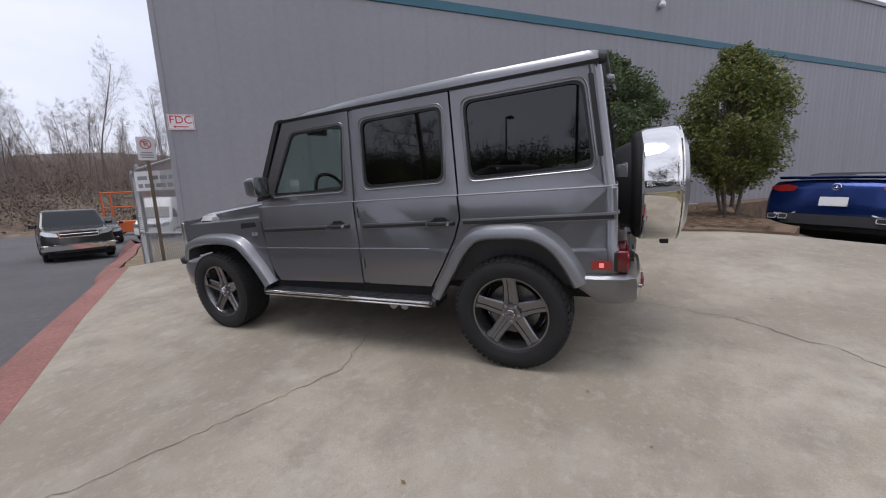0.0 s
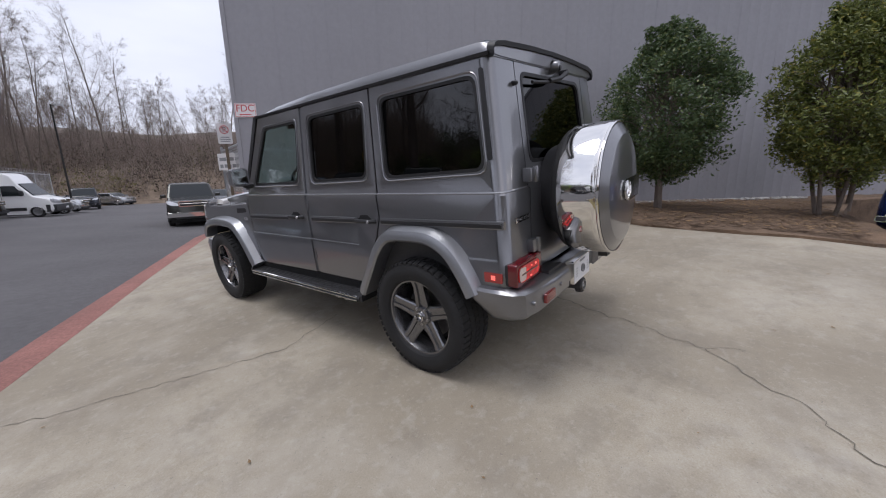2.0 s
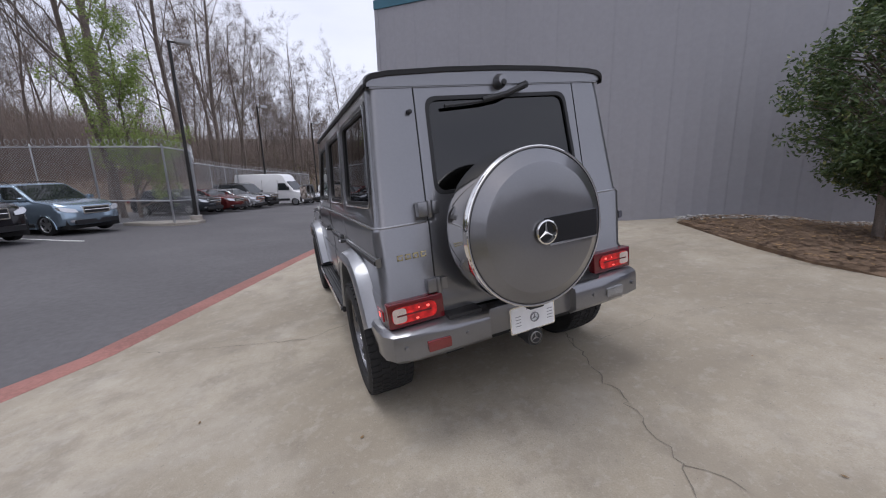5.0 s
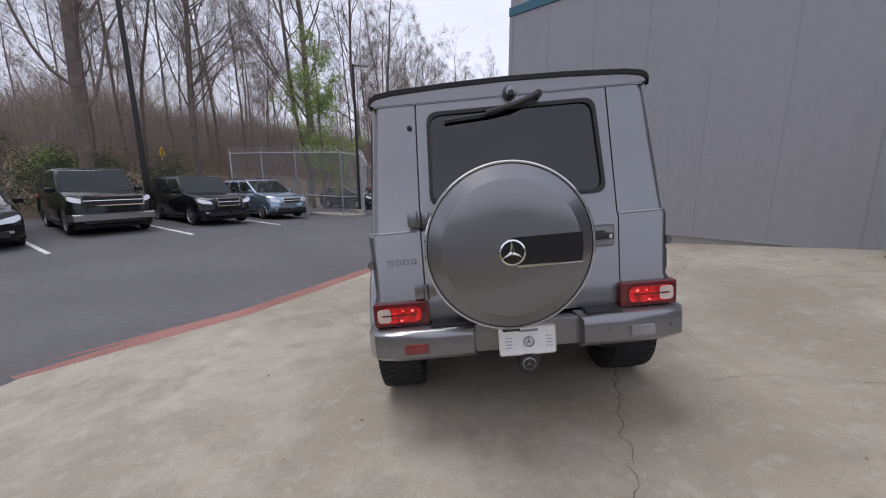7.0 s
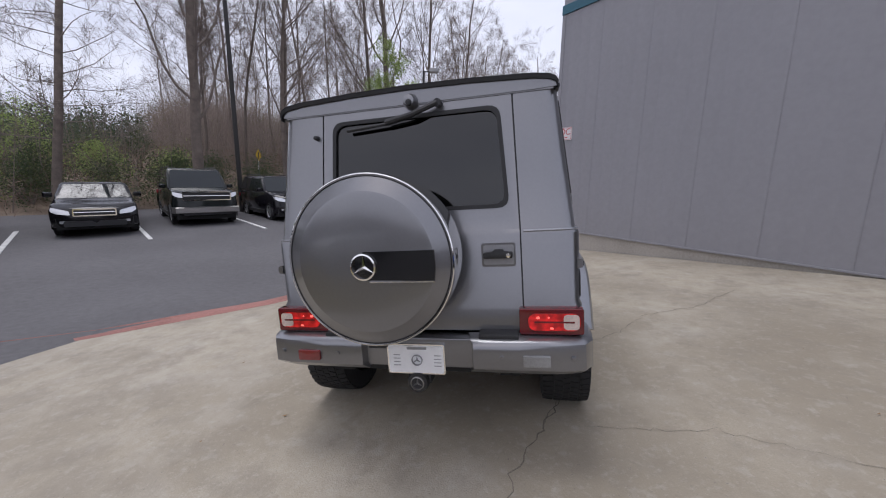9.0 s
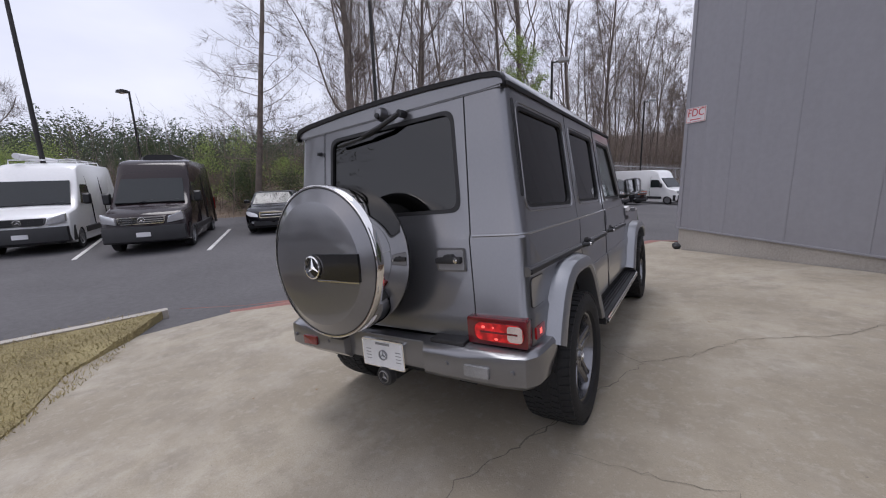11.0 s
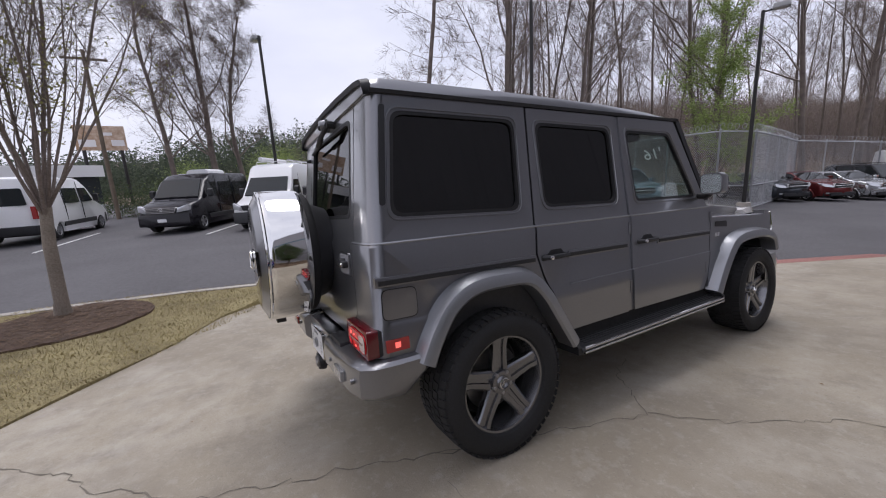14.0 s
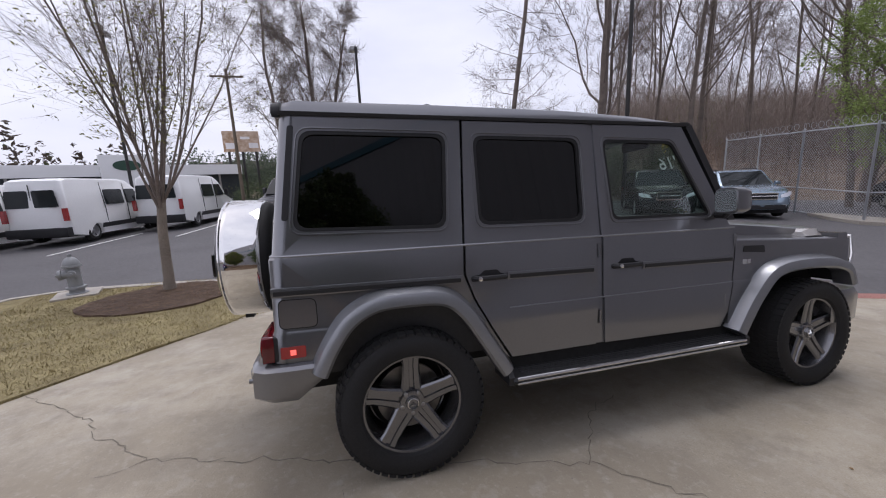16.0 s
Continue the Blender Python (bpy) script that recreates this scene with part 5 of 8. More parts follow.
sign_m = Matrix.Translation(on_wall(0.235, 0.02, 2.53)) @ Matrix.Rotation(radians(-45), 4, "Z") @ Matrix.Rotation(radians(90), 4, "X")
sign = thing("fire_sign", sign_m, "white wall sign with red fire connection letters", "sign")
bm = bmesh.new()
prism(bm, rounded(-0.21, 0.21, -0.135, 0.135, 0.01), "z", -0.012, 0.004)
part("sign_plate", bm, SIGN_WHITE, sign)
bm = bmesh.new()
for a, b in (((-0.2, 0.118), (0.2, 0.125)), ((-0.2, -0.125), (0.2, -0.118))):
    box(bm, a[0], b[0], a[1], b[1], 0.003, 0.006)
for a, b in (((-0.2, -0.125), (-0.193, 0.125)), ((0.193, -0.125), (0.2, 0.125))):
    box(bm, a[0], b[0], a[1], b[1], 0.003, 0.006)
part("border", bm, SIGN_RED, sign)
lettering("letters", "FDC", 0.19, Matrix.Translation((0, 0.035, 0.006)), SIGN_RED, sign)
bm = bmesh.new()
prism(bm, [(-0.13, -0.08), (-0.09, -0.058), (-0.09, -0.072), (0.11, -0.072), (0.11, -0.088), (-0.09, -0.088), (-0.09, -0.102)], "z", 0.003, 0.007)
part("arrow", bm, SIGN_RED, sign)

# ---- parked vehicles (own axes: origin under the front axle, y ahead) ----
AUTO_GLASS = mat("dark_car_glass", (0.02, 0.024, 0.026), 0.03, vary=0.1, coat=0.0, spec=0.4)
HEAD_LENS = mat("headlamp_lens", (0.6, 0.61, 0.63), 0.12, metal=0.5, vary=0.15, scale=40, coat=1.0)
TAIL_LENS = mat("tail_lens", (0.3, 0.02, 0.02), 0.15, coat=1.0)
RIM_SILVER = mat("silver_rim", (0.45, 0.45, 0.46), 0.3, metal=0.85)
HUB_STEEL = mat("steel_hub", (0.25, 0.25, 0.26), 0.45, metal=0.6)


def auto_wheel(parent, x, y, r, s, steel=False):
    bm = bmesh.new()
    lathe(bm, [(s * -0.1, r * 0.62), (s * -0.11, r * 0.85), (s * -0.09, r * 0.98), (0, r), (s * 0.09, r * 0.98), (s * 0.112, r * 0.86), (s * 0.105, r * 0.66)], "x", steps=28, cap=False)
    w = part("wheel", bm, RUBBER, parent)
    w.location = (x, y, r)
    bm = bmesh.new()
    lathe(bm, [(s * -0.08, r * 0.6), (s * 0.09, r * 0.67), (s * 0.1, r * 0.64), (s * 0.05, r * 0.58), (s * 0.03, 0.0)], "x", steps=28)
    part("rim_dish", bm, BLACK if not steel else HUB_STEEL, w)
    bm = bmesh.new()
    lathe(bm, [(s * 0.06, r * 0.6), (s * 0.102, r * 0.67), (s * 0.104, r * 0.63), (s * 0.08, r * 0.58)], "x", steps=28, cap=False)
    part("rim", bm, HUB_STEEL if steel else RIM_SILVER, w)
    for k in range(5):
        a = 2 * math.pi * k / 5 + 0.3
        d, e = Vector((0, math.cos(a), math.sin(a))), Vector((0, -math.sin(a), math.cos(a)))
        bm = bmesh.new()
        rings(bm, [[d * q * r + e * t * wd * r + Vector((s * h, 0, 0)) for t, h in ((-1, 0.03), (-1, hh), (1, hh), (1, 0.03))] for q, wd, hh in ((0.0, 0.14, 0.08), (0.35, 0.1, 0.088), (0.64, 0.12, 0.095))])
        part("spoke", bm, HUB_STEEL if steel else RIM_SILVER, w)
    return w


def profile_loft(bm, prof, w, soften=0.07, top_in=0.0, z_top=None, z_belt=None, bow=0.2):
    """A body from its side outline: full inside, drawn in towards its flanks, which are barrelled and lean in above the belt."""
    cy = sum(p[0] for p in prof) / len(prof)
    loops = []
    for x, k in ((-w / 2, 1.0), (-w / 2 + 0.012, 0.62), (-w / 2 + 0.035, 0.3), (-w / 2 + soften, 0.0), (-w * 0.4, -0.06), (-w * 0.33, -0.12), (-w * 0.22, -0.2), (0, -0.25), (w * 0.22, -0.2), (w * 0.33, -0.12), (w * 0.4, -0.06), (w / 2 - soften, 0.0), (w / 2 - 0.035, 0.3), (w / 2 - 0.012, 0.62), (w / 2, 1.0)):
        loop = []
        for y, z in prof:
            xx = x * (1 - 0.06 * min(1.0, abs(z - 0.62) / 0.5) ** 2)
            if z_belt is not None and z > z_belt:
                xx = x * (1 - top_in * (z - z_belt) / (z_top - z_belt))
            yy = y - k * 0.06 * (1 if y > cy else -1) * min(1.0, abs(y - cy) / 1.2)
            # the ends are bowed in plan
            yy -= bow * abs(2 * x / w) ** 2.6 * max(0.0, min(1.0, (y - 0.3) / 0.5)) - 0.16 * abs(2 * x / w) ** 3 * max(0.0, min(1.0, (cy - 1.2 - y) / 0.5))
            zz = z - k * 0.045 * (1 if z > 0.75 else 0)
            loop.append((xx, yy, zz))
        loops.append(loop)
    rings(bm, loops)


def arch_points(y, r, z0, n=8):
    return [(y + r * math.cos(radians(a)), z0 + (r + 0.02) * math.sin(radians(a))) for a in np.linspace(0, 180, n)]


def face_panel(name, quad, margins, material, parent, out=0.006, r=0.05):
    """A pane on the four-cornered face quad (low a, low b, high b, high a), kept off its edges by margins (a, b, low, high)."""
    q = [Vector(p) for p in quad]
    n = (q[1] - q[0]).cross(q[3] - q[0]).normalized()
    ua, ub, vl, vh = margins

    def at(u, v):
        return (q[0] * (1 - u) + q[1] * u) * (1 - v) + (q[3] * (1 - u) + q[2] * u) * v

    outline = soft([(ua, vl), (1 - ub, vl), (1 - ub, 1 - vh), (ua, 1 - vh)], r, 2)
    bm = bmesh.new()
    rings(bm, [[at(u, v) + n * d for u, v in outline] for d in (-0.01, out)])
    return part(name, bm, material, parent)


def vehicle(name, x, y, az, paint, label, wb=2.75, fo=0.95, ro=1.0, w=1.85, sill=0.24, hood=0.98, cowl=1.05, belt=1.02, roof=1.46, cowl_y=-0.35, rf=-1.15, rr=-2.7, tail_y=-3.35, tail=1.05, r=0.33, inset=0.17, rails=False, grille_h=0.18, grille=None, chrome_grille=True, nose_drop=0.28, bumper=None, splits=(0.0, 0.36, 0.72, 1.0), group="cars in the lot", z=None, plates=True, steel=False):
    t = thing(name, Matrix.Translation((x, y, lot_z(x, y) if z is None else z)) @ Matrix.Rotation(radians(az - 90), 4, "Z"), label, "car", group)
    end = -wb - ro
    prof = [(fo - 0.04, sill + 0.02), (fo, sill + 0.15), (fo, 0.55), (fo - 0.04, hood - nose_drop + 0.1), (fo - 0.14, hood - nose_drop * 0.45), (fo - 0.4, hood - nose_drop * 0.18), (0.0, hood), (cowl_y, cowl), ((cowl_y + tail_y) / 2, belt + 0.02), (tail_y, tail), (end + 0.1, tail - 0.03), (end + 0.02, tail - 0.15), (end, 0.6), (end + 0.03, sill + 0.16), (end + 0.1, sill + 0.02)]
    prof += arch_points(-wb, r + 0.055, r * 0.6)[::-1] + arch_points(0, r + 0.055, r * 0.6)[::-1]
    bm = bmesh.new()
    prof = soft(prof[:15], 0.16, 4) + prof[15:]
    profile_loft(bm, prof, w, bow=0.3)
    body = part("body", bm, paint, t, smooth=50)
    # cabin: a tapered box whose faces carry the panes
    wb2, wt2 = w / 2 - 0.045, w / 2 - inset
    lo = [(-wb2, cowl_y, cowl - 0.03), (wb2, cowl_y, cowl - 0.03), (wb2, tail_y, tail - 0.03), (-wb2, tail_y, tail - 0.03)]
    hi = [(-wt2, rf, roof - 0.05), (wt2, rf, roof - 0.05), (wt2, rr, roof - 0.06), (-wt2, rr, roof - 0.06)]
    bm = bmesh.new()
    top = [(-wt2 + 0.1, rf - 0.12, roof - 0.01), (wt2 - 0.1, rf - 0.12, roof - 0.01), (wt2 - 0.1, rr + 0.12, roof - 0.015), (-wt2 + 0.1, rr + 0.12, roof - 0.015)]
    rings(bm, [lo, hi, top])
    bevelled(bm, 0.045, 3, 12)
    cab = part("cabin", bm, paint, t, smooth=50)
    face_panel("windscreen", (lo[1], lo[0], hi[0], hi[1]), (0.05, 0.05, 0.05, 0.05), AUTO_GLASS, cab)
    face_panel("rear_window", (lo[3], lo[2], hi[2], hi[3]), (0.08, 0.08, 0.14, 0.1), AUTO_GLASS, cab)
    for s, a, b, c, d in ((-1, lo[0], lo[3], hi[3], hi[0]), (1, lo[2], lo[1], hi[1], hi[2])):
        cut = splits if s < 0 else [1 - v for v in splits[::-1]]
        for u0, u1 in zip(cut, cut[1:]):
            face_panel("side_window", (a, b, c, d), (u0 + 0.022, 1 - u1 + 0.022, 0.14, 0.12), AUTO_GLASS, cab, r=0.06)
        bm = bmesh.new()
        rings(bm, [[(s * (w / 2 + 0.06 + u), cowl_y - 0.22 + dy, belt + 0.1 + v) for u, v in rounded(-0.09 * k, 0.11 * k, -0.07 * k, 0.07 * k, 0.03 * k, 2)] for dy, k in ((-0.05, 0.95), (0.02, 1.0), (0.08, 0.6))])
        part("door_mirror", bm, paint, t)
        bm = bmesh.new()
        hx = w / 2 - 0.24
        rings(bm, [[(s * (hx + u), y0 - 0.3 * abs(2 * (hx + u) / w) ** 2.6 - 0.05 * (v > 0), hood - nose_drop * 0.72 + v + 0.18 * u) for u, v in soft([(-0.19, -0.055), (-0.16, 0.05), (0.19, 0.085), (0.2, -0.03), (0.08, -0.075)], 0.03, 3)] for y0 in (fo - 0.18, fo + 0.012)])
        part("headlamp", bm, HEAD_LENS, t, "clear headlamp")
        for yy in (0, -wb):
            bm = bmesh.new()
            arc = [Vector((s * (w / 2 - 0.012), yy + (r + 0.06) * math.cos(radians(a)), r * 0.6 + (r + 0.075) * math.sin(radians(a)))) for a in range(0, 181, 15)]
            tube(bm, arc, 0.022, 6)
            part("arch_lip", bm, BLACK if bumper else paint, t)
        bm = bmesh.new()
        rings(bm, [[(s * (w * 0.36 + u), fo - 0.17 + dy - 0.05 * (u > 0), sill + 0.17 + v) for u, v in rounded(-0.06, 0.06, -0.035, 0.035, 0.02, 3)] for dy in (0.0, 0.1)])
        part("fog_lamp", bm, HEAD_LENS, t)
        bm = bmesh.new()
        box(bm, *sorted((s * (w / 2 - 0.3), s * (w / 2 - 0.02))), end - 0.012, end + 0.12, tail - 0.3, tail - 0.12)
        bevelled(bm, 0.02)
        part("tail_lamp", bm, TAIL_LENS, t, "red tail lamp")
        bm = bmesh.new()
        rings(bm, [[(s * (w / 2 - 0.02), yy, sill - 0.02), (s * (w / 2 + 0.006), yy, sill), (s * (w / 2 + 0.006), yy, sill + 0.1), (s * (w / 2 - 0.02), yy, sill + 0.12)] for yy in (-r - 0.1, -wb + r + 0.1)])
        part("sill_trim", bm, BLACK, t)
        for yy in (-wb + 0.75, -wb * 0.36):
            bm = bmesh.new()
            tube(bm, [(s * (w / 2 + 0.005), yy, belt - 0.13), (s * (w / 2 + 0.02), yy + 0.05, belt - 0.13), (s * (w / 2 + 0.02), yy + 0.13, belt - 0.13), (s * (w / 2 + 0.005), yy + 0.18, belt - 0.13)], 0.014, 6)
            part("door_handle", bm, paint, t)
        if rails:
            bm = bmesh.new()
            tube(bm, [(s * (wt2 - 0.08), rf - 0.25, roof - 0.02), (s * (wt2 - 0.08), rf - 0.35, roof + 0.04), (s * (wt2 - 0.08), rr + 0.3, roof + 0.04), (s * (wt2 - 0.08), rr + 0.2, roof - 0.02)], 0.018, 6)
            part("roof_rail", bm, BLACK, t)
        for yy in (0, -wb):
            auto_wheel(t, s * (w / 2 - 0.115), yy, r, s, steel)
    gw = grille or w * 0.26
    gz = hood - nose_drop * 0.75
    bm = bmesh.new()
    prism(bm, rounded(-gw, gw, gz - grille_h / 2 - 0.03, gz + grille_h / 2 + 0.01, 0.03), "y", fo - 0.1, fo + 0.012)
    g_ob = part("grille", bm, CHROME if chrome_grille else BLACK, t)
    bm = bmesh.new()
    prism(bm, rounded(-gw + 0.03, gw - 0.03, gz - grille_h / 2, gz + grille_h / 2 - 0.02, 0.02), "y", fo - 0.08, fo + 0.018)
    part("grille_mesh", bm, BLACK, g_ob)
    bm = bmesh.new()
    tube(bm, [(-gw + 0.03, fo + 0.02, gz - 0.005), (gw - 0.03, fo + 0.02, gz - 0.005)], 0.016, 6)
    part("grille_bar", bm, CHROME if chrome_grille else BLACK, g_ob)
    bm = bmesh.new()
    prism(bm, rounded(-w / 2 + 0.28, w / 2 - 0.28, sill + 0.05, sill + 0.2, 0.04), "y", fo - 0.1, fo + 0.008)
    part("air_intake", bm, BLACK, t)
    if bumper:
        bm = bmesh.new()
        rings(bm, [[(xx, yy, 0.42), (xx, yy + 0.06, 0.44), (xx, yy + 0.06, 0.6), (xx, yy, 0.63)] for xx, yy in ((-w / 2 - 0.01, fo - 0.3), (-w / 2 + 0.06, fo - 0.03), (0, fo + 0.02), (w / 2 - 0.06, fo - 0.03), (w / 2 + 0.01, fo - 0.3))])
        part("front_bumper", bm, bumper, t)
    if plates:
        bm = bmesh.new()
        prism(bm, rounded(-0.15, 0.15, 0.5, 0.61, 0.01), "y", end - 0.02, end + 0.05)
        part("number_plate", bm, PLATE_WHITE, t, "plain white number plate")
    bm = bmesh.new()
    box(bm, -w / 2 + 0.12, w / 2 - 0.12, end + 0.2, fo - 0.2, 0.2, 0.5)
    part("underbody", bm, UNDER, t)
    return t


def van(name, x, y, az, paint, label, lower, h=2.6, wb=3.67, steel=True, rear_windows=False, rack=False, pod=False, group="vans in the lot", z=None, side_windows=False, chrome=True):
    """A tall panel van: short nose, raked screen, slab sides."""
    t = thing(name, Matrix.Translation((x, y, lot_z(x, y) if z is None else z)) @ Matrix.Rotation(radians(az - 90), 4, "Z"), label, "van", group)
    w, fo, ro, r = 1.99, 0.98, 1.2, 0.35
    end = -wb - ro
    prof = [(fo - 0.03, 0.32), (fo, 0.5), (fo - 0.02, 0.78), (fo - 0.12, 0.98), (fo - 0.3, 1.1), (0.1, 1.22), (-0.1, 1.3), (-0.68, 1.98), (-0.95, h - 0.2), (-1.2, h - 0.06), (-1.6, h), (end + 0.3, h), (end + 0.08, h - 0.08), (end, 1.5), (end, 0.5), (end + 0.04, 0.34)]
    prof += arch_points(-wb, r + 0.06, r * 0.6)[::-1] + arch_points(0, r + 0.06, r * 0.6)[::-1]
    bm = bmesh.new()
    profile_loft(bm, prof, w, 0.12, top_in=0.12, z_top=h, z_belt=1.2)
    part("body", bm, paint, t)

    def wx(z):
        return w / 2 * (1 - 0.12 * max(0, z - 1.2) / (h - 1.2))

    # windscreen
    bm = bmesh.new()
    lo, hi = (0.0, 1.33), (-0.7, 2.02)
    rings(bm, [[(-wx(1.33) + 0.14, lo[0] + d - 0.1, lo[1] + d), (wx(1.33) - 0.14, lo[0] + d - 0.1, lo[1] + d), (0.5, lo[0] + d - 0.05, lo[1] + d - 0.02), (-0.5, lo[0] + d - 0.05, lo[1] + d - 0.02)][:2] + [(wx(2.0) - 0.16, hi[0] + d + 0.02, hi[1] + d), (-wx(2.0) + 0.16, hi[0] + d + 0.02, hi[1] + d)] for d in (-0.03, 0.03)])
    part("windscreen", bm, AUTO_GLASS, t)
    for sx in (-0.35, 0.3):
        bm = bmesh.new()
        tube(bm, [(sx, -0.06, 1.36), (sx - 0.35, -0.13, 1.42)], 0.012, 5)
        part("wiper", bm, BLACK, t)
    for s in (-1, 1):
        def side_pane(nm, pts, m=AUTO_GLASS, out=0.004):
            bm = bmesh.new()
            loop = soft(pts, 0.05, 3)
            rings(bm, [[(s * (wx(z) + d - 0.004), y, z) for y, z in loop] for d in (-0.03, out + 0.006)])
            return part(nm, bm, m, t)
        side_pane("cab_window", [(-0.45, 1.34), (-0.82, 1.92), (-1.42, 1.92), (-1.42, 1.32)])
        if rear_windows or side_windows:
            side_pane("side_window", [(-1.65, 1.32), (-1.65, 1.92), (-2.75, 1.92), (-2.75, 1.32)])
            if side_windows:
                side_pane("side_window", [(-2.95, 1.32), (-2.95, 1.92), (end + 0.3, 1.92), (end + 0.3, 1.32)])
        bm = bmesh.new()
        rings(bm, [[(s * (w / 2 - 0.03), yy, 0.42), (s * (w / 2 + 0.012), yy, 0.44), (s * (w / 2 + 0.012), yy, 0.6), (s * (w / 2 - 0.03), yy, 0.62)] for yy in (-r - 0.12, -wb + r + 0.12)])
        part("side_moulding", bm, BLACK, t)
        for yy in (-1.47, -2.85):
            bm = bmesh.new()
            rings(bm, [[(s * (wx(z) + 0.001), yy - 0.008, z), (s * (wx(z) + 0.001), yy + 0.008, z), (s * (wx(z) - 0.03), yy, z)] for z in (0.5, 1.2, 2.2)])
            part("door_seam", bm, SEAL, t)
        bm = bmesh.new()
        rings(bm, [[(s * (w / 2 + 0.14 + u), -0.5 + dy, 1.48 + v) for u, v in rounded(-0.1 * k, 0.1 * k, -0.17 * k, 0.17 * k, 0.04 * k, 2)] for dy, k in ((-0.06, 0.95), (0.02, 1.0), (0.1, 0.7))])
        part("door_mirror", bm, BLACK, t)
        bm = bmesh.new()
        rings(bm, [[(s * u, yy - (u - 0.6) * 0.45, z) for u, z in ((0.56, 0.8), (0.6, 0.98), (0.92, 1.1), (0.93, 0.86))] for yy in (fo - 0.2, fo + 0.02)])
        bevelled(bm, 0.02)
        part("headlamp", bm, HEAD_LENS, t, "clear headlamp")
        bm = bmesh.new()
        box(bm, *sorted((s * (w / 2 - 0.12), s * (w / 2 + 0.005))), end - 0.012, end + 0.1, 0.85, 1.3)
        part("tail_lamp", bm, TAIL_LENS, t, "tall red tail lamp")
        for yy in (0, -wb):
            auto_wheel(t, s * (w / 2 - 0.12), yy, r, s, steel)
        bm = bmesh.new()
        rings(bm, [[(s * (0.02 + u), end + d, z) for u, z in soft([(0.05, 1.35), (0.78, 1.35), (0.72, 1.95), (0.05, 1.95)], 0.05, 2)] for d in (-0.012, 0.02)])
        part("rear_window", bm, AUTO_GLASS, t)
    bm = bmesh.new()
    box(bm, -0.008, 0.008, end - 0.004, end + 0.02, 0.5, h - 0.2)
    part("rear_door_seam", bm, SEAL, t)
    bm = bmesh.new()
    rings(bm, [[(xx, yy, 0.3), (xx, yy + 0.04, 0.34), (xx, yy + 0.04, 0.68), (xx, yy, 0.74)] for xx, yy in ((-w / 2 - 0.008, fo - 0.55), (-w / 2 + 0.06, fo - 0.12), (-0.5, fo), (0.5, fo), (w / 2 - 0.06, fo - 0.12), (w / 2 + 0.008, fo - 0.55))])
    part("front_bumper", bm, lower, t)
    bm = bmesh.new()
    rings(bm, [[(xx, yy, 0.3), (xx, yy - 0.03, 0.36), (xx, yy - 0.03, 0.6), (xx, yy, 0.62)] for xx, yy in ((-w / 2, end + 0.12), (-w / 2 + 0.05, end - 0.02), (w / 2 - 0.05, end - 0.02), (w / 2, end + 0.12))])
    part("rear_bumper", bm, BLACK, t)
    bm = bmesh.new()
    prism(bm, soft([(-0.5, 0.8), (-0.55, 1.0), (0.55, 1.0), (0.5, 0.8)], 0.05, 3), "y", fo - 0.2, fo + 0.03)
    g_ob = part("grille", bm, CHROME if chrome else BLACK, t)
    for k in range(3):
        bm = bmesh.new()
        box(bm, -0.5, 0.5, fo, fo + 0.036, 0.825 + 0.055 * k, 0.86 + 0.055 * k)
        part("grille_slot", bm, BLACK, g_ob)
    bm = bmesh.new()
    star_badge(bm, (0, fo + 0.04, 0.9), 0.085, ((-1, 0, 0), (0, 0, 1), (0, 1, 0)))
    part("badge", bm, CHROME, g_ob)
    bm = bmesh.new()
    prism(bm, rounded(-0.16, 0.16, 0.46, 0.58, 0.01), "y", fo + 0.03, fo + 0.06)
    part("number_plate", bm, PLATE_WHITE, t, "plain white number plate")
    bm = bmesh.new()
    box(bm, -0.8, 0.8, end + 0.2, fo - 0.3, 0.25, 0.5)
    part("underbody", bm, UNDER, t)
    if rack:
        for yy in (-1.5, -2.6, -3.7):
            bm = bmesh.new()
            tube(bm, [(-0.8, yy, h - 0.02), (-0.78, yy, h + 0.1), (0.78, yy, h + 0.1), (0.8, yy, h - 0.02)], 0.022, 6)
            part("roof_bar", bm, PLATE_WHITE, t)
        bm = bmesh.new()
        tube(bm, [(0.45, -1.1, h + 0.2), (0.45, -3.9, h + 0.2)], 0.09, 14)
        part("pipe_carrier", bm, PLATE_WHITE, t)
        bm = bmesh.new()
        tube(bm, [(-0.6, -1.3, h + 0.13), (-0.6, -4.0, h + 0.13)], 0.03, 8)
        part("ladder_rail", bm, STEEL, t)
    if pod:
        bm = bmesh.new()
        rings(bm, [[(xx * k, yy, zz) for xx, zz in ((-0.6, h - 0.02), (-0.55, h + 0.12), (-0.4, h + 0.19), (0.4, h + 0.19), (0.55, h + 0.12), (0.6, h - 0.02))] for yy, k in ((-1.9, 0.8), (-2.1, 1.0), (-3.1, 1.0), (-3.3, 0.8))])
        part("roof_air_unit", bm, PLATE_WHITE if pod == "white" else BLACK, t)
    return t


def paint(name, colour, metal=0.3):
    return mat(name, colour, 0.14, metal=metal, vary=0.04, scale=10, coat=0.2, spec=0.28)


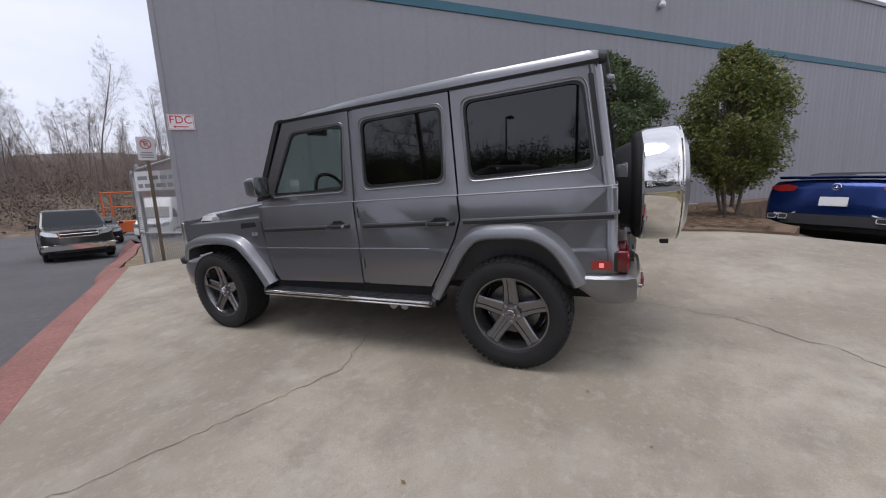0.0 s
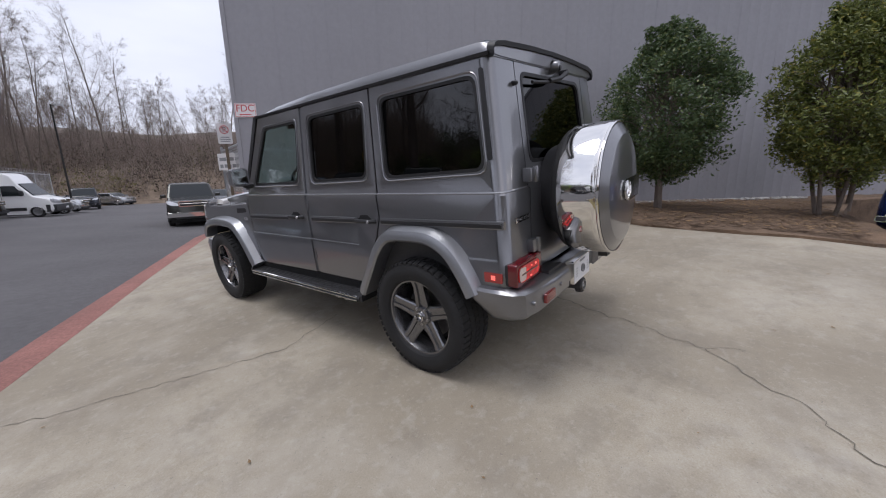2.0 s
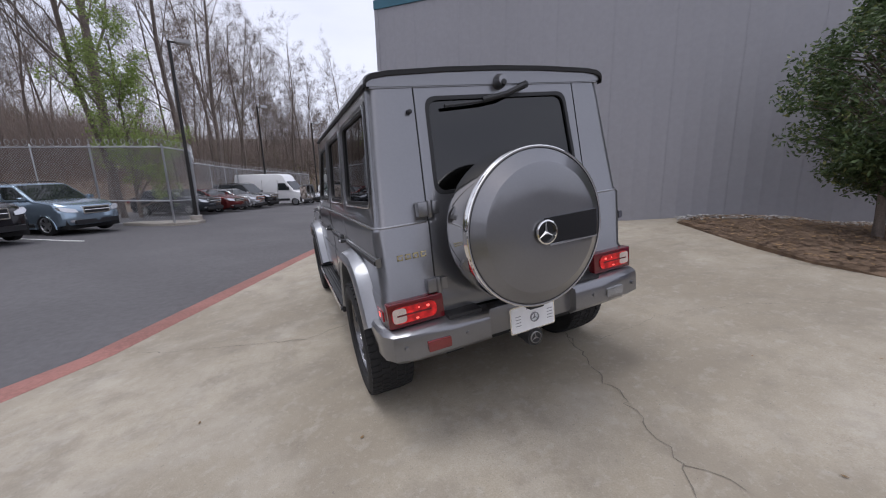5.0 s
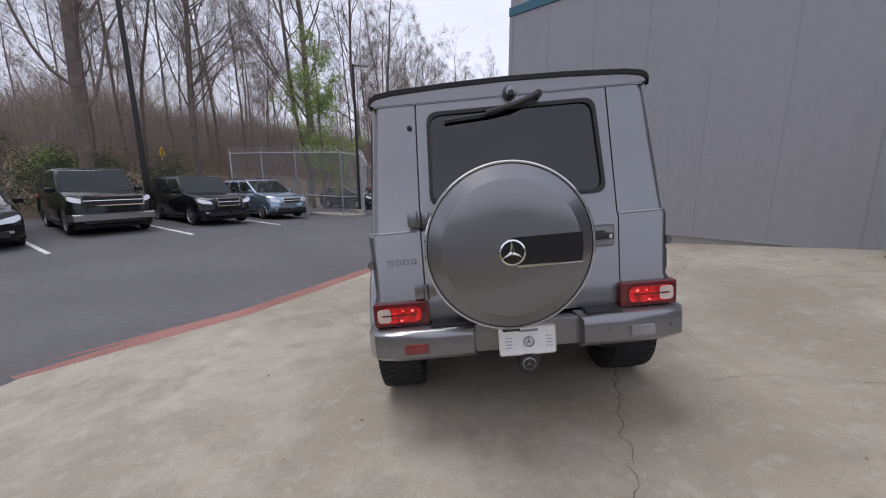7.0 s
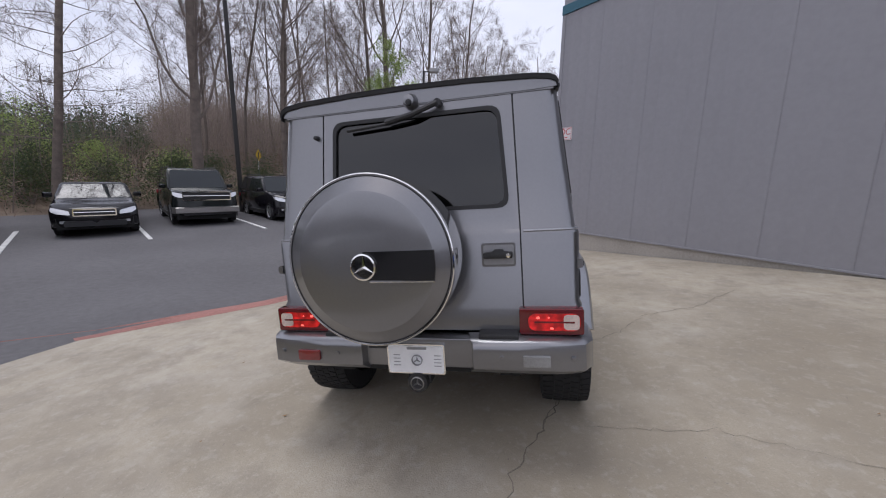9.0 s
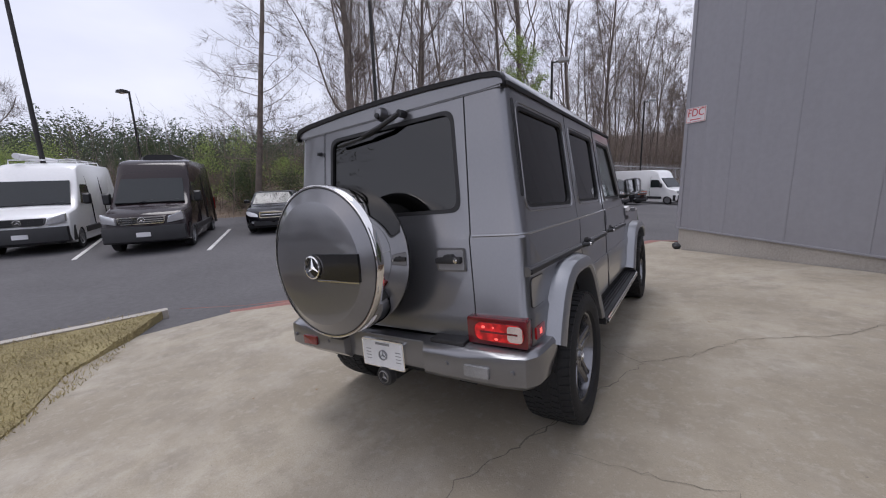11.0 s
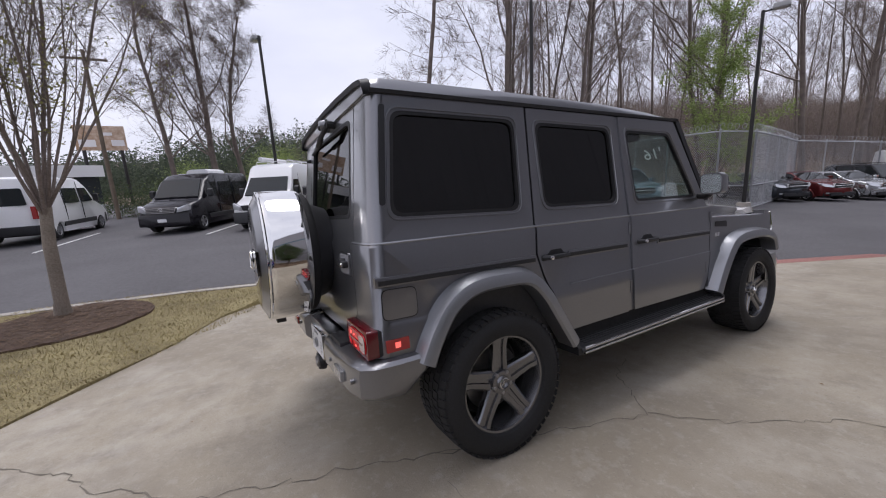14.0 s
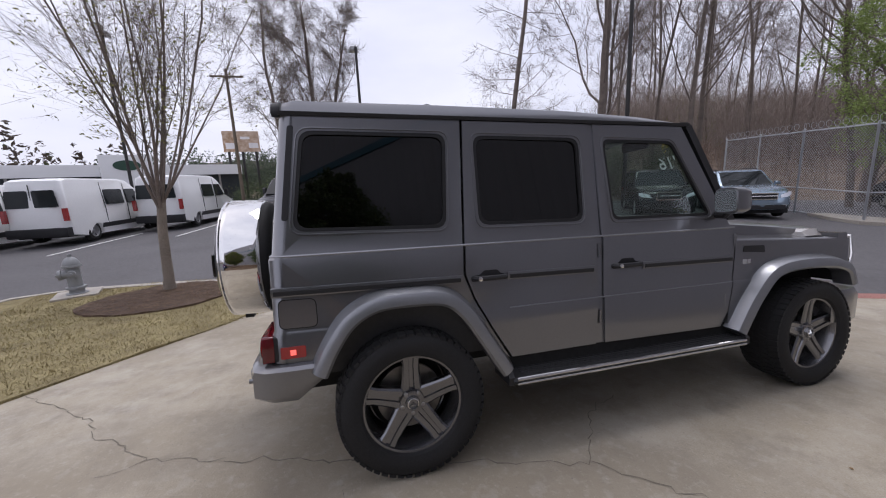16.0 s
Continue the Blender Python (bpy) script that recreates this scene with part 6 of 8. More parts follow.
P_BLACK = paint("black_paint", (0.008, 0.008, 0.01), 0.0)
P_DARKGREEN = paint("dark_green_paint", (0.011, 0.014, 0.0135), 0.0)
P_PLUM = paint("dark_plum_paint", (0.018, 0.011, 0.013), 0.0)
P_NAVY = paint("black_blue_paint", (0.009, 0.008, 0.011), 0.0)
P_WHITE = mat("white_paint", (0.78, 0.78, 0.78), 0.3, vary=0.03, scale=4, coat=0.8)
P_ICE = paint("ice_blue_paint", (0.3, 0.38, 0.46), 0.7)
P_SILVER = paint("silver_paint", (0.5, 0.51, 0.52), 0.75)
P_RED = paint("maroon_paint", (0.14, 0.025, 0.025), 0.4)
P_GREY = paint("slate_paint", (0.06, 0.065, 0.075), 0.6)
P_RANGE = paint("bronze_grey_paint", (0.07, 0.07, 0.065), 0.6)
P_BLUE = paint("deep_blue_paint", (0.01, 0.028, 0.13), 0.55)

SUV = dict(belt=1.12, hood=1.12, cowl=1.16, tail=1.15, roof=1.83, cowl_y=-0.5, rf=-1.15, rr=-3.5, tail_y=-3.72, w=1.95, r=0.37, wb=2.9, fo=0.93, ro=1.0, sill=0.3, rails=True, nose_drop=0.3)
HEAD = -34
vehicle("sedan", -11.75, 4.75, HEAD - 3, P_BLACK, "black saloon car with a bright double grille", wb=2.74, grille=0.45, grille_h=0.16, hood=0.93, cowl=1.0, nose_drop=0.34, belt=1.0)
vehicle("large_off_roader", -10.95, 7.7, HEAD - 2, P_DARKGREEN, "large dark green-black estate off-roader with chrome grille", **{**SUV, "roof": 1.96, "hood": 1.2, "cowl": 1.24, "belt": 1.2, "tail": 1.22, "rr": -3.9, "tail_y": -4.0, "wb": 2.95, "ro": 1.15, "w": 2.0, "nose_drop": 0.26, "bumper": STEEL, "grille": 0.72, "grille_h": 0.26})
vehicle("crossover", -9.1, 10.35, HEAD, P_NAVY, "black crossover car with a chrome grille", **{**SUV, "roof": 1.8, "nose_drop": 0.36, "tail_y": -3.8, "rr": -3.35}, grille=0.4, grille_h=0.26)
vehicle("crossover", -7.95, 13.3, HEAD, P_ICE, "pale ice-blue crossover car parked beside the fence", **{**SUV, "roof": 1.74, "nose_drop": 0.4, "w": 1.9, "tail_y": -3.8, "rr": -3.2, "rf": -1.3, "cowl_y": -0.4}, grille=0.42, grille_h=0.2)
van("panel_van", -11.95, 0.95, -33, P_PLUM, "tall dark plum passenger van with bright grille", BLACK, h=2.65, pod="black")
van("panel_van", -14.75, -1.0, -28, P_WHITE, "tall white panel van with pipe carrier on roof", BLACK, h=2.62, rack=True, chrome=False)
van("panel_van", -16.3, -4.15, -26, P_NAVY, "low dark passenger van with a pale roof unit", P_NAVY, h=2.3, pod="white", side_windows=True, steel=False)
van("panel_van", -21.6, -8.6, 172, P_WHITE, "white passenger van seen from behind with dark windows", BLACK, h=2.35, rear_windows=True)
van("panel_van", -18.8, -11.4, 174, P_WHITE, "white panel van with dark rear windows", BLACK, h=2.35, rear_windows=True)
van("panel_van", -16.6, -14.2, 176, P_WHITE, "white panel van at the end of the row", BLACK, h=2.35, rear_windows=True)
vehicle("sedan", -5.7, 21.9, -28, P_GREY, "slate grey saloon car behind the wire fence", wb=2.7, group="cars beyond the fence")
vehicle("sedan", -4.6, 23.9, -28, P_RED, "maroon saloon car parked on the lot", wb=2.6, w=1.75, group="cars beyond the fence")
vehicle("sedan", -3.5, 26.3, -28, P_SILVER, "silver saloon car parked on the lot", wb=2.8, group="cars beyond the fence")
vehicle("crossover", -2.6, 28.7, -28, P_BLACK, "black estate car parked beside a white van", **SUV, group="cars beyond the fence")
van("panel_van", 0.2, 31.5, -28, P_WHITE, "long white panel van parked on the lot", BLACK, h=2.7, wb=4.3, group="cars beyond the fence")
vehicle("sedan", 1.6, 34.6, -28, P_SILVER, "silver car parked beyond the white van", group="cars beyond the fence")
vehicle("crossover", 3.4, 42.0, -100, P_GREY, "grey estate car far down the road", **SUV, group="cars beyond the fence")
vehicle("sedan", 8.6, 55.0, -60, P_SILVER, "silver car far down the road", group="cars beyond the fence")
vehicle("off_roader", 3.25, 15.4, -106, P_RANGE, "old bronze-grey off-road estate car facing up the road", **{**SUV, "roof": 1.75, "wb": 2.75, "rails": False, "w": 1.86, "hood": 1.1, "nose_drop": 0.18, "bumper": CHROME, "grille": 0.5}, group="cars on the road")
vehicle("sedan", 7.4, 24.0, -110, P_BLACK, "black saloon car behind the wire gate", group="cars on the road")
van("box_truck", 11.2, 26.0, -130, P_WHITE, "white box truck behind the wire gate", P_WHITE, h=2.7, group="cars on the road", chrome=False)
vehicle("sedan", -4.6, -8.6, 95, P_WHITE, "white car parked beyond the lawn", wb=2.8, group="cars in the lot")
for x, y in ((-9.5, 4.4), (-8.08, 7.25), (-6.8, 10.4), (-10.05, 1.5)):
    stall_line(x, y, HEAD)
for x, y in ((-12.6, -0.9), (-14.9, -3.2)):
    stall_line(x + 0.6, y, -22)
for x, y in ((-14.4, -7.9), (-12.0, -10.6)):
    stall_line(x, y, -8)

# ---- dark blue convertible on the drive ----
CLOTH = mat("black_roof_cloth", (0.014, 0.014, 0.016), 0.85, vary=0.2, scale=40, bump=0.2, bump_scale=200)
def convertible():
    dx, dy = pad_z(6.6, -6.1) - pad_z(4.6, -6.1), pad_z(5.6, -5.6) - pad_z(5.6, -6.6)
    up = Vector((-dx / 2, -dy, 1)).normalized()
    ahead = Vector((math.cos(radians(-36)), math.sin(radians(-36)), 0))
    ahead = (ahead - up * ahead.dot(up)).normalized()
    side = ahead.cross(up)
    x, y = 7.55, -7.05
    mm = Matrix.Translation((x, y, pad_z(x, y) + 0.004)) @ Matrix((side, ahead, up)).transposed().to_4x4()
    t = vehicle("convertible", 0, 0, 0, P_BLUE, "deep blue convertible with a black cloth roof", wb=2.76, w=1.82, ro=0.92, roof=1.38, belt=0.98, hood=0.94, cowl=1.0, tail=1.02, rf=-1.15, rr=-2.35, tail_y=-3.05, group="", r=0.34, plates=False, splits=(0.0, 0.5, 0.85))
    t.matrix_world = mm
    end = -2.76 - 0.92
    for ob in list(t.children):
        if ob.name.startswith("cabin"):
            ob.data.materials[0] = CLOTH
        elif ob.name.startswith("tail_lamp"):
            bpy.data.objects.remove(ob)
    for s in (-1, 1):
        bm = bmesh.new()
        rings(bm, [[(s * u, end + yy + 0.17 * (u / 0.91) ** 3, z) for u, z in soft([(0.5, 0.8), (0.47, 0.87), (0.62, 0.91), (0.84, 0.9), (0.87, 0.84), (0.7, 0.79)], 0.03, 3)] for yy in (0.0, 0.12)])
        part("tail_light", bm, TAIL_LENS, t, "wide red tail light")
        for k in (0, 1):
            bm = bmesh.new()
            prism(bm, [(s * (0.56 + 0.14 * k) + u, 0.36 + v) for u, v in rounded(-0.062, 0.062, -0.04, 0.04, 0.02, 3)], "y", end - 0.06, end + 0.1)
            tip = part("exhaust_tip", bm, CHROME, t)
            bm = bmesh.new()
            prism(bm, [(s * (0.56 + 0.14 * k) + u, 0.36 + v) for u, v in rounded(-0.05, 0.05, -0.03, 0.03, 0.016, 3)], "y", end - 0.064, end)
            part("bore", bm, BLACK, tip)
    bm = bmesh.new()
    rings(bm, [[(x, end - 0.012 + abs(x) * 0.1, z), (x, end + 0.04, z), (x, end + 0.04, z + 0.03), (x, end - 0.012 + abs(x) * 0.1, z + 0.022)] for x, z in ((-0.72, 0.4), (-0.5, 0.4), (-0.4, 0.46), (0.4, 0.46), (0.5, 0.4), (0.72, 0.4))])
    part("diffuser_trim", bm, CHROME, t)
    bm = bmesh.new()
    box(bm, -0.6, 0.6, end - 0.006, end + 0.1, 0.26, 0.42)
    part("diffuser", bm, BLACK, t)
    bm = bmesh.new()
    prism(bm, rounded(-0.16, 0.16, 0.56, 0.7, 0.012), "y", end - 0.03, end + 0.05)
    part("plate", bm, PLATE_WHITE, t, "plain white plate")
    bm = bmesh.new()
    star_badge(bm, (0, end - 0.012, 0.86), 0.055, ((1, 0, 0), (0, 0, 1), (0, -1, 0)))
    part("badge", bm, CHROME, t)
    bm = bmesh.new()
    rings(bm, [[(x, end + 0.06 + 0.06 * abs(x), 1.0), (x, end + 0.0 + 0.06 * abs(x), 1.025), (x, end + 0.02 + 0.06 * abs(x), 1.04), (x, end + 0.14 + 0.06 * abs(x), 1.02)] for x in (-0.75, -0.4, 0, 0.4, 0.75)])
    part("boot_spoiler", bm, P_BLUE, t)


convertible()

# ---- trees and woods ----
TWIG = mat("grey_brown_twig", (0.19, 0.155, 0.135), 0.95, vary=0.3, scale=10)
PALE_BARK = mat("pale_bark", (0.22, 0.185, 0.15), 0.95, vary=0.35, scale=14, bump=0.7, bump_scale=50)


def leafy(name, a, b, rough=0.6, c=None):
    """Leaf colours, differing from leaf to leaf."""
    m = bpy.data.materials.new(name)
    m.use_nodes = True
    n, l = m.node_tree.nodes, m.node_tree.links
    g, r = n.new("ShaderNodeNewGeometry"), n.new("ShaderNodeValToRGB")
    r.color_ramp.elements[0].color, r.color_ramp.elements[1].color = (*a, 1), (*b, 1)
    if c:
        e = r.color_ramp.elements.new(0.85)
        e.color = (*b, 1)
        r.color_ramp.elements[2].color = (*c, 1)
    l.new(g.outputs["Random Per Island"], r.inputs["Fac"])
    l.new(r.outputs["Color"], n["Principled BSDF"].inputs["Base Color"])
    n["Principled BSDF"].inputs["Roughness"].default_value = rough
    # light shines through the thin leaves
    thin, mix = n.new("ShaderNodeBsdfTranslucent"), n.new("ShaderNodeMixShader")
    mix.inputs[0].default_value = 0.35
    l.new(r.outputs["Color"], thin.inputs["Color"])
    l.new(n["Principled BSDF"].outputs[0], mix.inputs[1])
    l.new(thin.outputs[0], mix.inputs[2])
    l.new(mix.outputs[0], n["Material Output"].inputs["Surface"])
    return m


HOLLY = leafy("holly_leaf", (0.042, 0.07, 0.028), (0.11, 0.16, 0.062), 0.35, (0.2, 0.21, 0.07))
HOLLY_YELLOW = leafy("olive_leaf", (0.075, 0.098, 0.028), (0.19, 0.215, 0.056), 0.4, (0.32, 0.27, 0.06))
SPRING = leafy("spring_leaf", (0.19, 0.26, 0.06), (0.36, 0.44, 0.15), 0.6)
BUD = leafy("sparse_bud_leaf", (0.18, 0.18, 0.06), (0.32, 0.3, 0.12), 0.7)
PINE = leafy("dark_pine", (0.055, 0.072, 0.05), (0.115, 0.14, 0.09), 0.8)
FAR_BROWN = leafy("far_winter_wood", (0.06, 0.045, 0.038), (0.115, 0.09, 0.07), 0.9, (0.07, 0.085, 0.035))
BRUSH = leafy("winter_brush", (0.07, 0.048, 0.034), (0.14, 0.095, 0.065), 0.9, (0.07, 0.08, 0.03))
SHRUB = leafy("dark_shrub", (0.03, 0.05, 0.022), (0.075, 0.105, 0.04), 0.6, (0.14, 0.14, 0.05))


class Sticks:
    """Tapered branches gathered into one mesh."""

    def __init__(self):
        self.v, self.f = [], []

    def add(self, pts, r0, r1, sides):
        base, n = len(self.v), len(pts)
        ref = Vector((0.37, 0.61, 0.7))
        for i, p in enumerate(pts):
            way = (pts[min(i + 1, n - 1)] - pts[max(i - 1, 0)]).normalized()
            a = way.cross(ref).normalized()
            b = way.cross(a)
            r = r0 + (r1 - r0) * i / (n - 1)
            for k in range(sides):
                t = 2 * math.pi * k / sides
                self.v.append(tuple(p + r * (math.cos(t) * a + math.sin(t) * b)))
        for i in range(n - 1):
            for k in range(sides):
                j = (k + 1) % sides
                self.f.append((base + i * sides + k, base + i * sides + j, base + (i + 1) * sides + j, base + (i + 1) * sides + k))

    def mesh(self, name, material):
        me = bpy.data.meshes.new(name)
        me.from_pydata(self.v, [], self.f)
        me.materials.append(material)
        me.polygons.foreach_set("use_smooth", [True] * len(me.polygons))
        return me


def grow(rnd, start, way, length, radius, level, spec, out, tips):
    """One branch with its children. spec: per level (pieces, children, where they begin, angle, length share, wobble, lift)."""
    pieces, kids, begin, angle, share, wobble, lift = spec[level][:7]
    thin = spec[level][7] if len(spec[level]) > 7 else 0.44
    pts, p, d = [start], start.copy(), way.normalized()
    for _ in range(pieces):
        d = (d + Vector((rnd.gauss(0, wobble), rnd.gauss(0, wobble), rnd.gauss(0, wobble) + lift))).normalized()
        p = p + d * (length / pieces)
        pts.append(p.copy())
    end = radius * (0.35 if level else 0.3)
    out[min(level, 1)].add(pts, radius, end, (8, 5, 3, 3, 3)[level])
    if level + 1 >= len(spec):
        tips.append((p.copy(), d.copy()))
        return
    n = max(1, round(kids * rnd.uniform(0.8, 1.2)))
    for k in range(n):
        t = begin + (1 - begin) * (k + rnd.random()) / n
        i = min(int(t * pieces), pieces - 1)
        q = pts[i].lerp(pts[i + 1], t * pieces - i)
        turn = rnd.uniform(0, 2 * math.pi)
        side = d.orthogonal().normalized()
        side = Matrix.Rotation(turn, 3, d) @ side
        a = radians(angle * rnd.uniform(0.7, 1.3))
        grow(rnd, q, d * math.cos(a) + side * math.sin(a), length * share * rnd.uniform(0.7, 1.15) * (1.1 - 0.5 * t), radius * (1 - 0.6 * t) * thin, level + 1, spec, out, tips)


def leaf_mesh(name, places, size, material, seed, bend=0.3):
    """Many small folded leaves at the places."""
    rnd = random.Random(seed)
    v, f = [], []
    for p in places:
        a = Vector((rnd.gauss(0, 1), rnd.gauss(0, 1), rnd.gauss(0, 0.7))).normalized()
        b = a.orthogonal().normalized()
        b = Matrix.Rotation(rnd.uniform(0, 6.3), 3, a) @ b
        c = a.cross(b)
        s = size * rnd.uniform(0.6, 1.3)
        i = len(v)
        v += [tuple(p - a * s), tuple(p + b * s * 0.42 + c * s * bend * 0.4), tuple(p + a * s), tuple(p - b * s * 0.42 + c * s * bend * 0.4)]
        f += [(i, i + 1, i + 2), (i, i + 2, i + 3)]
    me = bpy.data.meshes.new(name)
    me.from_pydata(v, [], f)
    me.materials.append(material)
    return me


def tree_thing(name, m, label, trunk, limbs, crown=None, crown_name="leaves", group="", category="tree"):
    t = thing(name, m, label, category, group)
    for nm, me in (("trunk", trunk), ("crown", limbs), (crown_name, crown)):
        if me is not None:
            ob = new(nm, me)
            ob.parent = t
    return t


WOOD_SPEC = [(9, 16, 0.3, 38, 0.32, 0.04, 0.02, 0.36), (5, 6, 0.2, 40, 0.45, 0.13, 0.08), (3, 5, 0.15, 38, 0.55, 0.18, 0.05), (2, 1, 0, 0, 0, 0.22, 0.02)]
FINE_SPEC = [(9, 60, 0.15, 74, 0.17, 0.025, 0.02, 0.17), (4, 5, 0.15, 45, 0.45, 0.12, 0.0), (3, 3, 0.2, 40, 0.5, 0.15, 0.0), (2, 1, 0, 0, 0, 0.2, 0.0)]
WIDE_SPEC = [(10, 16, 0.22, 40, 0.42, 0.06, 0.02, 0.34), (7, 8, 0.2, 42, 0.42, 0.15, 0.09), (4, 6, 0.15, 40, 0.5, 0.18, 0.04), (3, 4, 0.2, 38, 0.55, 0.2, 0.02), (2, 1, 0, 0, 0, 0.22, 0.0)]


def tufts(out, tips, rnd, count, length, width):
    """Finest twigs: narrow blades fanning out from the branch ends."""
    for p, d in tips:
        for _ in range(count):
            way = (d + Vector((rnd.gauss(0, 0.6), rnd.gauss(0, 0.6), rnd.gauss(0.1, 0.5)))).normalized()
            side = way.orthogonal().normalized() * width
            q = p - d * rnd.uniform(0, 0.7) * length
            i = len(out.v)
            out.v += [tuple(q - side), tuple(q + side), tuple(q + way * length * rnd.uniform(0.5, 1.3))]
            out.f.append((i, i + 1, i + 2))


def bare_tree_meshes(seed, height, radius, spec, twigs=8):
    rnd = random.Random(seed)
    trunk, limbs, tips = Sticks(), Sticks(), []
    grow(rnd, Vector((0, 0, -0.3)), Vector((rnd.gauss(0, 0.04), rnd.gauss(0, 0.04), 1)), height, radius, 0, spec, (trunk, limbs), tips)
    if twigs:
        tufts(limbs, tips, rnd, twigs, 0.8, 0.0055)
    return trunk.mesh("trunk", BARK), limbs.mesh("branches", TWIG), tips


# woods on the bank beyond the lot
BANK = [(-140, -40), (-60, -14), (-34, -6), (-24, -1.5), (-18.5, 5.5), (-17.2, 9.5), (-15.5, 14.0), (-13.5, 17.5), (-12.5, 24), (-9, 33), (-2, 46), (6, 62), (18, 90), (40, 140)]


def bank_side(x, y):
    """Metres beyond the edge of the lot (below nought: on the lot)."""
    best, sign = 1e9, 1
    p = Vector((x, y))
    for a, b in zip(BANK, BANK[1:]):
        a, b = Vector(a), Vector(b)
        t = max(0.0, min(1.0, (p - a).dot(b - a) / (b - a).length_squared))
        q = a.lerp(b, t)
        d = (p - q).length
        if d < best:
            best, sign = d, 1 if (b - a).cross(p - a) > 0 else -1
    return best * sign


def bank_z(x, y):
    d = bank_side(x, y)
    hill = step01(-16.0, 10.0, 0.63 * (x - 1.85) + 0.777 * (y + 3.1))
    return lot_z(x, y) - 0.05 + (0.7 + 1.3 * hill) * step01(0, 6, d) + 0.12 * hill * max(0, min(d - 5, 90)) + 0.12 * noise.noise((x * 0.3, y * 0.3, 2))


xs = [-200, -160, -130, -110, -95, -82, -72, -64, -57, -51, -46, -42, -38, -35, -32, -29, -26.5, -24, -22, -20, -18, -16, -14, -12, -10, -8, -5, -1, 4, 10, 18, 28, 42, 60]
ys = [-80, -60, -45, -35, -28, -22, -17, -13, -10, -8, -6, -4, -2, 0, 2, 4, 6, 8, 10, 12, 14, 16, 18, 20, 23, 26, 30, 34, 39, 45, 52, 60, 70, 82, 96, 112, 135, 170]
bm = bmesh.new()
vert = {}
for i, x in enumerate(xs):
    for j, y in enumerate(ys):
        d = bank_side(x, y)
        vert[i, j] = (bm.verts.new((x, y, bank_z(x, y) if d > 0 else lot_z(x, y) - 0.25)), d)
for i in range(len(xs) - 1):
    for j in range(len(ys) - 1):
        q = [vert[i, j], vert[i + 1, j], vert[i + 1, j + 1], vert[i, j + 1]]
        if max(d for _, d in q) > 0:
            bm.faces.new([v for v, _ in q])
LITTER = mat("leaf_litter", (0.15, 0.108, 0.08), 0.95, vary=0.45, scale=6, bump=1.0, bump_scale=20, second=(0.19, 0.145, 0.105))
solid("bank", bm, LITTER, "rising bank of brown leaf litter under the trees", "bank", "structure")

variants = [bare_tree_meshes(100 + k, h, r, WOOD_SPEC) for k, (h, r) in enumerate(((20, 0.13), (22, 0.15), (17, 0.1), (19, 0.12), (15, 0.085)))]
rnd = random.Random(77)
made = 0
while made < 98:
    x, y = rnd.uniform(-75, 30), rnd.uniform(4, 115)
    d = bank_side(x, y)
    # the wood ends where the bank falls away behind the vans
    if not 3 < d < 62 or rnd.random() < d / 80 or 0.63 * (x - 1.85) + 0.777 * (y + 3.1) < 1.5:
        continue
    k = rnd.randrange(5)
    tr, li, _ = variants[k]
    s = rnd.uniform(0.7, 1.1)
    tree_thing("bare_tree", Matrix.Translation((x, y, bank_z(x, y))) @ Matrix.Rotation(rnd.uniform(0, 6.3), 4, "Z") @ Matrix.Diagonal((s, s, s, 1)), "tall slender leafless tree in brown winter wood", tr, li, group="trees of the wood")
    made += 1
# taller trees where the wood comes down to the road
k = 0
while k < 15:
    a, d = radians(rnd.uniform(84, 103)), rnd.uniform(38, 62)
    x, y = -1 + d * math.cos(a), -4 + d * math.sin(a)
    if bank_side(x, y) > 1:
        tr, li, _ = variants[rnd.randrange(5)]
        s = rnd.uniform(0.85, 1.2)
        tree_thing("bare_tree", Matrix.Translation((x, y, bank_z(x, y))) @ Matrix.Rotation(rnd.uniform(0, 6.3), 4, "Z") @ Matrix.Diagonal((s, s, s, 1)), "tall slender leafless tree in brown winter wood", tr, li, group="trees of the wood")
        k += 1
# bare trees on the far side of the road
for k in range(120):
    a, d = radians(rnd.uniform(48, 96)), rnd.uniform(62, 135)
    x, y = d * math.cos(a), d * math.sin(a)
    tr, li, _ = variants[rnd.randrange(5)]
    s = rnd.uniform(0.45, 0.8) if k % 9 else 1.0
    tree_thing("bare_tree", Matrix.Translation((x, y, 0.1 * (d - 25) - 3.2)) @ Matrix.Rotation(rnd.uniform(0, 6.3), 4, "Z") @ Matrix.Diagonal((s, s, s, 1)), "far leafless tree on the brown hillside", tr, li, group="trees of the wood")
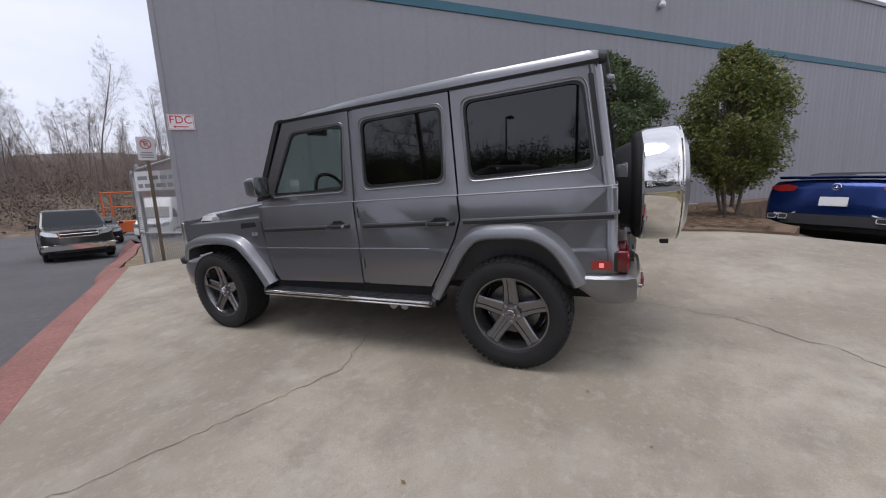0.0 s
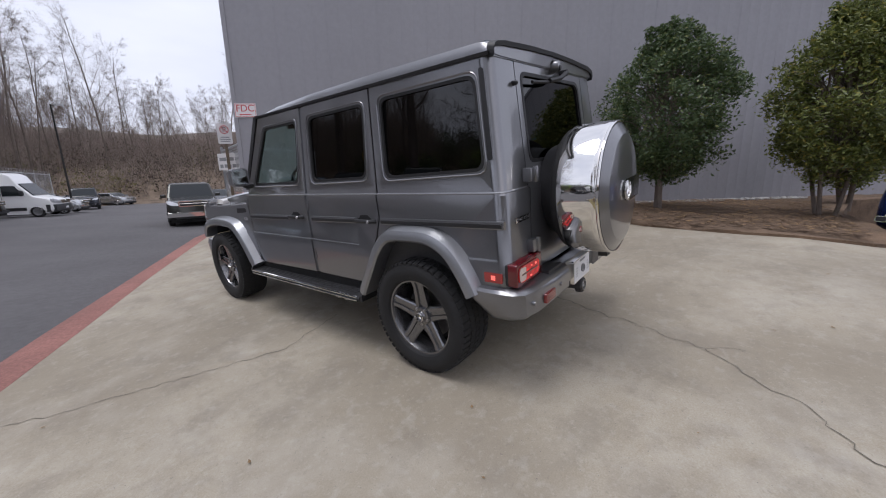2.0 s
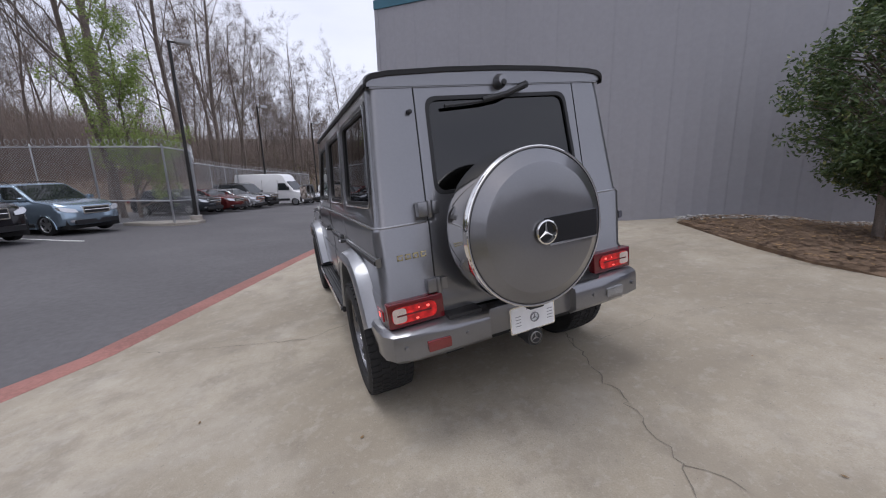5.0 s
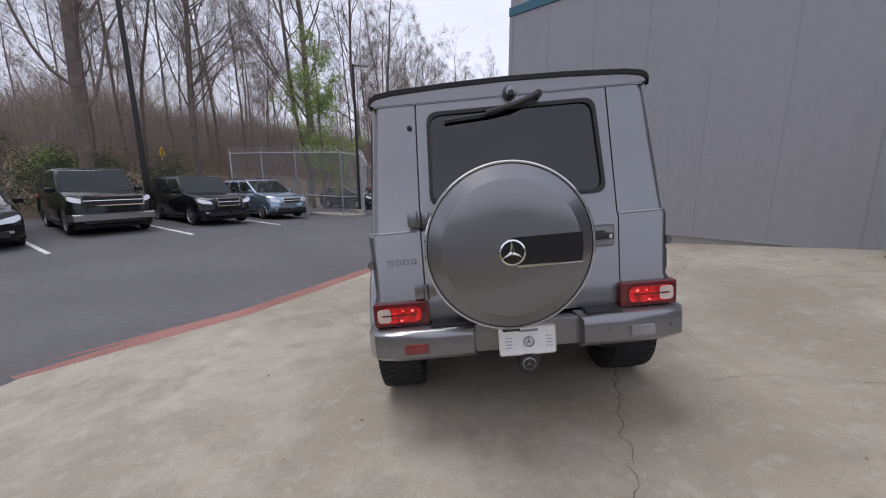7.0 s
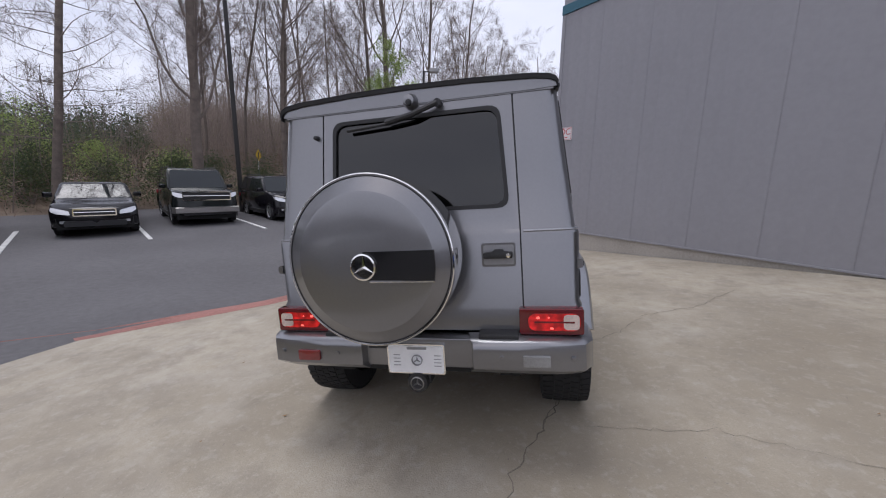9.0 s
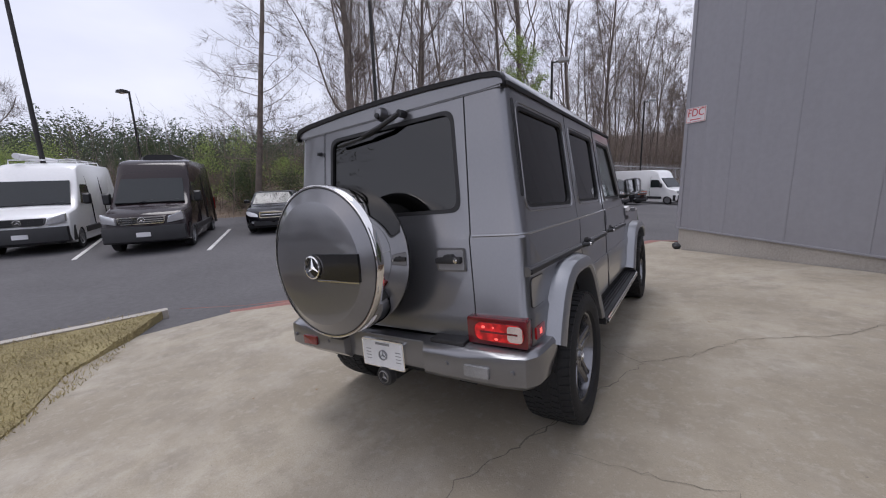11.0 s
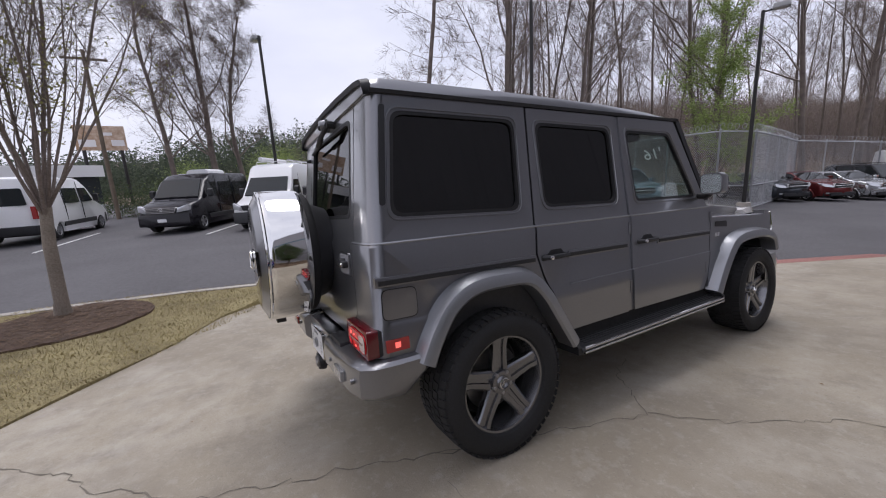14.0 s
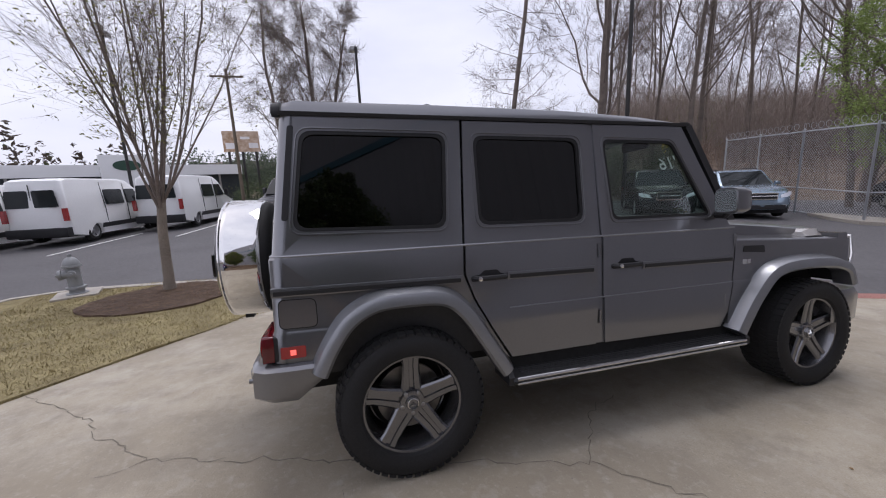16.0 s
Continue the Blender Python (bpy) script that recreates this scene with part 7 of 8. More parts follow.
# single large trees near the lot
for k, (x, y, h, r, sp, seed, lab) in enumerate((
    (-15.8, 12.6, 20, 0.27, WIDE_SPEC, 7, "tall grey leafless tree with heavy limbs"),
    (-18.4, 7.9, 19, 0.17, FINE_SPEC, 8, "dark straight leafless tree with fine twigs"),
    (-10.8, 25.5, 24, 0.3, WIDE_SPEC, 9, "large leafless tree behind the wire fence"),
    (-9.0, 21.0, 20, 0.15, WOOD_SPEC, 10, "slender leafless tree behind the wire fence"),
    (-27.0, -2.6, 14, 0.23, WIDE_SPEC, 11, "spreading leafless tree behind the vans"),
    (-27.1, -1.0, 13, 0.18, WIDE_SPEC, 12, "upright leafless tree behind the vans"),
    (-25.6, -4.7, 13, 0.17, WIDE_SPEC, 13, "spreading leafless tree at the edge of the lot"),
    (-13.5, 16.5, 17, 0.16, WOOD_SPEC, 14, "slender leafless tree on the bank"),
    (-15.0, 18.8, 18, 0.17, WOOD_SPEC, 15, "slender grey tree on the bank"),
    (-17.2, 14.2, 15, 0.13, WOOD_SPEC, 16, "thin leafless tree beside a larger one"),
    (-7.4, 30.5, 21, 0.2, WOOD_SPEC, 17, "tall leafless tree behind the parked cars"),
    (-6.0, 35.0, 20, 0.2, WOOD_SPEC, 18, "tall grey tree behind the parked cars"))):
    tr, li, tips = bare_tree_meshes(seed, h, r, sp, 3 if sp is WIDE_SPEC else 7)
    tree_thing("bare_tree", Matrix.Translation((x, y, bank_z(x, y) if bank_side(x, y) > 0 else lot_z(x, y))), lab, tr, li)

# tree in fresh spring leaf
tr, li, tips = bare_tree_meshes(31, 9.2, 0.1, [(9, 30, 0.08, 52, 0.34, 0.03, 0.02), (5, 7, 0.15, 40, 0.45, 0.12, 0.1), (3, 5, 0.2, 40, 0.5, 0.15, 0.05), (2, 1, 0, 0, 0, 0.2, 0)], 0)
rnd = random.Random(32)
spots = [p + Vector((rnd.gauss(0, 0.13), rnd.gauss(0, 0.13), rnd.gauss(0, 0.13))) for p, _ in tips for _ in range(19)]
tree_thing("young_tree", Matrix.Translation((-8.2, 20.6, bank_z(-8.2, 20.6) if bank_side(-8.2, 20.6) > 0 else lot_z(-8.2, 20.6))), "young tree in fresh yellow-green spring leaf", tr, li, leaf_mesh("leaves", spots, 0.062, SPRING, 33))

# island tree with many rising stems and a few first leaves
rnd = random.Random(51)
trunk, limbs, tips = Sticks(), Sticks(), []
foot = Vector((0, 0, -0.1))
fork = Vector((-0.12, 0.06, 1.6))
trunk.add([foot, Vector((0.0, 0.02, 0.5)), Vector((-0.06, 0.02, 1.05)), fork], 0.088, 0.07, 10)
trunk.add([foot + Vector((0, 0, 0.05)), foot + Vector((0, 0, 0.28))], 0.115, 0.088, 10)
for k in range(13):
    a = 2 * math.pi * k / 13 + rnd.uniform(-0.25, 0.25)
    lean = radians(rnd.uniform(6, 36))
    start = fork.lerp(Vector((-0.05, 0.03, 1.15)), rnd.random() * 0.6)
    grow(rnd, start, Vector((math.sin(lean) * math.cos(a), math.sin(lean) * math.sin(a), math.cos(lean))), rnd.uniform(3.4, 5.2), rnd.uniform(0.018, 0.034), 1, [None, (9, 9, 0.15, 26, 0.42, 0.05, 0.05), (5, 6, 0.15, 28, 0.5, 0.09, 0.05), (4, 3, 0.2, 30, 0.5, 0.12, 0.03), (2, 1, 0, 0, 0, 0.15, 0)], (trunk, limbs), tips)
tufts(limbs, tips, rnd, 4, 0.35, 0.0025)
spots = [p + Vector((rnd.gauss(0, 0.06), rnd.gauss(0, 0.06), rnd.gauss(0, 0.06))) for p, _ in tips for _ in range(1 if p.z > 3.6 else 6)]
tree_thing("island_tree", Matrix.Translation((*MAPLE, lawn_z(*MAPLE) + 0.03)), "small many-stemmed tree with sparse first leaves in mulch", trunk.mesh("trunk", PALE_BARK), limbs.mesh("branches", TWIG), leaf_mesh("leaves", spots, 0.03, BUD, 52))


# broad-leaved evergreens before the wall
def evergreen(x, y, z, low, top, wide, seed, leaf, label, stems, count=15000):
    rnd = random.Random(seed)
    trunk, limbs = Sticks(), Sticks()
    for k in range(stems):
        a = 2 * math.pi * k / stems + rnd.random()
        b = Vector((0.09 * math.cos(a), 0.09 * math.sin(a), -0.15)) if stems > 1 else Vector((0, 0, -0.15))
        tip = Vector((0.35 * math.cos(a), 0.35 * math.sin(a), top * 0.75))
        trunk.add([b, b.lerp(tip, 0.3) + Vector((rnd.gauss(0, 0.03), rnd.gauss(0, 0.03), 0)), b.lerp(tip, 0.65), tip], 0.055 if stems < 3 else 0.034, 0.015, 8)
    spots = []
    clumps = []
    mid, half = (low + top) / 2, (top - low) / 2
    for _ in range(260):
        u = rnd.uniform(-1, 1)
        a = rnd.uniform(0, 6.283)
        # fuller below the middle, drawn in towards the top
        r = wide * (1 - abs(u) ** 2.6) ** 0.5 * (1.0 - 0.22 * max(0, u)) * rnd.uniform(0.55, 1.03)
        r *= 1 + 0.14 * noise.noise((math.cos(a) * 1.5 + seed, math.sin(a) * 1.5, u * 2))
        c = Vector((r * math.cos(a), r * math.sin(a), mid + half * u * rnd.uniform(0.9, 1.02)))
        clumps.append((c, rnd.uniform(0.14, 0.3)))
        limbs.add([Vector((c.x * 0.15, c.y * 0.15, max(low, c.z - 0.5))), c * 0.6 + Vector((0, 0, c.z * 0.4 - 0.1)), c], 0.014, 0.004, 4)
    for k in range(26):
        a = rnd.uniform(0, 6.283)
        r = rnd.uniform(0, wide * 0.55)
        clumps.append((Vector((r * math.cos(a), r * math.sin(a), top + rnd.uniform(-0.18, 0.2) - 0.5 * (r / wide) ** 2)), 0.1))
    for _ in range(count):
        c, s = rnd.choice(clumps)
        d = Vector((rnd.gauss(0, 1), rnd.gauss(0, 1), rnd.gauss(0, 1))).normalized()
        spots.append(c + d * s * rnd.random() ** 0.4)
    return tree_thing("evergreen_tree", Matrix.Translation((x, y, z)), label, trunk.mesh("trunk", BARK), limbs.mesh("branches", BARK), leaf_mesh("leaves", spots, 0.034, leaf, seed))


def bed_top(x, y):
    return max(min(pad_z(x, y) + 0.03, 0.5), 0.42)


evergreen(5.45, -1.7, bed_top(5.45, -1.7), 0.62, 3.0, 1.02, 61, HOLLY, "dense dark green holly tree on two thin trunks", 2, 36000)
evergreen(5.75, -3.95, bed_top(5.75, -3.95), 0.62, 2.85, 0.8, 62, HOLLY_YELLOW, "dense olive-green broadleaf tree on several trunks", 3, 34000)
evergreen(8.6, -4.55, bed_top(8.6, -4.55), 0.4, 2.35, 0.7, 63, HOLLY_YELLOW, "rounded olive-green tree behind the blue car", 2, 12000)


# brush, shrubs and far woods
def scatter_leaves(name, label, material, places, size, seed, category):
    me = leaf_mesh(name, places, size, material, seed, 0.5)
    return tagged(new(name, me), label, category, kind="stuff")


def twig_mesh(name, places, length, width, material, seed, spread=0.45):
    """Bundles of thin upright twigs, each a narrow folded blade."""
    rnd = random.Random(seed)
    v, f = [], []
    for p, h in places:
        up = Vector((rnd.gauss(0, spread), rnd.gauss(0, spread), 1)).normalized()
        a = rnd.uniform(0, 6.283)
        side = Vector((math.cos(a), math.sin(a), 0)) * width * rnd.uniform(0.6, 1.3)
        n = length * h * rnd.uniform(0.6, 1.3)
        i = len(v)
        v += [tuple(p - side), tuple(p + side), tuple(p + up * n)]
        f.append((i, i + 1, i + 2))
    me = bpy.data.meshes.new(name)
    me.from_pydata(v, [], f)
    me.materials.append(material)
    return me


BRUSH_TWIG = leafy("brown_brush_twig", (0.13, 0.09, 0.068), (0.26, 0.185, 0.145), 0.95)
GREY_TWIG = leafy("grey_wood_twig", (0.17, 0.135, 0.115), (0.33, 0.275, 0.24), 0.95)
rnd = random.Random(91)
near, deep, spots = [], [], []
while len(near) < 45000:
    x, y = rnd.uniform(-45, 8), rnd.uniform(2, 60)
    d = bank_side(x, y)
    if d < 0.3 or d > 22 or rnd.random() < d / 24:
        continue
    tall = 1.6 + 1.6 * max(0, noise.noise((x * 0.25, y * 0.25, 7)))
    for _ in range(5):
        q = Vector((x + rnd.gauss(0, 0.35), y + rnd.gauss(0, 0.35), bank_z(x, y) + rnd.random() ** 1.5 * tall - 0.1))
        near.append((q, 1.0))
        if rnd.random() < 0.22:
            spots.append(q + Vector((rnd.gauss(0, 0.2), rnd.gauss(0, 0.2), rnd.uniform(0, 0.5))))
while len(deep) < 190000:
    x, y = rnd.uniform(-85, 40), rnd.uniform(4, 125)
    d = bank_side(x, y)
    if d < 6 or d > 75 or 0.63 * (x - 1.85) + 0.777 * (y + 3.1) < 1.5:
        continue
    tall = 5.5 + 3.5 * noise.noise((x * 0.12, y * 0.12, 3))
    for _ in range(4):
        deep.append((Vector((x + rnd.gauss(0, 0.7), y + rnd.gauss(0, 0.7), bank_z(x, y) + rnd.random() ** 1.2 * tall)), 1.0 + d / 40))
tagged(new("winter_brush", twig_mesh("winter_brush", near, 0.7, 0.008, BRUSH_TWIG, 92, 0.9)), "tangle of brown winter brush under trees", "brush", kind="stuff")
tagged(new("understorey", twig_mesh("understorey", deep, 1.9, 0.013, GREY_TWIG, 93, 0.8)), "grey-brown leafless understorey of the wood", "brush", kind="stuff")
green = []
while len(green) < 26000:
    x, y = rnd.uniform(-60, 10), rnd.uniform(4, 70)
    d = bank_side(x, y)
    if d < 2 or d > 40 or noise.noise((x * 0.16, y * 0.16, 11)) < 0.12:
        continue
    h = rnd.uniform(1.0, 5.5)
    for _ in range(14):
        green.append(Vector((x + rnd.gauss(0, 0.6), y + rnd.gauss(0, 0.6), bank_z(x, y) + h + rnd.gauss(0, 0.5))))
scatter_leaves("bud_leaves", "haze of yellow-green buds among bare twigs", leafy("bud_green", (0.1, 0.11, 0.04), (0.2, 0.2, 0.08), 0.7), green, 0.05, 95, "leaves")
scatter_leaves("brush_leaves", "few dry and green leaves in the brush", BRUSH, spots, 0.05, 94, "leaves")
sticks = Sticks()
for _ in range(2600):
    x, y = rnd.uniform(-45, 10), rnd.uniform(2, 60)
    d = bank_side(x, y)
    if 0.4 < d < 30:
        p = Vector((x, y, bank_z(x, y)))
        h = rnd.uniform(1.5, 6)
        lean = Vector((rnd.gauss(0, 0.12), rnd.gauss(0, 0.12), 1))
        top = p + lean * h + Vector((rnd.gauss(0, 0.2), rnd.gauss(0, 0.2), 0))
        sticks.add([p, p + lean * h * 0.5, top], 0.02, 0.005, 3)
        for _ in range(5):
            q = p.lerp(top, rnd.uniform(0.3, 0.95))
            sticks.add([q, q + Vector((rnd.gauss(0, 0.35), rnd.gauss(0, 0.35), rnd.uniform(0.2, 0.7)))], 0.007, 0.002, 3)
tagged(new("saplings", sticks.mesh("saplings", TWIG)), "many thin leafless saplings in the wood", "sapling", kind="stuff")


def shrub(x, y, r, h, seed, label="dark green evergreen shrub on the bank", material=SHRUB):
    rnd = random.Random(seed)
    z = bank_z(x, y) if bank_side(x, y) > 0 else lot_z(x, y)
    t = thing("shrub", Matrix.Translation((x, y, z)), label, "shrub", "shrubs on the bank")
    spots = []
    clumps = []
    for _ in range(int(26 * r + 14)):
        a, q, u = rnd.uniform(0, 6.283), rnd.random() ** 0.5, rnd.random() ** 0.8
        k = (1 - u ** 2) ** 0.5 * rnd.uniform(0.6, 1.25)
        clumps.append((Vector((r * q * k * math.cos(a), r * q * k * math.sin(a), h * u * rnd.uniform(0.75, 1.15))), rnd.uniform(0.1, 0.3) * r))
    for _ in range(int(1500 * r * r)):
        c, w = rnd.choice(clumps)
        spots.append(c + Vector((rnd.gauss(0, w), rnd.gauss(0, w), rnd.gauss(0, w * 0.8))))
    ob = new("foliage", leaf_mesh("foliage", spots, 0.055, material, seed))
    ob.parent = t
    sticks = Sticks()
    for _ in range(10):
        a = rnd.uniform(0, 6.283)
        sticks.add([Vector((0, 0, -0.2)), Vector((r * 0.4 * math.cos(a), r * 0.4 * math.sin(a), h * 0.5))], 0.03, 0.01, 4)
    ob = new("stems", sticks.mesh("stems", BARK))
    ob.parent = t


for k, (x, y, r, h) in enumerate(((-18.6, 10.2, 1.5, 2.0), (-17.5, 12.4, 1.7, 2.4), (-16.8, 14.6, 1.8, 2.2), (-15.2, 16.6, 1.9, 2.6), (-19.8, 8.0, 1.3, 1.8), (-21.8, 4.6, 1.4, 1.6), (-24.5, -2.6, 1.8, 1.5), (-27.0, -5.0, 2.0, 1.5), (-29.0, -7.4, 2.2, 1.6), (-25.6, 1.2, 1.6, 1.6))):
    shrub(x, y, r, h, 200 + k)
rnd = random.Random(55)
for k in range(16):
    x, y = rnd.uniform(-27, -13), rnd.uniform(4, 21)
    if 1.5 < bank_side(x, y) < 9:
        shrub(x, y, rnd.uniform(0.9, 1.7), rnd.uniform(1.8, 3.6), 240 + k, "loose green shrub among the winter brush", SHRUB if k % 3 else SPRING)
for k, (x, y, r, h) in enumerate(((-31, 2.5, 2.6, 3.4), (-29, 7, 2.0, 4.4), (-36, -4.5, 2.6, 3.2), (-34, 13, 2.2, 4.5), (-41, 2, 3, 4))):
    shrub(x, y, r, h, 300 + k, "yellow-green shrub beyond the lot", SPRING if k % 2 == 0 else SHRUB)


def far_wood(name, label, material, az0, az1, near, far, count, h0, h1, base, seed, leaf=0.55):
    rnd = random.Random(seed)
    spots = []
    for _ in range(count):
        a, d = radians(rnd.uniform(az0, az1)), rnd.uniform(near, far)
        x, y = d * math.cos(a), d * math.sin(a)
        h = rnd.uniform(h0, h1) * (1 + 0.7 * noise.noise((math.degrees(a) * 0.3, d * 0.04, seed)))
        z0 = base(a, d)
        w = h * rnd.uniform(0.14, 0.22)
        for _ in range(26):
            u = rnd.random()
            k = w * (1 - u) ** 0.6 * 1.3
            spots.append(Vector((x + rnd.gauss(0, k * 0.6), y + rnd.gauss(0, k * 0.6), z0 + h * u)))
    scatter_leaves(name, label, material, spots, leaf, seed + 1, "wood")


def ridge(a, d):
    return -1.5 + 13.0 * step01(60, 150, d) * step01(radians(208), radians(170), a)


far_wood("far_pines", "far dark ridge of pine wood", PINE, 132, 210, 85, 150, 5200, 3.2, 10, ridge, 401, 0.34)
rnd = random.Random(403)
far = []
for _ in range(60000):
    a, d = radians(rnd.uniform(40, 142)), rnd.uniform(85, 150)
    tall = 3.5 + 6.0 * max(-0.4, noise.noise((math.degrees(a) * 0.35, d * 0.05, 1)))
    far.append((Vector((d * math.cos(a), d * math.sin(a), 0.1 * (d - 25) - 3.0 + rnd.random() ** 1.4 * tall)), rnd.uniform(0.5, 1.3)))
tagged(new("far_winter_wood", twig_mesh("far_winter_wood", far, 3.5, 0.05, GREY_TWIG, 404, 0.6)), "far brown winter wood across the hillside", "wood", kind="stuff")
far_wood("wood_behind", "far winter wood beyond the road", FAR_BROWN, 205, 400, 70, 120, 900, 7, 12, lambda a, d: -0.5, 405, 0.5)
# hillside across the road, under its trees
def slope_z(x, y):
    d = math.hypot(x, y)
    return lot_z(x, y) - 0.3 + (0.1 * (d - 25) - 2.9 - lot_z(x, y)) * step01(52, 74, d) + 0.5 * noise.noise((x * 0.08, y * 0.08, 4)) * step01(60, 80, d)


bm = bmesh.new()
grid = [[bm.verts.new((d * math.cos(radians(a)), d * math.sin(radians(a)), slope_z(d * math.cos(radians(a)), d * math.sin(radians(a))))) for d in (50, 55, 60, 65, 70, 76, 84, 94, 106, 120, 136, 155)] for a in range(36, 95, 2)]
for ga, gb in zip(grid, grid[1:]):
    for i in range(len(ga) - 1):
        bm.faces.new((ga[i], gb[i], gb[i + 1], ga[i + 1]))
solid("hillside", bm, LITTER, "wooded hillside of brown leaf litter across the road", "hill", "structure")
rnd = random.Random(611)
OLIVE_HAZE = leafy("olive_spring_haze", (0.1, 0.1, 0.045), (0.19, 0.17, 0.07), 0.85, (0.24, 0.23, 0.09))
brown, olive, twig = [], [], []
while len(brown) < 42000:
    a, d = radians(rnd.uniform(38, 96)), rnd.uniform(58, 140)
    x, y = d * math.cos(a), d * math.sin(a)
    kind = noise.noise((x * 0.06, y * 0.06, 21))
    tall = (3.5 + 3.0 * noise.noise((x * 0.1, y * 0.1, 8))) * rnd.uniform(0.6, 1.2)
    wide = rnd.uniform(0.8, 1.8)
    pool = olive if kind > 0.22 else brown
    for _ in range(26):
        u = rnd.random()
        k = wide * (1 - 0.6 * abs(2 * u - 0.9) ** 2)
        pool.append(Vector((x + rnd.gauss(0, k * 0.6), y + rnd.gauss(0, k * 0.6), slope_z(x, y) + tall * u)))
    for _ in range(14):
        twig.append((Vector((x + rnd.gauss(0, wide), y + rnd.gauss(0, wide), slope_z(x, y) + rnd.random() * tall)), rnd.uniform(0.6, 1.3)))
scatter_leaves("hillside_brush", "brown winter brush on the far hillside", FAR_BROWN, brown, 0.2, 612, "brush")
scatter_leaves("hillside_leaves", "olive and yellow-green spring haze on the far hillside", OLIVE_HAZE, olive, 0.2, 613, "leaves")
tagged(new("hillside_twigs", twig_mesh("hillside_twigs", twig, 2.6, 0.035, GREY_TWIG, 614, 0.45)), "grey leafless twigs on the far hillside", "brush", kind="stuff")
# hills that close the distance: higher behind the wood than across the valley
HILL = mat("far_hillside", (0.15, 0.122, 0.105), 0.95, vary=0.4, scale=0.6)
bm = bmesh.new()
loops = []
for i in range(96):
    a = 2 * math.pi * i / 96
    deg = math.degrees(a)
    k = step01(20, 50, deg) * step01(150, 138, deg)
    n = noise.noise((math.cos(a) * 6, math.sin(a) * 6, 2))
    k = max(k, 0.45 * step01(130, 150, deg) * step01(215, 190, deg))
    loops.append([Vector((r * math.cos(a), r * math.sin(a), z)) for r, z in ((152, -10), (155, 2 + 11 * k), (175, 8 + 9 * k + 2 * n), (180, -10))])
rings(bm, loops + [loops[0]], cap=False)
solid("backdrop", bm, HILL, "dim wooded hills closing the far distance", "hill", "structure")

# ---- lamps, fences, signs, hydrant ----
POLE = mat("dark_bronze_pole", (0.03, 0.028, 0.027), 0.5, metal=0.3, vary=0.15)
LAMP_HEAD = mat("pale_lamp_head", (0.3, 0.3, 0.3), 0.5, vary=0.1)
GALV = mat("galvanised_steel", (0.52, 0.53, 0.55), 0.45, metal=0.5, vary=0.12, scale=12)
TIMBER = mat("weathered_timber", (0.16, 0.125, 0.09), 0.9, vary=0.3, scale=12, bump=0.4)


def ground_at(x, y):
    return bank_z(x, y) if bank_side(x, y) > 0 else lot_z(x, y)


def lamp(x, y, top, heads, label, head_mat=LAMP_HEAD, r=0.075):
    z = ground_at(x, y)
    t = thing("lot_lamp", Matrix.Translation((x, y, z)), label, "lamp", "lamps of the lot")
    bm = bmesh.new()
    tube(bm, [(0, 0, 0.3), (0, 0, top - z - 0.1)], r, 10, r * 0.75)
    part("pole", bm, POLE, t)
    bm = bmesh.new()
    lathe(bm, [(-0.3, 0.24), (0.3, 0.24), (0.32, 0.2)], "z", (0, 0, 0), 16)
    part("footing", bm, KERB, t)
    for a in heads:
        c, s = math.cos(radians(a)), math.sin(radians(a))
        bm = bmesh.new()
        tube(bm, [(0, 0, top - z - 0.16), (0.3 * c, 0.3 * s, top - z - 0.13)], 0.035, 6)
        part("arm", bm, POLE, t)
        bm = bmesh.new()
        vs = box(bm, 0.25, 0.78, -0.19, 0.19, -0.16, 0.02)
        for v in vs[4:]:
            v.co.x = 0.5 + (v.co.x - 0.5) * 0.86
            v.co.y *= 0.86
        bevelled(bm, 0.025)
        bm.transform(Matrix.Translation((0, 0, top - z)) @ Matrix.Rotation(radians(a), 4, "Z"))
        head = part("lamp_head", bm, head_mat, t)
        bm = bmesh.new()
        box(bm, 0.32, 0.7, -0.13, 0.13, -0.175, -0.158)
        bm.transform(Matrix.Translation((0, 0, top - z)) @ Matrix.Rotation(radians(a), 4, "Z"))
        part("diffuser", bm, LENS, head)


lamp(-4.9, 16.0, 7.1, (20,), "dark steel lot lamp with one pale square head")
lamp(-16.6, -0.2, 7.9, (190,), "dark steel lot lamp behind the vans")
lamp(-26.2, 5.7, 7.2, (200,), "far dark lot lamp with one head", POLE)
lamp(-20.7, -11.8, 9.4, (10, 190), "tall lot lamp with two heads", r=0.08)
lamp(-2.4, 32.0, 7.2, (20,), "dark steel lamp beside the white van")
lamp(2.4, 40.0, 7.0, (20,), "dark steel lamp far down the road")


def pole(name, x, y, top, r, material, label):
    z = ground_at(x, y)
    t = thing(name, Matrix.Translation((x, y, z)), label, "pole")
    bm = bmesh.new()
    tube(bm, [(0, 0, -0.4), (0, 0, (top - z) * 0.5), (0, 0, top - z)], r, 12, r * 0.7)
    part("shaft", bm, material, t)
    return t


p = pole("lot_pole", -12.8, 11.8, 12.5, 0.11, POLE, "tall dark steel pole behind parked cars")
p = pole("utility_pole", -26.9, -8.0, 9.4, 0.12, TIMBER, "tall weathered timber utility pole")
bm = bmesh.new()
box(bm, -0.06, 0.06, -1.0, 1.0, 8.85, 8.95)
part("crossarm", bm, TIMBER, p)
for yy in (-0.9, -0.4, 0.4, 0.9):
    bm = bmesh.new()
    lathe(bm, [(8.94, 0.04), (9.02, 0.05), (9.08, 0.02)], "z", (0, yy, 0), 8)
    part("insulator", bm, LENS, p)


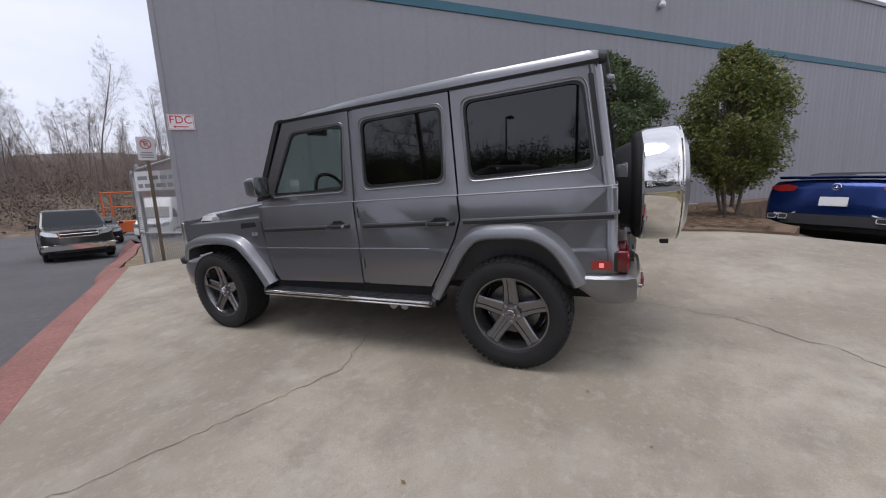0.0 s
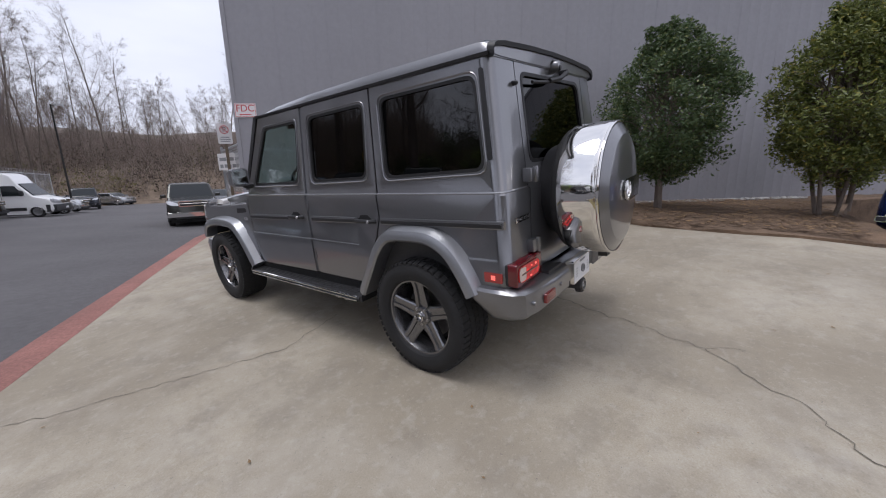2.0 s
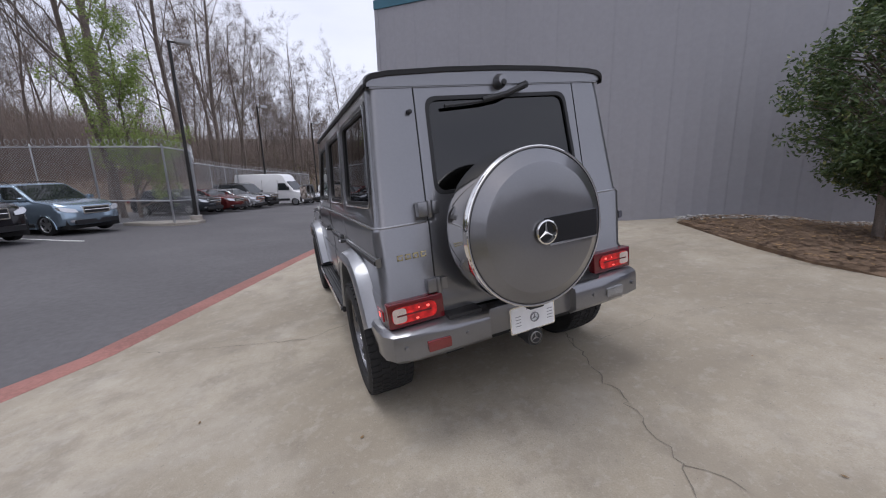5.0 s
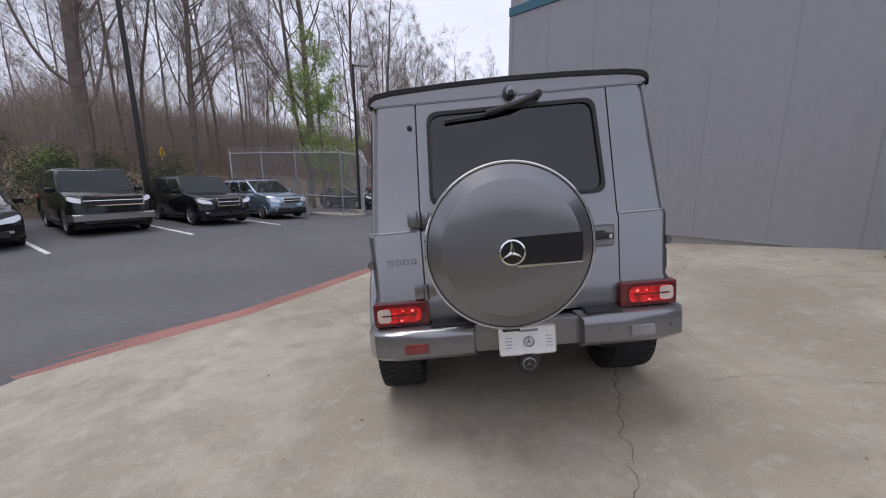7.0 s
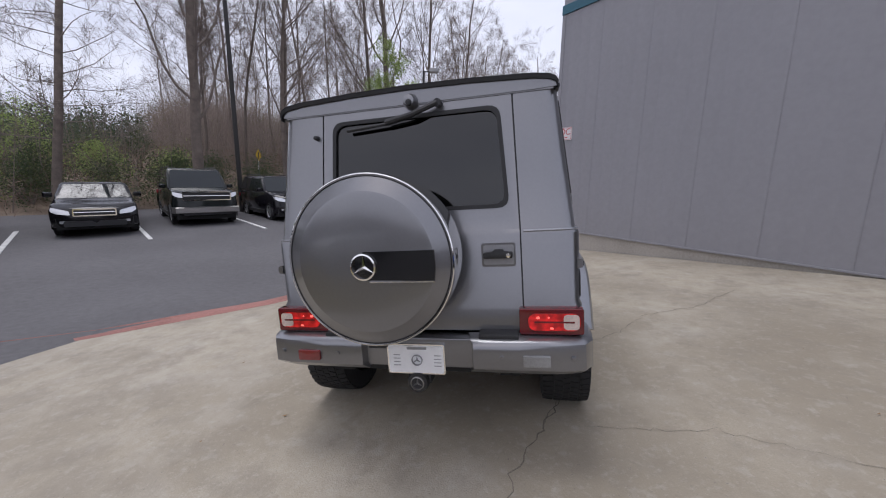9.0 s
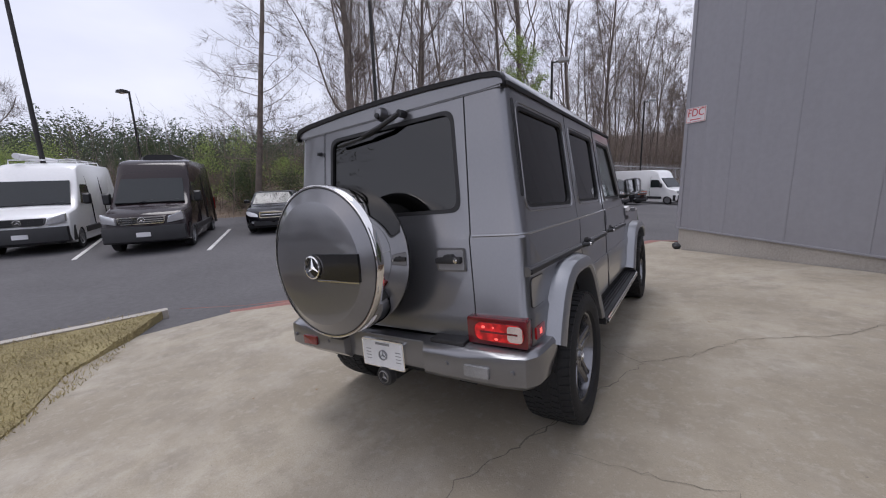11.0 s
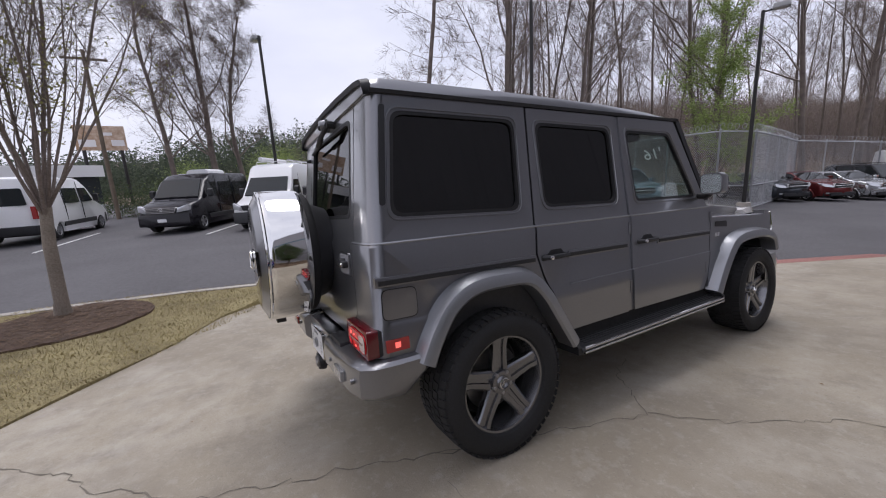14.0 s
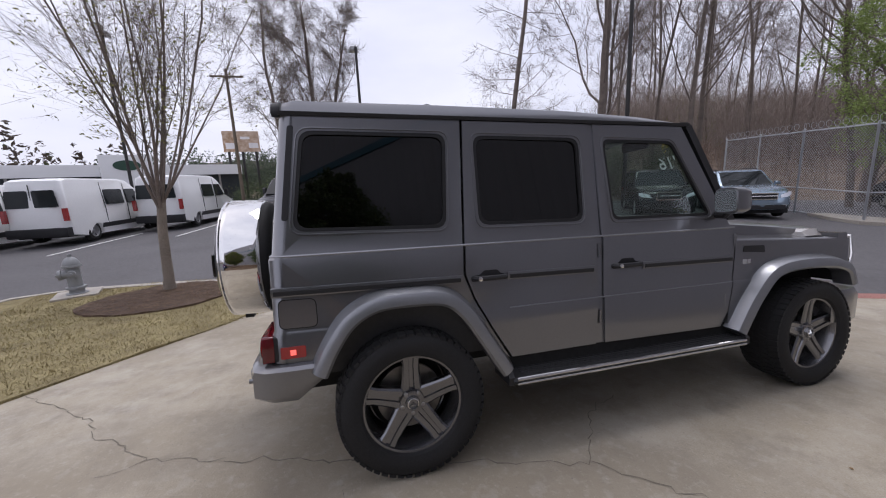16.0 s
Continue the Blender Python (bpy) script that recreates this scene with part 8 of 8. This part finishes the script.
# yellow diamond sign on the bank
def diamond(x, y, z_mid):
    z = ground_at(x, y)
    t = thing("diamond_sign", Matrix.Translation((x, y, z)) @ Matrix.Rotation(radians(12), 4, "Z"), "yellow diamond warning sign on a thin post", "sign")
    bm = bmesh.new()
    tube(bm, [(0, 0, -0.3), (0, 0, z_mid - z + 0.3)], 0.03, 6)
    part("post", bm, GALV, t)
    bm = bmesh.new()
    h = z_mid - z
    rings(bm, [[(0.035 + d, 0, h - 0.38), (0.035 + d, 0.38, h), (0.035 + d, 0, h + 0.38), (0.035 + d, -0.38, h)] for d in (0, 0.006)])
    part("sign_plate", bm, mat("sign_yellow", (0.62, 0.4, 0.02), 0.5, vary=0.08), t)
    bm = bmesh.new()
    box(bm, 0.041, 0.045, -0.05, 0.05, h - 0.22, h + 0.2)
    part("symbol", bm, BLACK, t)


diamond(-16.3, 17.7, 2.9)


# chain-link fence with barbed coils
def mesh_net(bm, a, b, z0, z1, pitch):
    """Crossing thin wires between two posts."""
    a, b = Vector(a), Vector(b)
    way = b - a
    length = way.length
    way = way / length
    k = -(z1 - z0)
    while k < length:
        for slope in (1, -1):
            pts = []
            for t in (0.0, 1.0):
                u = k + (z1 - z0) * t
                pts.append((max(0, min(length, u)), u, t))
            (u0, q0, _), (u1, q1, _) = pts
            if u1 - u0 < 0.02:
                continue
            t0, t1 = (u0 - k) / (z1 - z0), (u1 - k) / (z1 - z0)
            h0, h1 = (z0 + (z1 - z0) * t0, z0 + (z1 - z0) * t1) if slope > 0 else (z1 - (z1 - z0) * t0, z1 - (z1 - z0) * t1)
            p, q = a + way * u0, a + way * u1
            g0, g1 = ground_at(p.x, p.y), ground_at(q.x, q.y)
            r = 0.0045
            side = Vector((-way.y, way.x)) * r
            vs = [bm.verts.new((p.x + side.x, p.y + side.y, h0 + g0)), bm.verts.new((p.x - side.x, p.y - side.y, h0 + g0 + r)), bm.verts.new((q.x - side.x, q.y - side.y, h1 + g1 + r)), bm.verts.new((q.x + side.x, q.y + side.y, h1 + g1))]
            up = [bm.verts.new((v.co.x, v.co.y, v.co.z + 0.006)) for v in vs]
            bm.faces.new(vs)
            bm.faces.new((vs[0], vs[3], up[3], up[0]))
        k += pitch


def fence(name, line, height, label, coils=True, pitch=0.14, spacing=2.6):
    x0, y0 = line[0]
    t = thing(name, Matrix.Translation((0, 0, 0)), label, "fence")
    for (ax, ay), (bx, by) in zip(line, line[1:]):
        length = math.hypot(bx - ax, by - ay)
        n = max(1, round(length / spacing))
        for i in range(n + 1):
            x, y = ax + (bx - ax) * i / n, ay + (by - ay) * i / n
            z = ground_at(x, y)
            bm = bmesh.new()
            tube(bm, [(x, y, z - 0.2), (x, y, z + height)], 0.04 if i in (0, n) else 0.028, 8)
            post = part("post", bm, GALV, t)
            bm = bmesh.new()
            lathe(bm, [(height, 0.045), (height + 0.05, 0.03), (height + 0.07, 0.0)], "z", (x, y, z), 8)
            part("cap", bm, GALV, post)
        for h in (0.06, 1.0, height - 0.05):
            bm = bmesh.new()
            tube(bm, [(ax + (bx - ax) * i / n, ay + (by - ay) * i / n, ground_at(ax + (bx - ax) * i / n, ay + (by - ay) * i / n) + h) for i in range(n + 1)], 0.026, 6)
            part("rail", bm, GALV, t)
        bm = bmesh.new()
        for i in range(n):
            a = (ax + (bx - ax) * i / n, ay + (by - ay) * i / n)
            b = (ax + (bx - ax) * (i + 1) / n, ay + (by - ay) * (i + 1) / n)
            mesh_net(bm, a, b, 0.05, height - 0.05, pitch)
        tagged(part("wire_netting", bm, GALV, t, smooth=0), kind="stuff")
        if coils:
            pts = []
            m = int(length / 0.045)
            for i in range(m):
                u = i / m
                a = i * 0.85
                x, y = ax + (bx - ax) * u, ay + (by - ay) * u
                pts.append((x + 0.12 * math.cos(a), y + 0.12 * math.cos(a) * 0.4, ground_at(x, y) + height + 0.12 + 0.15 * math.sin(a)))
            bm = bmesh.new()
            tube(bm, pts, 0.008, 3)
            part("barbed_coil", bm, GALV, t)


fence("wire_fence", [(-12.4, 17.6), (-8.2, 16.1), (-5.5, 14.9), (-4.9, 16.5), (-6.5, 22.0 + 4.0), (-4.6, 33.0), (2.0, 46.0)], 3.2, "galvanised chain-link fence topped with barbed coils", pitch=0.11)
fence("wire_fence", [(1.75, 7.9), (1.35, 5.75)], 2.5, "short chain-link fence beside the building corner", coils=False, pitch=0.1)
fence("gate_leaf", [(1.75, 7.9), (2.3, 9.3), (3.4, 11.6)], 2.5, "chain-link gate leaf standing open by the road", coils=False, pitch=0.1)
# concrete island at the fence corner
isl = [(-7.4, 15.5), (-6.3, 14.8), (-5.4, 14.5), (-4.75, 14.9), (-4.55, 15.9), (-4.9, 16.7), (-5.5, 16.2), (-7.2, 16.1)]
slab("island", isl, lambda x, y: lot_z(x, y) + 0.1, 0.4, CONCRETE, "small pale concrete island at the fence corner", "island", cell=0.8)

# no-parking sign on its post
x, y = 1.4, 6.72
z = pad_z(x, y) - 0.1
t = thing("parking_sign", Matrix.Translation((x, y, z)) @ Matrix.Rotation(radians(-118), 4, "Z"), "white no-parking sign on a brown post", "sign")
bm = bmesh.new()
box(bm, -0.03, 0.03, -0.03, 0.03, -0.3, 2.6)
part("post", bm, TIMBER, t)
bm = bmesh.new()
rings(bm, [[(0.035 + d, u, 2.36 + v) for u, v in rounded(-0.15, 0.15, -0.23, 0.23, 0.03)] for d in (0, 0.005)])
face = part("sign_plate", bm, SIGN_WHITE, t)
bm = bmesh.new()
ring_pts = [Vector((0.042, 0.085 * math.cos(a), 2.45 + 0.085 * math.sin(a))) for a in (2 * math.pi * i / 24 for i in range(26))]
tube(bm, ring_pts, 0.009, 5, cap=False)
tube(bm, [(0.042, -0.06, 2.51), (0.042, 0.06, 2.39)], 0.009, 5)
part("red_ring", bm, SIGN_RED, face)
lettering("letter", "P", 0.15, Matrix.Translation((0.041, 0, 2.45)) @ Matrix.Rotation(radians(90), 4, "Z") @ Matrix.Rotation(radians(90), 4, "X"), BLACK, face)
bm = bmesh.new()
for k, w in enumerate((0.1, 0.11, 0.09)):
    box(bm, 0.04, 0.042, -w, w, 2.18 + 0.045 * k, 2.2 + 0.045 * k)
part("small_print", bm, MARK_GREY, face)
bm = bmesh.new()
bmesh.ops.create_icosphere(bm, subdivisions=3, radius=0.1, matrix=Matrix.Translation((1.12, 5.42, pad_z(1.1, 5.4) + 0.06)) @ Matrix.Diagonal((1, 1.2, 0.8, 1)))
for v in bm.verts:
    v.co += 0.03 * noise.noise_vector(v.co * 14)
solid("black_sack", bm, BLACK, "small black plastic sack beside the wall", "sack")

# year chalked on the windscreen
p0, ax, ay = screen_mark
az = ax.cross(ay)
mm = Matrix((ax, ay, az)).transposed().to_4x4()
mm.translation = p0 - az * 0.014
lettering("screen_writing", "'16", 0.13, mm, WHITE_MARK, car, 0.0)

# notice on the fence behind
t = thing("notice_board", Matrix.Translation((1.52, 6.75, pad_z(1.5, 6.7) + 1.62)) @ Matrix.Rotation(radians(190), 4, "Z"), "white notice board fixed to the wire fence", "sign")
bm = bmesh.new()
rings(bm, [[(0.03 + d, u, v) for u, v in rounded(-0.55, 0.55, -0.2, 0.2, 0.01)] for d in (0, 0.008)])
face = part("board", bm, SIGN_WHITE, t)
bm = bmesh.new()
for row, zz in enumerate((0.06, -0.1)):
    u = -0.48
    rnd = random.Random(row)
    while u < 0.42:
        w = rnd.uniform(0.1, 0.3)
        box(bm, 0.038, 0.0395, u, min(u + w, 0.48), zz - 0.04, zz + 0.04)
        u += w + 0.05
part("print", bm, MARK_GREY, face)

# hydrant
def hydrant(x, y):
    z = lawn_z(x, y) + 0.02
    H = mat("grey_hydrant_paint", (0.27, 0.28, 0.29), 0.5, vary=0.15, scale=15)
    t = thing("fire_hydrant", Matrix.Translation((x, y, z)) @ Matrix.Rotation(radians(20), 4, "Z"), "grey painted cast-iron fire hydrant on a small slab", "hydrant")
    bm = bmesh.new()
    lathe(bm, [(0.0, 0.16), (0.03, 0.16), (0.035, 0.115), (0.1, 0.11), (0.11, 0.15), (0.145, 0.15), (0.15, 0.108), (0.5, 0.1), (0.51, 0.14), (0.545, 0.14), (0.55, 0.11)], "z", (0, 0, 0), 20)
    part("barrel", bm, H, t)
    bm = bmesh.new()
    lathe(bm, [(0.545, 0.128), (0.58, 0.125), (0.64, 0.1), (0.68, 0.06), (0.695, 0.03), (0.7, 0.032), (0.75, 0.03), (0.755, 0.0)], "z", (0, 0, 0), 20)
    part("bonnet", bm, H, t)
    for s in (-1, 1):
        bm = bmesh.new()
        lathe(bm, [(s * 0.08, 0.055), (s * 0.16, 0.055), (s * 0.165, 0.068), (s * 0.2, 0.066), (s * 0.205, 0.025), (s * 0.235, 0.025)], "x", (0, 0, 0.4), 14)
        part("hose_cap", bm, H, t)
    bm = bmesh.new()
    lathe(bm, [(-0.08, 0.075), (-0.15, 0.075), (-0.155, 0.092), (-0.2, 0.09), (-0.205, 0.025), (-0.235, 0.025)], "y", (0, 0, 0.38), 16)
    part("pumper_cap", bm, H, t)
    bm = bmesh.new()
    prism(bm, rounded(-0.32, 0.32, -0.32, 0.32, 0.03), "z", -0.08, 0.015)
    part("base_slab", bm, KERB, t)


hydrant(-5.75, -6.45)

# advertising hoarding beyond the lot
t = thing("billboard", Matrix.Translation((-57.8, -13.6, lot_z(-57.8, -13.6))) @ Matrix.Rotation(radians(8), 4, "Z"), "large orange and white hoarding on steel legs", "billboard")
bm = bmesh.new()
box(bm, -0.2, 0.2, -2.6, 2.0, 6.6, 9.4)
board = part("board", bm, mat("orange_poster", (0.42, 0.25, 0.13), 0.7, vary=0.3, scale=0.6, second=(0.5, 0.4, 0.32)), t)
for u, v, w, h in ((-2.3, 7.0, 1.5, 0.8), (-0.4, 8.3, 1.2, 0.35), (0.6, 7.1, 1.2, 0.7)):
    bm = bmesh.new()
    box(bm, 0.2, 0.22, u, u + w, v, v + h)
    part("poster_shape", bm, SIGN_WHITE, board)
for yy in (-2.0, -0.3, 1.4):
    bm = bmesh.new()
    tube(bm, [(0, yy, -0.5), (0, yy, 6.7)], 0.18, 8)
    part("leg", bm, POLE, t)

# low showroom across the lot
t = thing("showroom", Matrix.Translation((-46, -26, lot_z(-46, -26))) @ Matrix.Rotation(radians(30), 4, "Z"), "low white and dark glazed showroom across the lot", "building")
bm = bmesh.new()
box(bm, -8, 0, -14, 14, -1, 3.4)
part("wall", bm, mat("dark_glazing", (0.03, 0.035, 0.04), 0.15), t)
bm = bmesh.new()
box(bm, -8.3, 0.5, -14.4, 14.4, 3.4, 4.6)
part("fascia", bm, P_WHITE, t)
bm = bmesh.new()
box(bm, 0.3, 1.0, 0.5, 5.0, -0.5, 5.6)
tower = part("entrance_panel", bm, P_WHITE, t)
bm = bmesh.new()
rings(bm, [[(1.0 + d, 2.75 + 1.2 * math.cos(a), 4.5 + 0.55 * math.sin(a)) for a in (2 * math.pi * i / 24 for i in range(24))] for d in (0, 0.05)])
part("oval_sign", bm, mat("dark_green_sign", (0.02, 0.06, 0.04), 0.4), tower)
for k in range(8):
    bm = bmesh.new()
    box(bm, 0.0, 0.08, -13.5 + 3.6 * k, -13.3 + 3.6 * k, -0.5, 3.4)
    part("mullion", bm, STEEL, t)

# orange lift behind the gate
t = thing("scissor_lift", Matrix.Translation((14.5, 36.0, lot_z(14.5, 36.0))) @ Matrix.Rotation(radians(-40), 4, "Z"), "orange lifting platform standing far behind the gate", "lift")
ORANGE = mat("orange_paint", (0.55, 0.12, 0.03), 0.5, vary=0.15)
bm = bmesh.new()
box(bm, -1.4, 1.4, -1.0, 1.0, 0.3, 1.2)
part("chassis", bm, ORANGE, t)
bm = bmesh.new()
for xx in (-1.4, 1.4):
    for yy in (-1.0, 1.0):
        tube(bm, [(xx, yy, 1.2), (xx, yy, 3.6)], 0.07, 6)
for zz in (2.4, 3.6):
    for yy in (-1, 1):
        tube(bm, [(-1.4, yy, zz), (1.4, yy, zz)], 0.07, 6)
part("frame", bm, ORANGE, t)
for xx in (-1.0, 1.0):
    for yy in (-1.0, 1.0):
        bm = bmesh.new()
        lathe(bm, [(yy - 0.12, 0.35), (yy + 0.12, 0.35)], "y", (xx, 0, 0.35), 16)
        part("wheel", bm, RUBBER, t)
